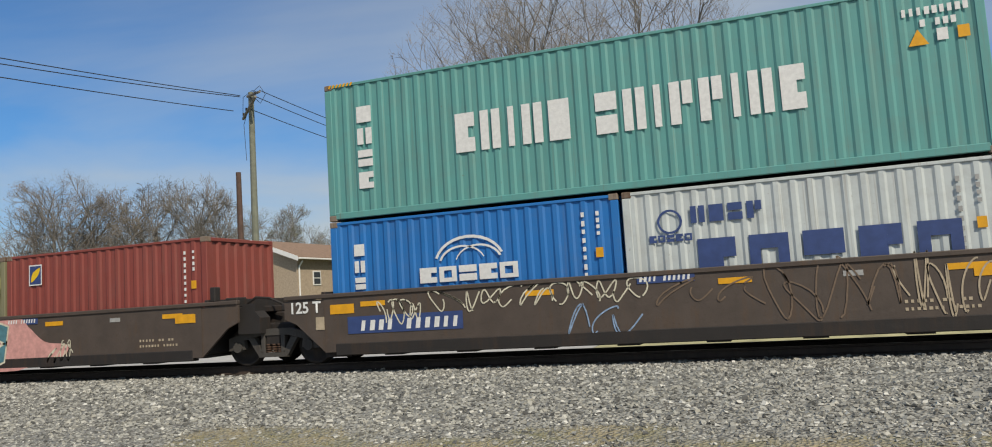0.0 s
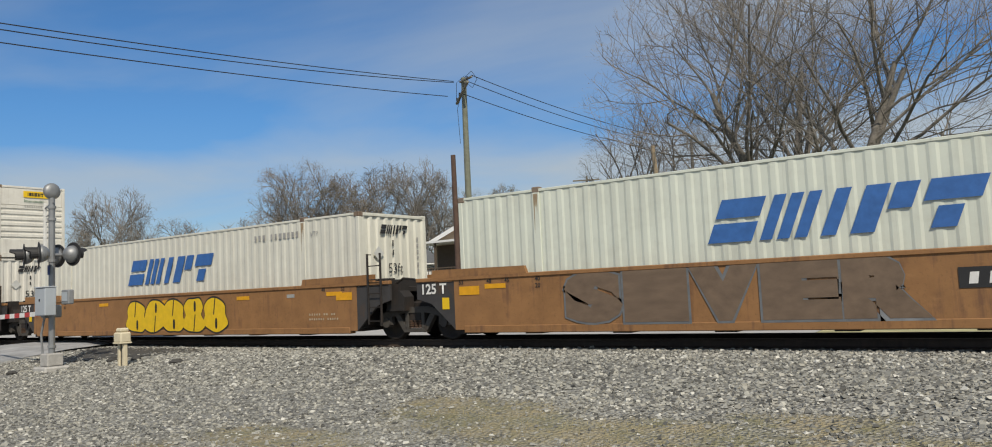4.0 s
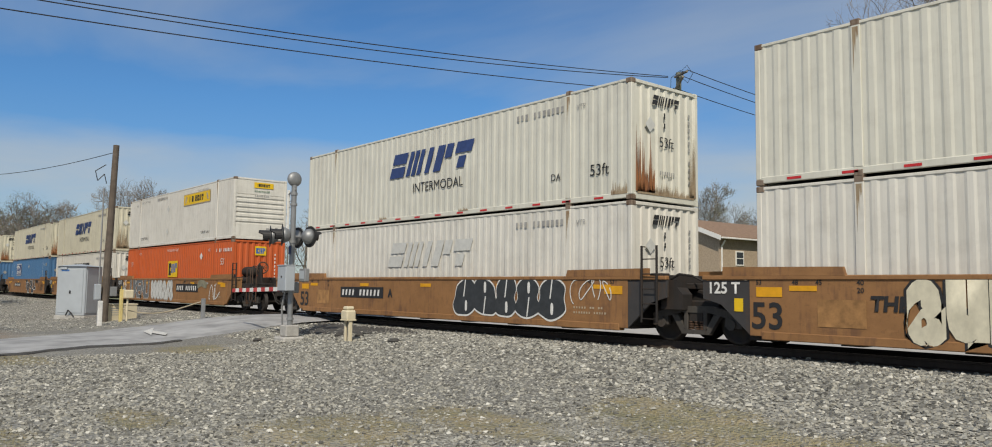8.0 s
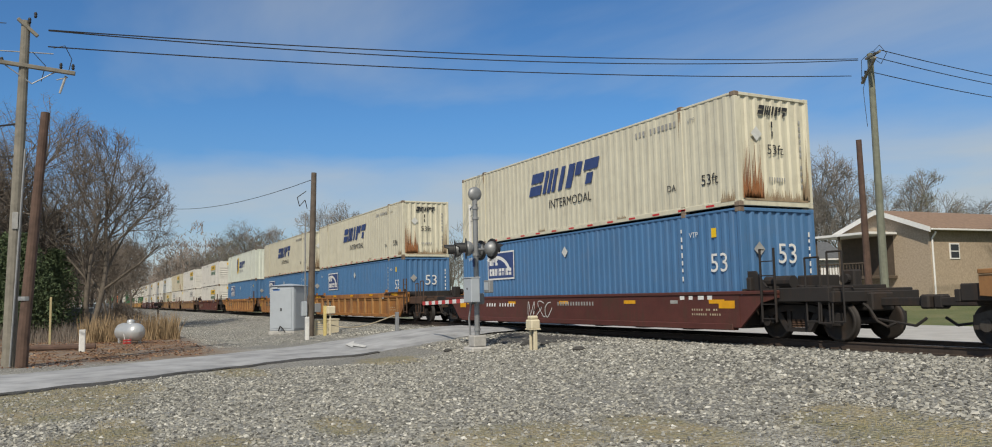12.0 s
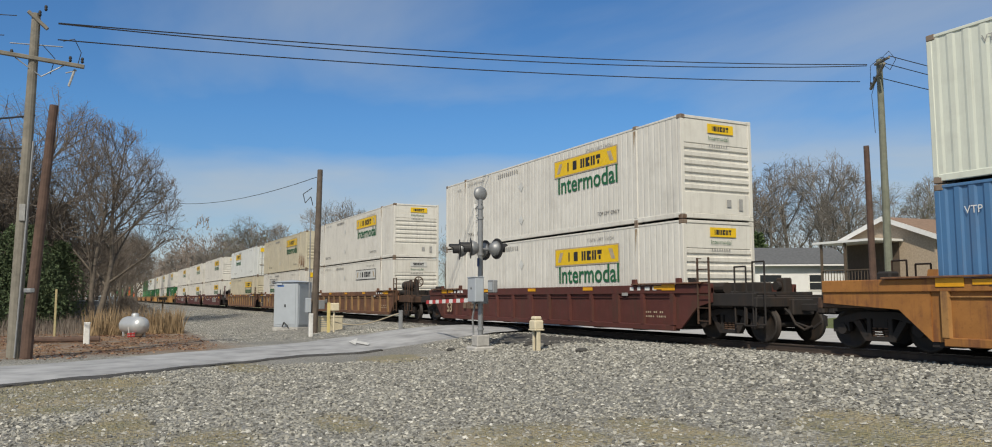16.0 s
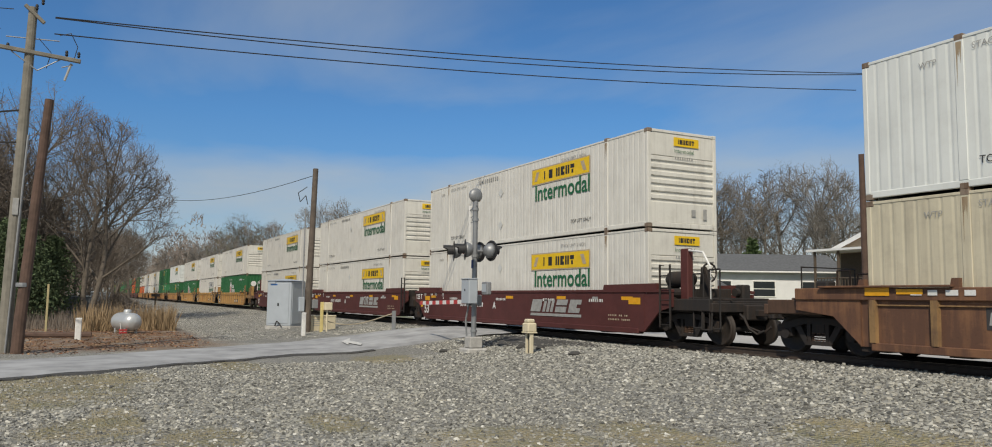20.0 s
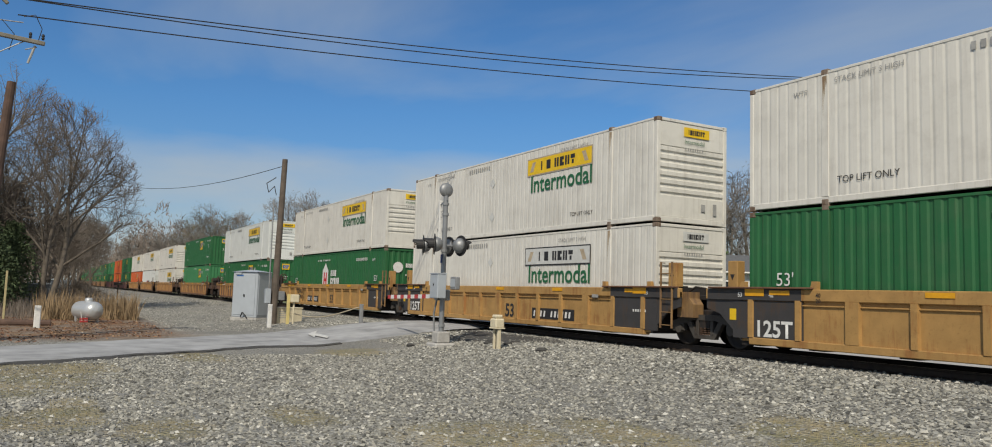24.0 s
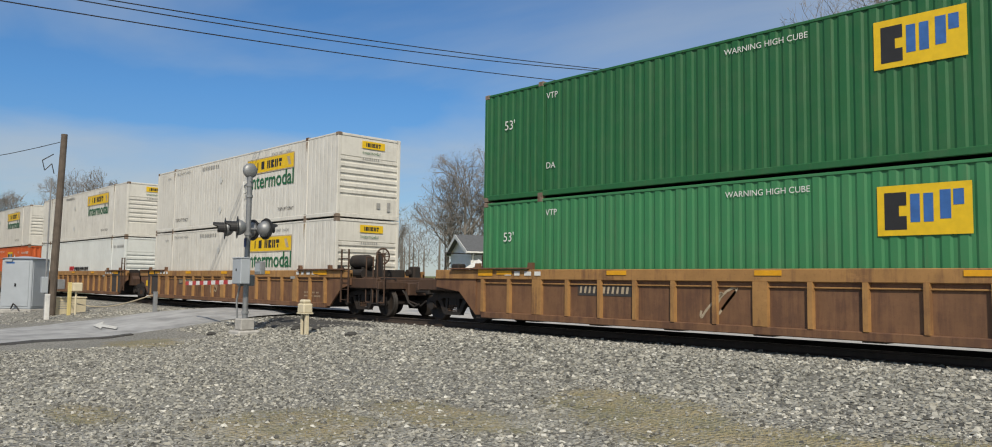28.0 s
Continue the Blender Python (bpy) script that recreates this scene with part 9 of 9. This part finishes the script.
KINDS = [tree_meshes(21 + k, 10.0, 1 + k % 2, 0.14, 5, 1200, ((10, 6, 5, 4, 3), (6, 6, 5, 4, 3))[k % 2], 0.20, (0.30, 0.36, 0.27, 0.34)[k]) for k in range(4)]
BIG = tree_meshes(5, 20.0, 6, 0.50, 5, 500, (8, 6, 5, 4, 3), 0.2, 0.60, 1.45)
BIG2 = tree_meshes(6, 18.0, 3, 0.25, 5, 600, (7, 5, 4, 4, 4), 0.15, 0.34)
x, y = place(13.6, 52)
tree_thing(BIG, (x, y, ground_z(x, y)), 20, 1.1, "large bare spreading tree with many stems", BUD_B)
x, y = place(24.0, 58)
tree_thing(BIG2, (x, y, ground_z(x, y)), 70, 0.80, "bare tree with a bushy lower trunk", BUD_B)
ROW = ((50.5, 88, 7.6, 0), (48.8, 84, 9.6, 1), (46.6, 90, 9.0, 0), (44.4, 86, 8.7, 1), (42.6, 92, 9.2, 0), (40.6, 84, 9.3, 0), (38.4, 88, 8.6, 0), (36.0, 95, 7.4, 2), (33.9, 96, 7.3, 2), (31.5, 105, 5.6, 0), (29.0, 110, 5.2, 0),
       (60.6, 96, 7.8, 0), (57.0, 104, 5.6, 1), (54.0, 120, 4.4, 0), (63.5, 110, 6.0, 0), (80.6, 150, 5.6, 2), (78.6, 146, 5.0, 1), (74.4, 112, 6.8, 1), (76.2, 118, 5.4, 0), (72.5, 120, 5.4, 0), (69.0, 130, 4.0, 0), (66.0, 140, 4.2, 0),
       (82.8, 205, 3.6, 0), (81.6, 190, 4.2, 0), (80.0, 172, 4.6, 1), (77.4, 165, 4.2, 0), (83.6, 225, 3.9, 0), (84.4, 262, 3.4, 0), (85.2, 310, 3.0, 0), (75.3, 150, 4.6, 0), (27.5, 80, 6.5, 0), (19.0, 95, 5.0, 0), (8.0, 100, 4.2, 0))
for k, (az, d, el, b) in enumerate(ROW):
    x, y = place(az, d)
    z = ground_z(x, y)
    s = (1.13 + d * math.tan(radians(el)) - z) / 9.9
    tree_thing(KINDS[k % 4], (x, y, z), k * 67, s, ("tall bare tree with grey-brown twigs", "bare tree with brown spring buds", "slender tree with pale green buds")[b], (None, BUD_B, BUD_G)[b], group="trees behind the track")
EDGE = tree_meshes(33, 14.0, 2, 0.22, 5, 0, (9, 6, 5, 4, 4), 0.22, 0.38, 1.1)
tree_thing(EDGE, (-60, 0.2, ground_z(-60, 0.2)), 30, 0.98, "tall bare dark-brown tree with a broad rounded crown", None, dark=True)
tree_thing(EDGE, (-63, -3.2, ground_z(-63, -3.2)), 140, 1.15, "tall bare dark-brown tree at the edge of the wood", None, dark=True)
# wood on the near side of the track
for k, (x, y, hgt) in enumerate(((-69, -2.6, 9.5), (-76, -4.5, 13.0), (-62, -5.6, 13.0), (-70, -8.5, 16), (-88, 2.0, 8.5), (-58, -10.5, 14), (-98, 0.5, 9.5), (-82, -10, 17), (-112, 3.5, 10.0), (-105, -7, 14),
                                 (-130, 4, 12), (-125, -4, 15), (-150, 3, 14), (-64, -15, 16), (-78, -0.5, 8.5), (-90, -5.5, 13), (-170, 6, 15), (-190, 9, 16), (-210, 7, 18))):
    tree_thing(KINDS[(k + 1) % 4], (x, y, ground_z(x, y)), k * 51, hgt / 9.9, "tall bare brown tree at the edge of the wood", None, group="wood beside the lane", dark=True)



def conifer(seed, h, spread):
    r = random.Random(seed)
    trunk, g = Geo(), Geo()
    trunk.cyl((0, 0, -0.3), (0, 0, h * 0.97), h * 0.018, 0.01, 6)
    layers = int(h * 3.2)
    for k in range(layers):
        z = h * (0.06 + 0.92 * (k + r.uniform(-0.8, 0.8)) / layers)
        rad = spread * (1 - k / layers) ** 1.05 * r.uniform(0.7, 1.2) + 0.08
        for j in range(12):
            a = 2 * math.pi * (j + r.random()) / 12
            ln = rad * r.uniform(0.6, 1.1)
            zj = z + r.uniform(-0.35, 0.35)
            for m in range(7):
                t = (m + r.random()) / 7
                c = Vector((math.cos(a) * ln * t, math.sin(a) * ln * t, zj + 0.18 * ln * t - 0.1 + r.gauss(0, 0.06)))
                s = 0.22 * (1.1 - 0.5 * t) * max(0.6, spread / 1.8)
                d = Vector((math.cos(a + r.gauss(0, 0.6)), math.sin(a + r.gauss(0, 0.6)), r.uniform(0.0, 0.9))).normalized() * s * 1.5
                w = d.cross(Vector((r.gauss(0, 1), r.gauss(0, 1), r.gauss(0, 1)))).normalized() * s * 0.45
                g.add([c - w, c + w, c + d + w * 0.3, c + d - w * 0.3], [(0, 1, 2, 3)])
    return trunk.mesh("trunk"), g.mesh("needles")


CONES = [conifer(40 + k, 8.0, 3.3) for k in range(3)]
for k, (az, d, el) in enumerate(((5.3, 50, 4.2), (2.8, 48, 5.4), (0.4, 46, 6.8), (-2.2, 47, 6.1), (-5.0, 45, 7.4), (-8.6, 43, 9.0), (-11.0, 42, 9.7), (-13.6, 44, 9.4), (-16.5, 44, 9.0), (44.7, 80, 4.4))):
    x, y = place(az, d)
    z = ground_z(x, y)
    s = (1.13 + d * math.tan(radians(el)) - z) / 8.0
    t = thing("conifer", Matrix.LocRotScale(Vector((x, y, z)), Euler((0, 0, k * 1.3)), Vector((s, s, s))), "dark green cedar tree with an uneven pointed crown", "tree", "cedars behind the track")
    put_part("trunk", CONES[k % 3][0], BARK, t)
    put_part("needles", CONES[k % 3][1], CEDAR, t)


def shrubs(name, spots, mat, label, leaf, kind="stuff", seed=3, dens=160, thin=0.45):
    """A thicket of many small leaves in uneven clumps."""
    r, g = random.Random(seed), Geo()
    for x, y, rad, hgt in spots:
        z0 = ground_z(x, y)
        for k in range(int(dens * rad * hgt)):
            a, q = r.uniform(0, 2 * math.pi), math.sqrt(r.random())
            u = r.random() ** 0.8
            lim = rad * (1 - 0.75 * u ** 2) * (0.8 + 0.35 * math.sin(3 * a + x))
            c = Vector((x + math.cos(a) * q * lim, y + math.sin(a) * q * lim, z0 + u * hgt))
            d = Vector((r.gauss(0, 1), r.gauss(0, 1), r.gauss(0.4, 0.8))).normalized() * leaf * r.uniform(0.6, 1.4)
            w = d.cross(Vector((r.gauss(0, 1), r.gauss(0, 1), r.gauss(0, 1)))).normalized() * leaf * thin
            g.add([c - w, c + w, c + d], [(0, 1, 2)])
    return tagged(part(name, g, mat), label, "shrubs", kind=kind)


shrubs("evergreen_thicket", ((-58, -3.9, 2.9, 6.3), (-62, -6.9, 3.2, 7.6), (-66, -5.0, 2.9, 5.6), (-57, -7.9, 2.5, 5.5), (-54, -5.8, 1.8, 3.5), (-60, -1.9, 1.9, 5.4), (-64, -2.3, 2.0, 5.8), (-70, -3.6, 2.4, 4.6)), NEEDLE, "dark evergreen thicket at the wood's edge", 0.17, seed=4, dens=620, thin=0.34)
shrubs("brown_undergrowth", tuple((-80 - 9 * k, 4.2 - 1.3 * (k % 3), 2.6, 0.9 + (k % 2) * 0.7) for k in range(9)) + tuple((-66 - 9 * k, -4.5 - 2 * (k % 3), 3.6, 5.5) for k in range(9)), TWIG_D, "tangle of bare brown undergrowth", 0.95, seed=5, dens=150, thin=0.022)
scrub = [place(az, d) for az, d in ((26, 44), (22, 44), (18, 46), (15, 48), (11, 47), (7, 46))]
shrubs("bare_scrub", tuple((x, y, 2.6, 4.2) for x, y in scrub), TWIG, "thicket of bare grey-brown scrub behind the track", 0.8, seed=6, dens=240, thin=0.018)


def grass_tufts(name, spots, mat, label, h0, seed=8, clump=0.0):
    r, g = random.Random(seed), Geo()
    for x0, x1, y0, y1, n in spots:
        for k in range(n):
            x, y = r.uniform(x0, x1), r.uniform(y0, y1)
            thick = 0.5 + 0.3 * math.sin(x * 2.3 + 1.7 * y) + 0.2 * math.sin(x * 5.1 - y * 3.7)
            if thick < clump * r.random():
                continue
            z = ground_z(x, y) - 0.02
            h = h0 * r.uniform(0.5, 1.2) * (1 - clump * 0.45 + clump * 0.6 * thick)
            a = r.uniform(0, math.pi)
            w = Vector((math.cos(a), math.sin(a), 0)) * 0.012 * (h / 0.6 + 0.4)
            b = Vector((x, y, z))
            tip = b + Vector((r.gauss(0, 0.18) * h, r.gauss(0, 0.18) * h, h))
            g.add([b - w, b + w, tip], [(0, 1, 2)])
    return tagged(part(name, g, mat), label, "grass", kind="stuff")


grass_tufts("tall_dry_grass", ((-44.5, -41.0, 2.7, 4.1, 1500), (-44, -40.5, -0.2, 1.7, 1000), (-47, -43, 1.4, 3.0, 500)), STRAW, "tall straw-coloured dry grass", 1.2, clump=0.8)
grass_tufts("low_dry_brush", ((-54, -42, -4.5, 0.0, 1500), (-60, -48, -1.5, 3.2, 900)), TWIG_D, "low brown dry brush at the wood's edge", 0.8, seed=18, clump=0.9)

# far woods that close the view
FARTWIG = plain("far_brown_twigs", (0.23, 0.188, 0.158), 0.95, vary=0.25, scale=0.5)
r5, g, g_end = random.Random(15), Geo(), Geo()
for k in range(620):
    if k < 330:
        x, y = r5.uniform(-520, -200), r5.choice((r5.uniform(24, 70), r5.uniform(-60, 5)))
    elif k < 360:
        x, y = -560 + r5.uniform(-20, 20), r5.uniform(-40, 60)
    else:
        a = radians(r5.uniform(-40, 80))
        d = r5.uniform(150, 230)
        x, y = -math.sin(a) * d, max(24, math.cos(a) * d)
    h, wood, wide, many = (r5.uniform(12, 23), g_end, 0.12, 260) if k < 360 else (r5.uniform(9, 17), g, 0.06, 110)
    z = ground_z(x, y)
    wood.cyl((x, y, z), (x, y, z + h * 0.7), 0.22, 0.08, 4, caps=False)
    for j in range(many):
        t, a, q = r5.random(), r5.uniform(0, 6.28), math.sqrt(r5.random())
        rr = h * 0.36 * math.sqrt(max(0.03, 1 - (2 * t - 0.9) ** 2)) * q
        c = Vector((x + rr * math.cos(a), y + rr * math.sin(a), z + h * (0.18 + 0.8 * t)))
        d = Vector((r5.gauss(0, 0.5), r5.gauss(0, 0.5), r5.uniform(0.3, 1))).normalized() * r5.uniform(0.9, 2.2)
        w = d.cross(Vector((r5.gauss(0, 1), r5.gauss(0, 1), r5.gauss(0, 1)))).normalized() * wide
        wood.add([c - w, c + w, c + d], [(0, 1, 2)])
tagged(part("far_woods", g, TWIG), "distant bare grey woodland", "woods", kind="stuff")
tagged(part("far_woods", g_end, FARTWIG), "distant bare brown woodland along the track", "woods", kind="stuff")

# ---------------- loose stones ----------------
def stones(name, mat, label, seed, n, area, size, weight=None):
    """Many separate angular stones scattered over the ground."""
    rs = np.random.RandomState(seed)
    base = np.array([(1, 0, 0), (0, 1, 0), (-1, 0, 0), (0, -1, 0), (0.45, 0.35, 1), (-0.35, -0.45, 0.9)], float)
    faces = np.array([(0, 1, 4), (1, 2, 5), (1, 5, 4), (2, 3, 5), (3, 0, 4), (3, 4, 5)])
    x = rs.uniform(area[0], area[1], n)
    y = rs.uniform(area[2], area[3], n)
    grid = np.linspace(area[2], area[3], 60)
    left_, right_ = (np.interp(y, grid, [road_edge(b, k) for b in grid]) for k in (0, 1))
    keep = ~((left_ - 0.3 < x) & (x < right_ + 0.3))
    keep &= np.hypot(x, y) > 8.2
    for gx, gy, rx, ry in GRASSY:
        keep &= (np.hypot((x - gx) / rx, (y - gy) / ry) > 0.9) | (rs.uniform(0, 1, n) < 0.27)
    x, y = x[keep], y[keep]
    m = len(x)
    z = np.array([ground_z(a, b) for a, b in zip(x, y)])
    s = size * np.minimum(rs.lognormal(0, 0.35, m), 1.8)
    v = base[None] * (1 + rs.uniform(-0.35, 0.35, (m, 6, 1))) + rs.uniform(-0.25, 0.25, (m, 6, 3))
    v[:, :, 2] *= 0.62
    a = rs.uniform(0, 6.28, m)
    c, sn = np.cos(a)[:, None], np.sin(a)[:, None]
    v = np.stack([v[:, :, 0] * c - v[:, :, 1] * sn, v[:, :, 0] * sn + v[:, :, 1] * c, v[:, :, 2]], 2) * s[:, None, None]
    v += np.stack([x, y, z + 0.1 * s], 1)[:, None]
    f = faces[None] + 6 * np.arange(m)[:, None, None]
    me = bpy.data.meshes.new(name)
    me.from_pydata(v.reshape(-1, 3).tolist(), [], f.reshape(-1, 3).tolist())
    return tagged(put_part(name, me, mat), label, "gravel", kind="stuff")


STONE, sn_, sl_, sp_ = shader("grey_ballast_stone")
isl = sn_.new("ShaderNodeNewGeometry").outputs["Random Per Island"]
rmp = sn_.new("ShaderNodeValToRGB")
els = rmp.color_ramp.elements
els[0].position, els[0].color = 0.0, (0.075, 0.074, 0.068, 1)
els[1].position, els[1].color = 1.0, (0.60, 0.59, 0.54, 1)
for p_, c_ in ((0.35, (0.21, 0.208, 0.19, 1)), (0.7, (0.36, 0.355, 0.32, 1)), (0.85, (0.31, 0.295, 0.25, 1))):
    e_ = els.new(p_)
    e_.color = c_
sl_.new(isl, rmp.inputs["Fac"])
sl_.new(rmp.outputs["Color"], sp_.inputs["Base Color"])
sp_.inputs["Roughness"].default_value = 0.9
stones("ballast", STONE, "grey angular ballast stones along the track", 1, 52000, (-34, 9, 9.3, 14.4), 0.028)
stones("ballast", STONE, "grey angular ballast stones between the rails", 2, 5000, (-40, 8, 14.4, 18.5), 0.034)
stones("gravel", STONE, "loose grey gravel on the open ground", 3, 86000, (-21, 6, -2.4, 9.5), 0.0225)
stones("gravel", STONE, "loose grey gravel beyond the lane", 4, 16000, (-60, -32, 4.5, 13.8), 0.022)
stones("gravel", STONE, "loose grey gravel beside the far track", 5, 5000, (-100, -60, 5.0, 13.8), 0.035)
for k, (x, y, s) in enumerate(((-17.2, 11.2, 0.16), (-19.4, 11.5, 0.13), (-21.4, 9.4, 0.12), (-20.0, 11.2, 0.14), (-20.6, 11.6, 0.12))):
    t = thing("rock", pose(x, y, ground_z(x, y) + 0.03, 0, 0, 40 * k), "dark lump of broken asphalt on the gravel", "rock")
    q = Geo().lathe([(0, -0.5 * s), (0.9 * s, -0.3 * s), (1.1 * s, 0.1 * s), (0.6 * s, 0.45 * s), (0, 0.5 * s)], 7)
    part("lump", q, DKASPH, t)
grass_tufts("thin_grass", tuple((x - rx * 0.8, x + rx * 0.8, y - ry * 0.8, y + ry * 0.8, int(330 * rx * ry * 2.5)) for x, y, rx, ry in GRASSY), plain("thin_spring_grass", (0.29, 0.25, 0.145), 0.9, vary=0.4, scale=1.2), "thin dry and green grass in the gravel", 0.055, seed=9)


# fallen leaves and twigs under the trees beside the lane
LEAF, ln_, ll_, lp_ = shader("fallen_brown_leaf")
lrmp = ln_.new("ShaderNodeValToRGB")
lels = lrmp.color_ramp.elements
lels[0].color, lels[1].color = (0.06, 0.033, 0.02, 1), (0.42, 0.27, 0.15, 1)
lmid = lels.new(0.6)
lmid.color = (0.24, 0.10, 0.05, 1)
ll_.new(ln_.new("ShaderNodeNewGeometry").outputs["Random Per Island"], lrmp.inputs["Fac"])
ll_.new(lrmp.outputs["Color"], lp_.inputs["Base Color"])
lp_.inputs["Roughness"].default_value = 0.9
r6, g = random.Random(77), Geo()
for k in range(9000):
    x, y = r6.uniform(-43, -26), r6.uniform(-5, 4.2)
    if x > road_edge(y, 0) - 0.15 or math.sin(x * 1.7 + y) + math.sin(y * 2.9 - x * 0.6) < r6.uniform(-2, 0.6):
        continue
    a, s_ = r6.uniform(0, 6.28), r6.uniform(0.03, 0.085)
    c = Vector((x, y, ground_z(x, y) + 0.02))
    d = Vector((math.cos(a), math.sin(a), r6.uniform(-0.1, 0.5))) * s_
    w = Vector((-math.sin(a), math.cos(a), r6.uniform(-0.2, 0.5))) * s_ * 0.45
    g.add([c - d * 0.4, c + w, c + d, c - w], [(0, 1, 2, 3)])
tagged(part("leaf_litter", g, LEAF), "fallen brown leaves beside the lane", "leaves", kind="stuff")


# ---------------- motion of the train ----------------
def motions():
    for ob, u, z in TRAIN:
        walk(ob, [(t, pose(u + s, MID, z)) for t, s in RUN])


motions()
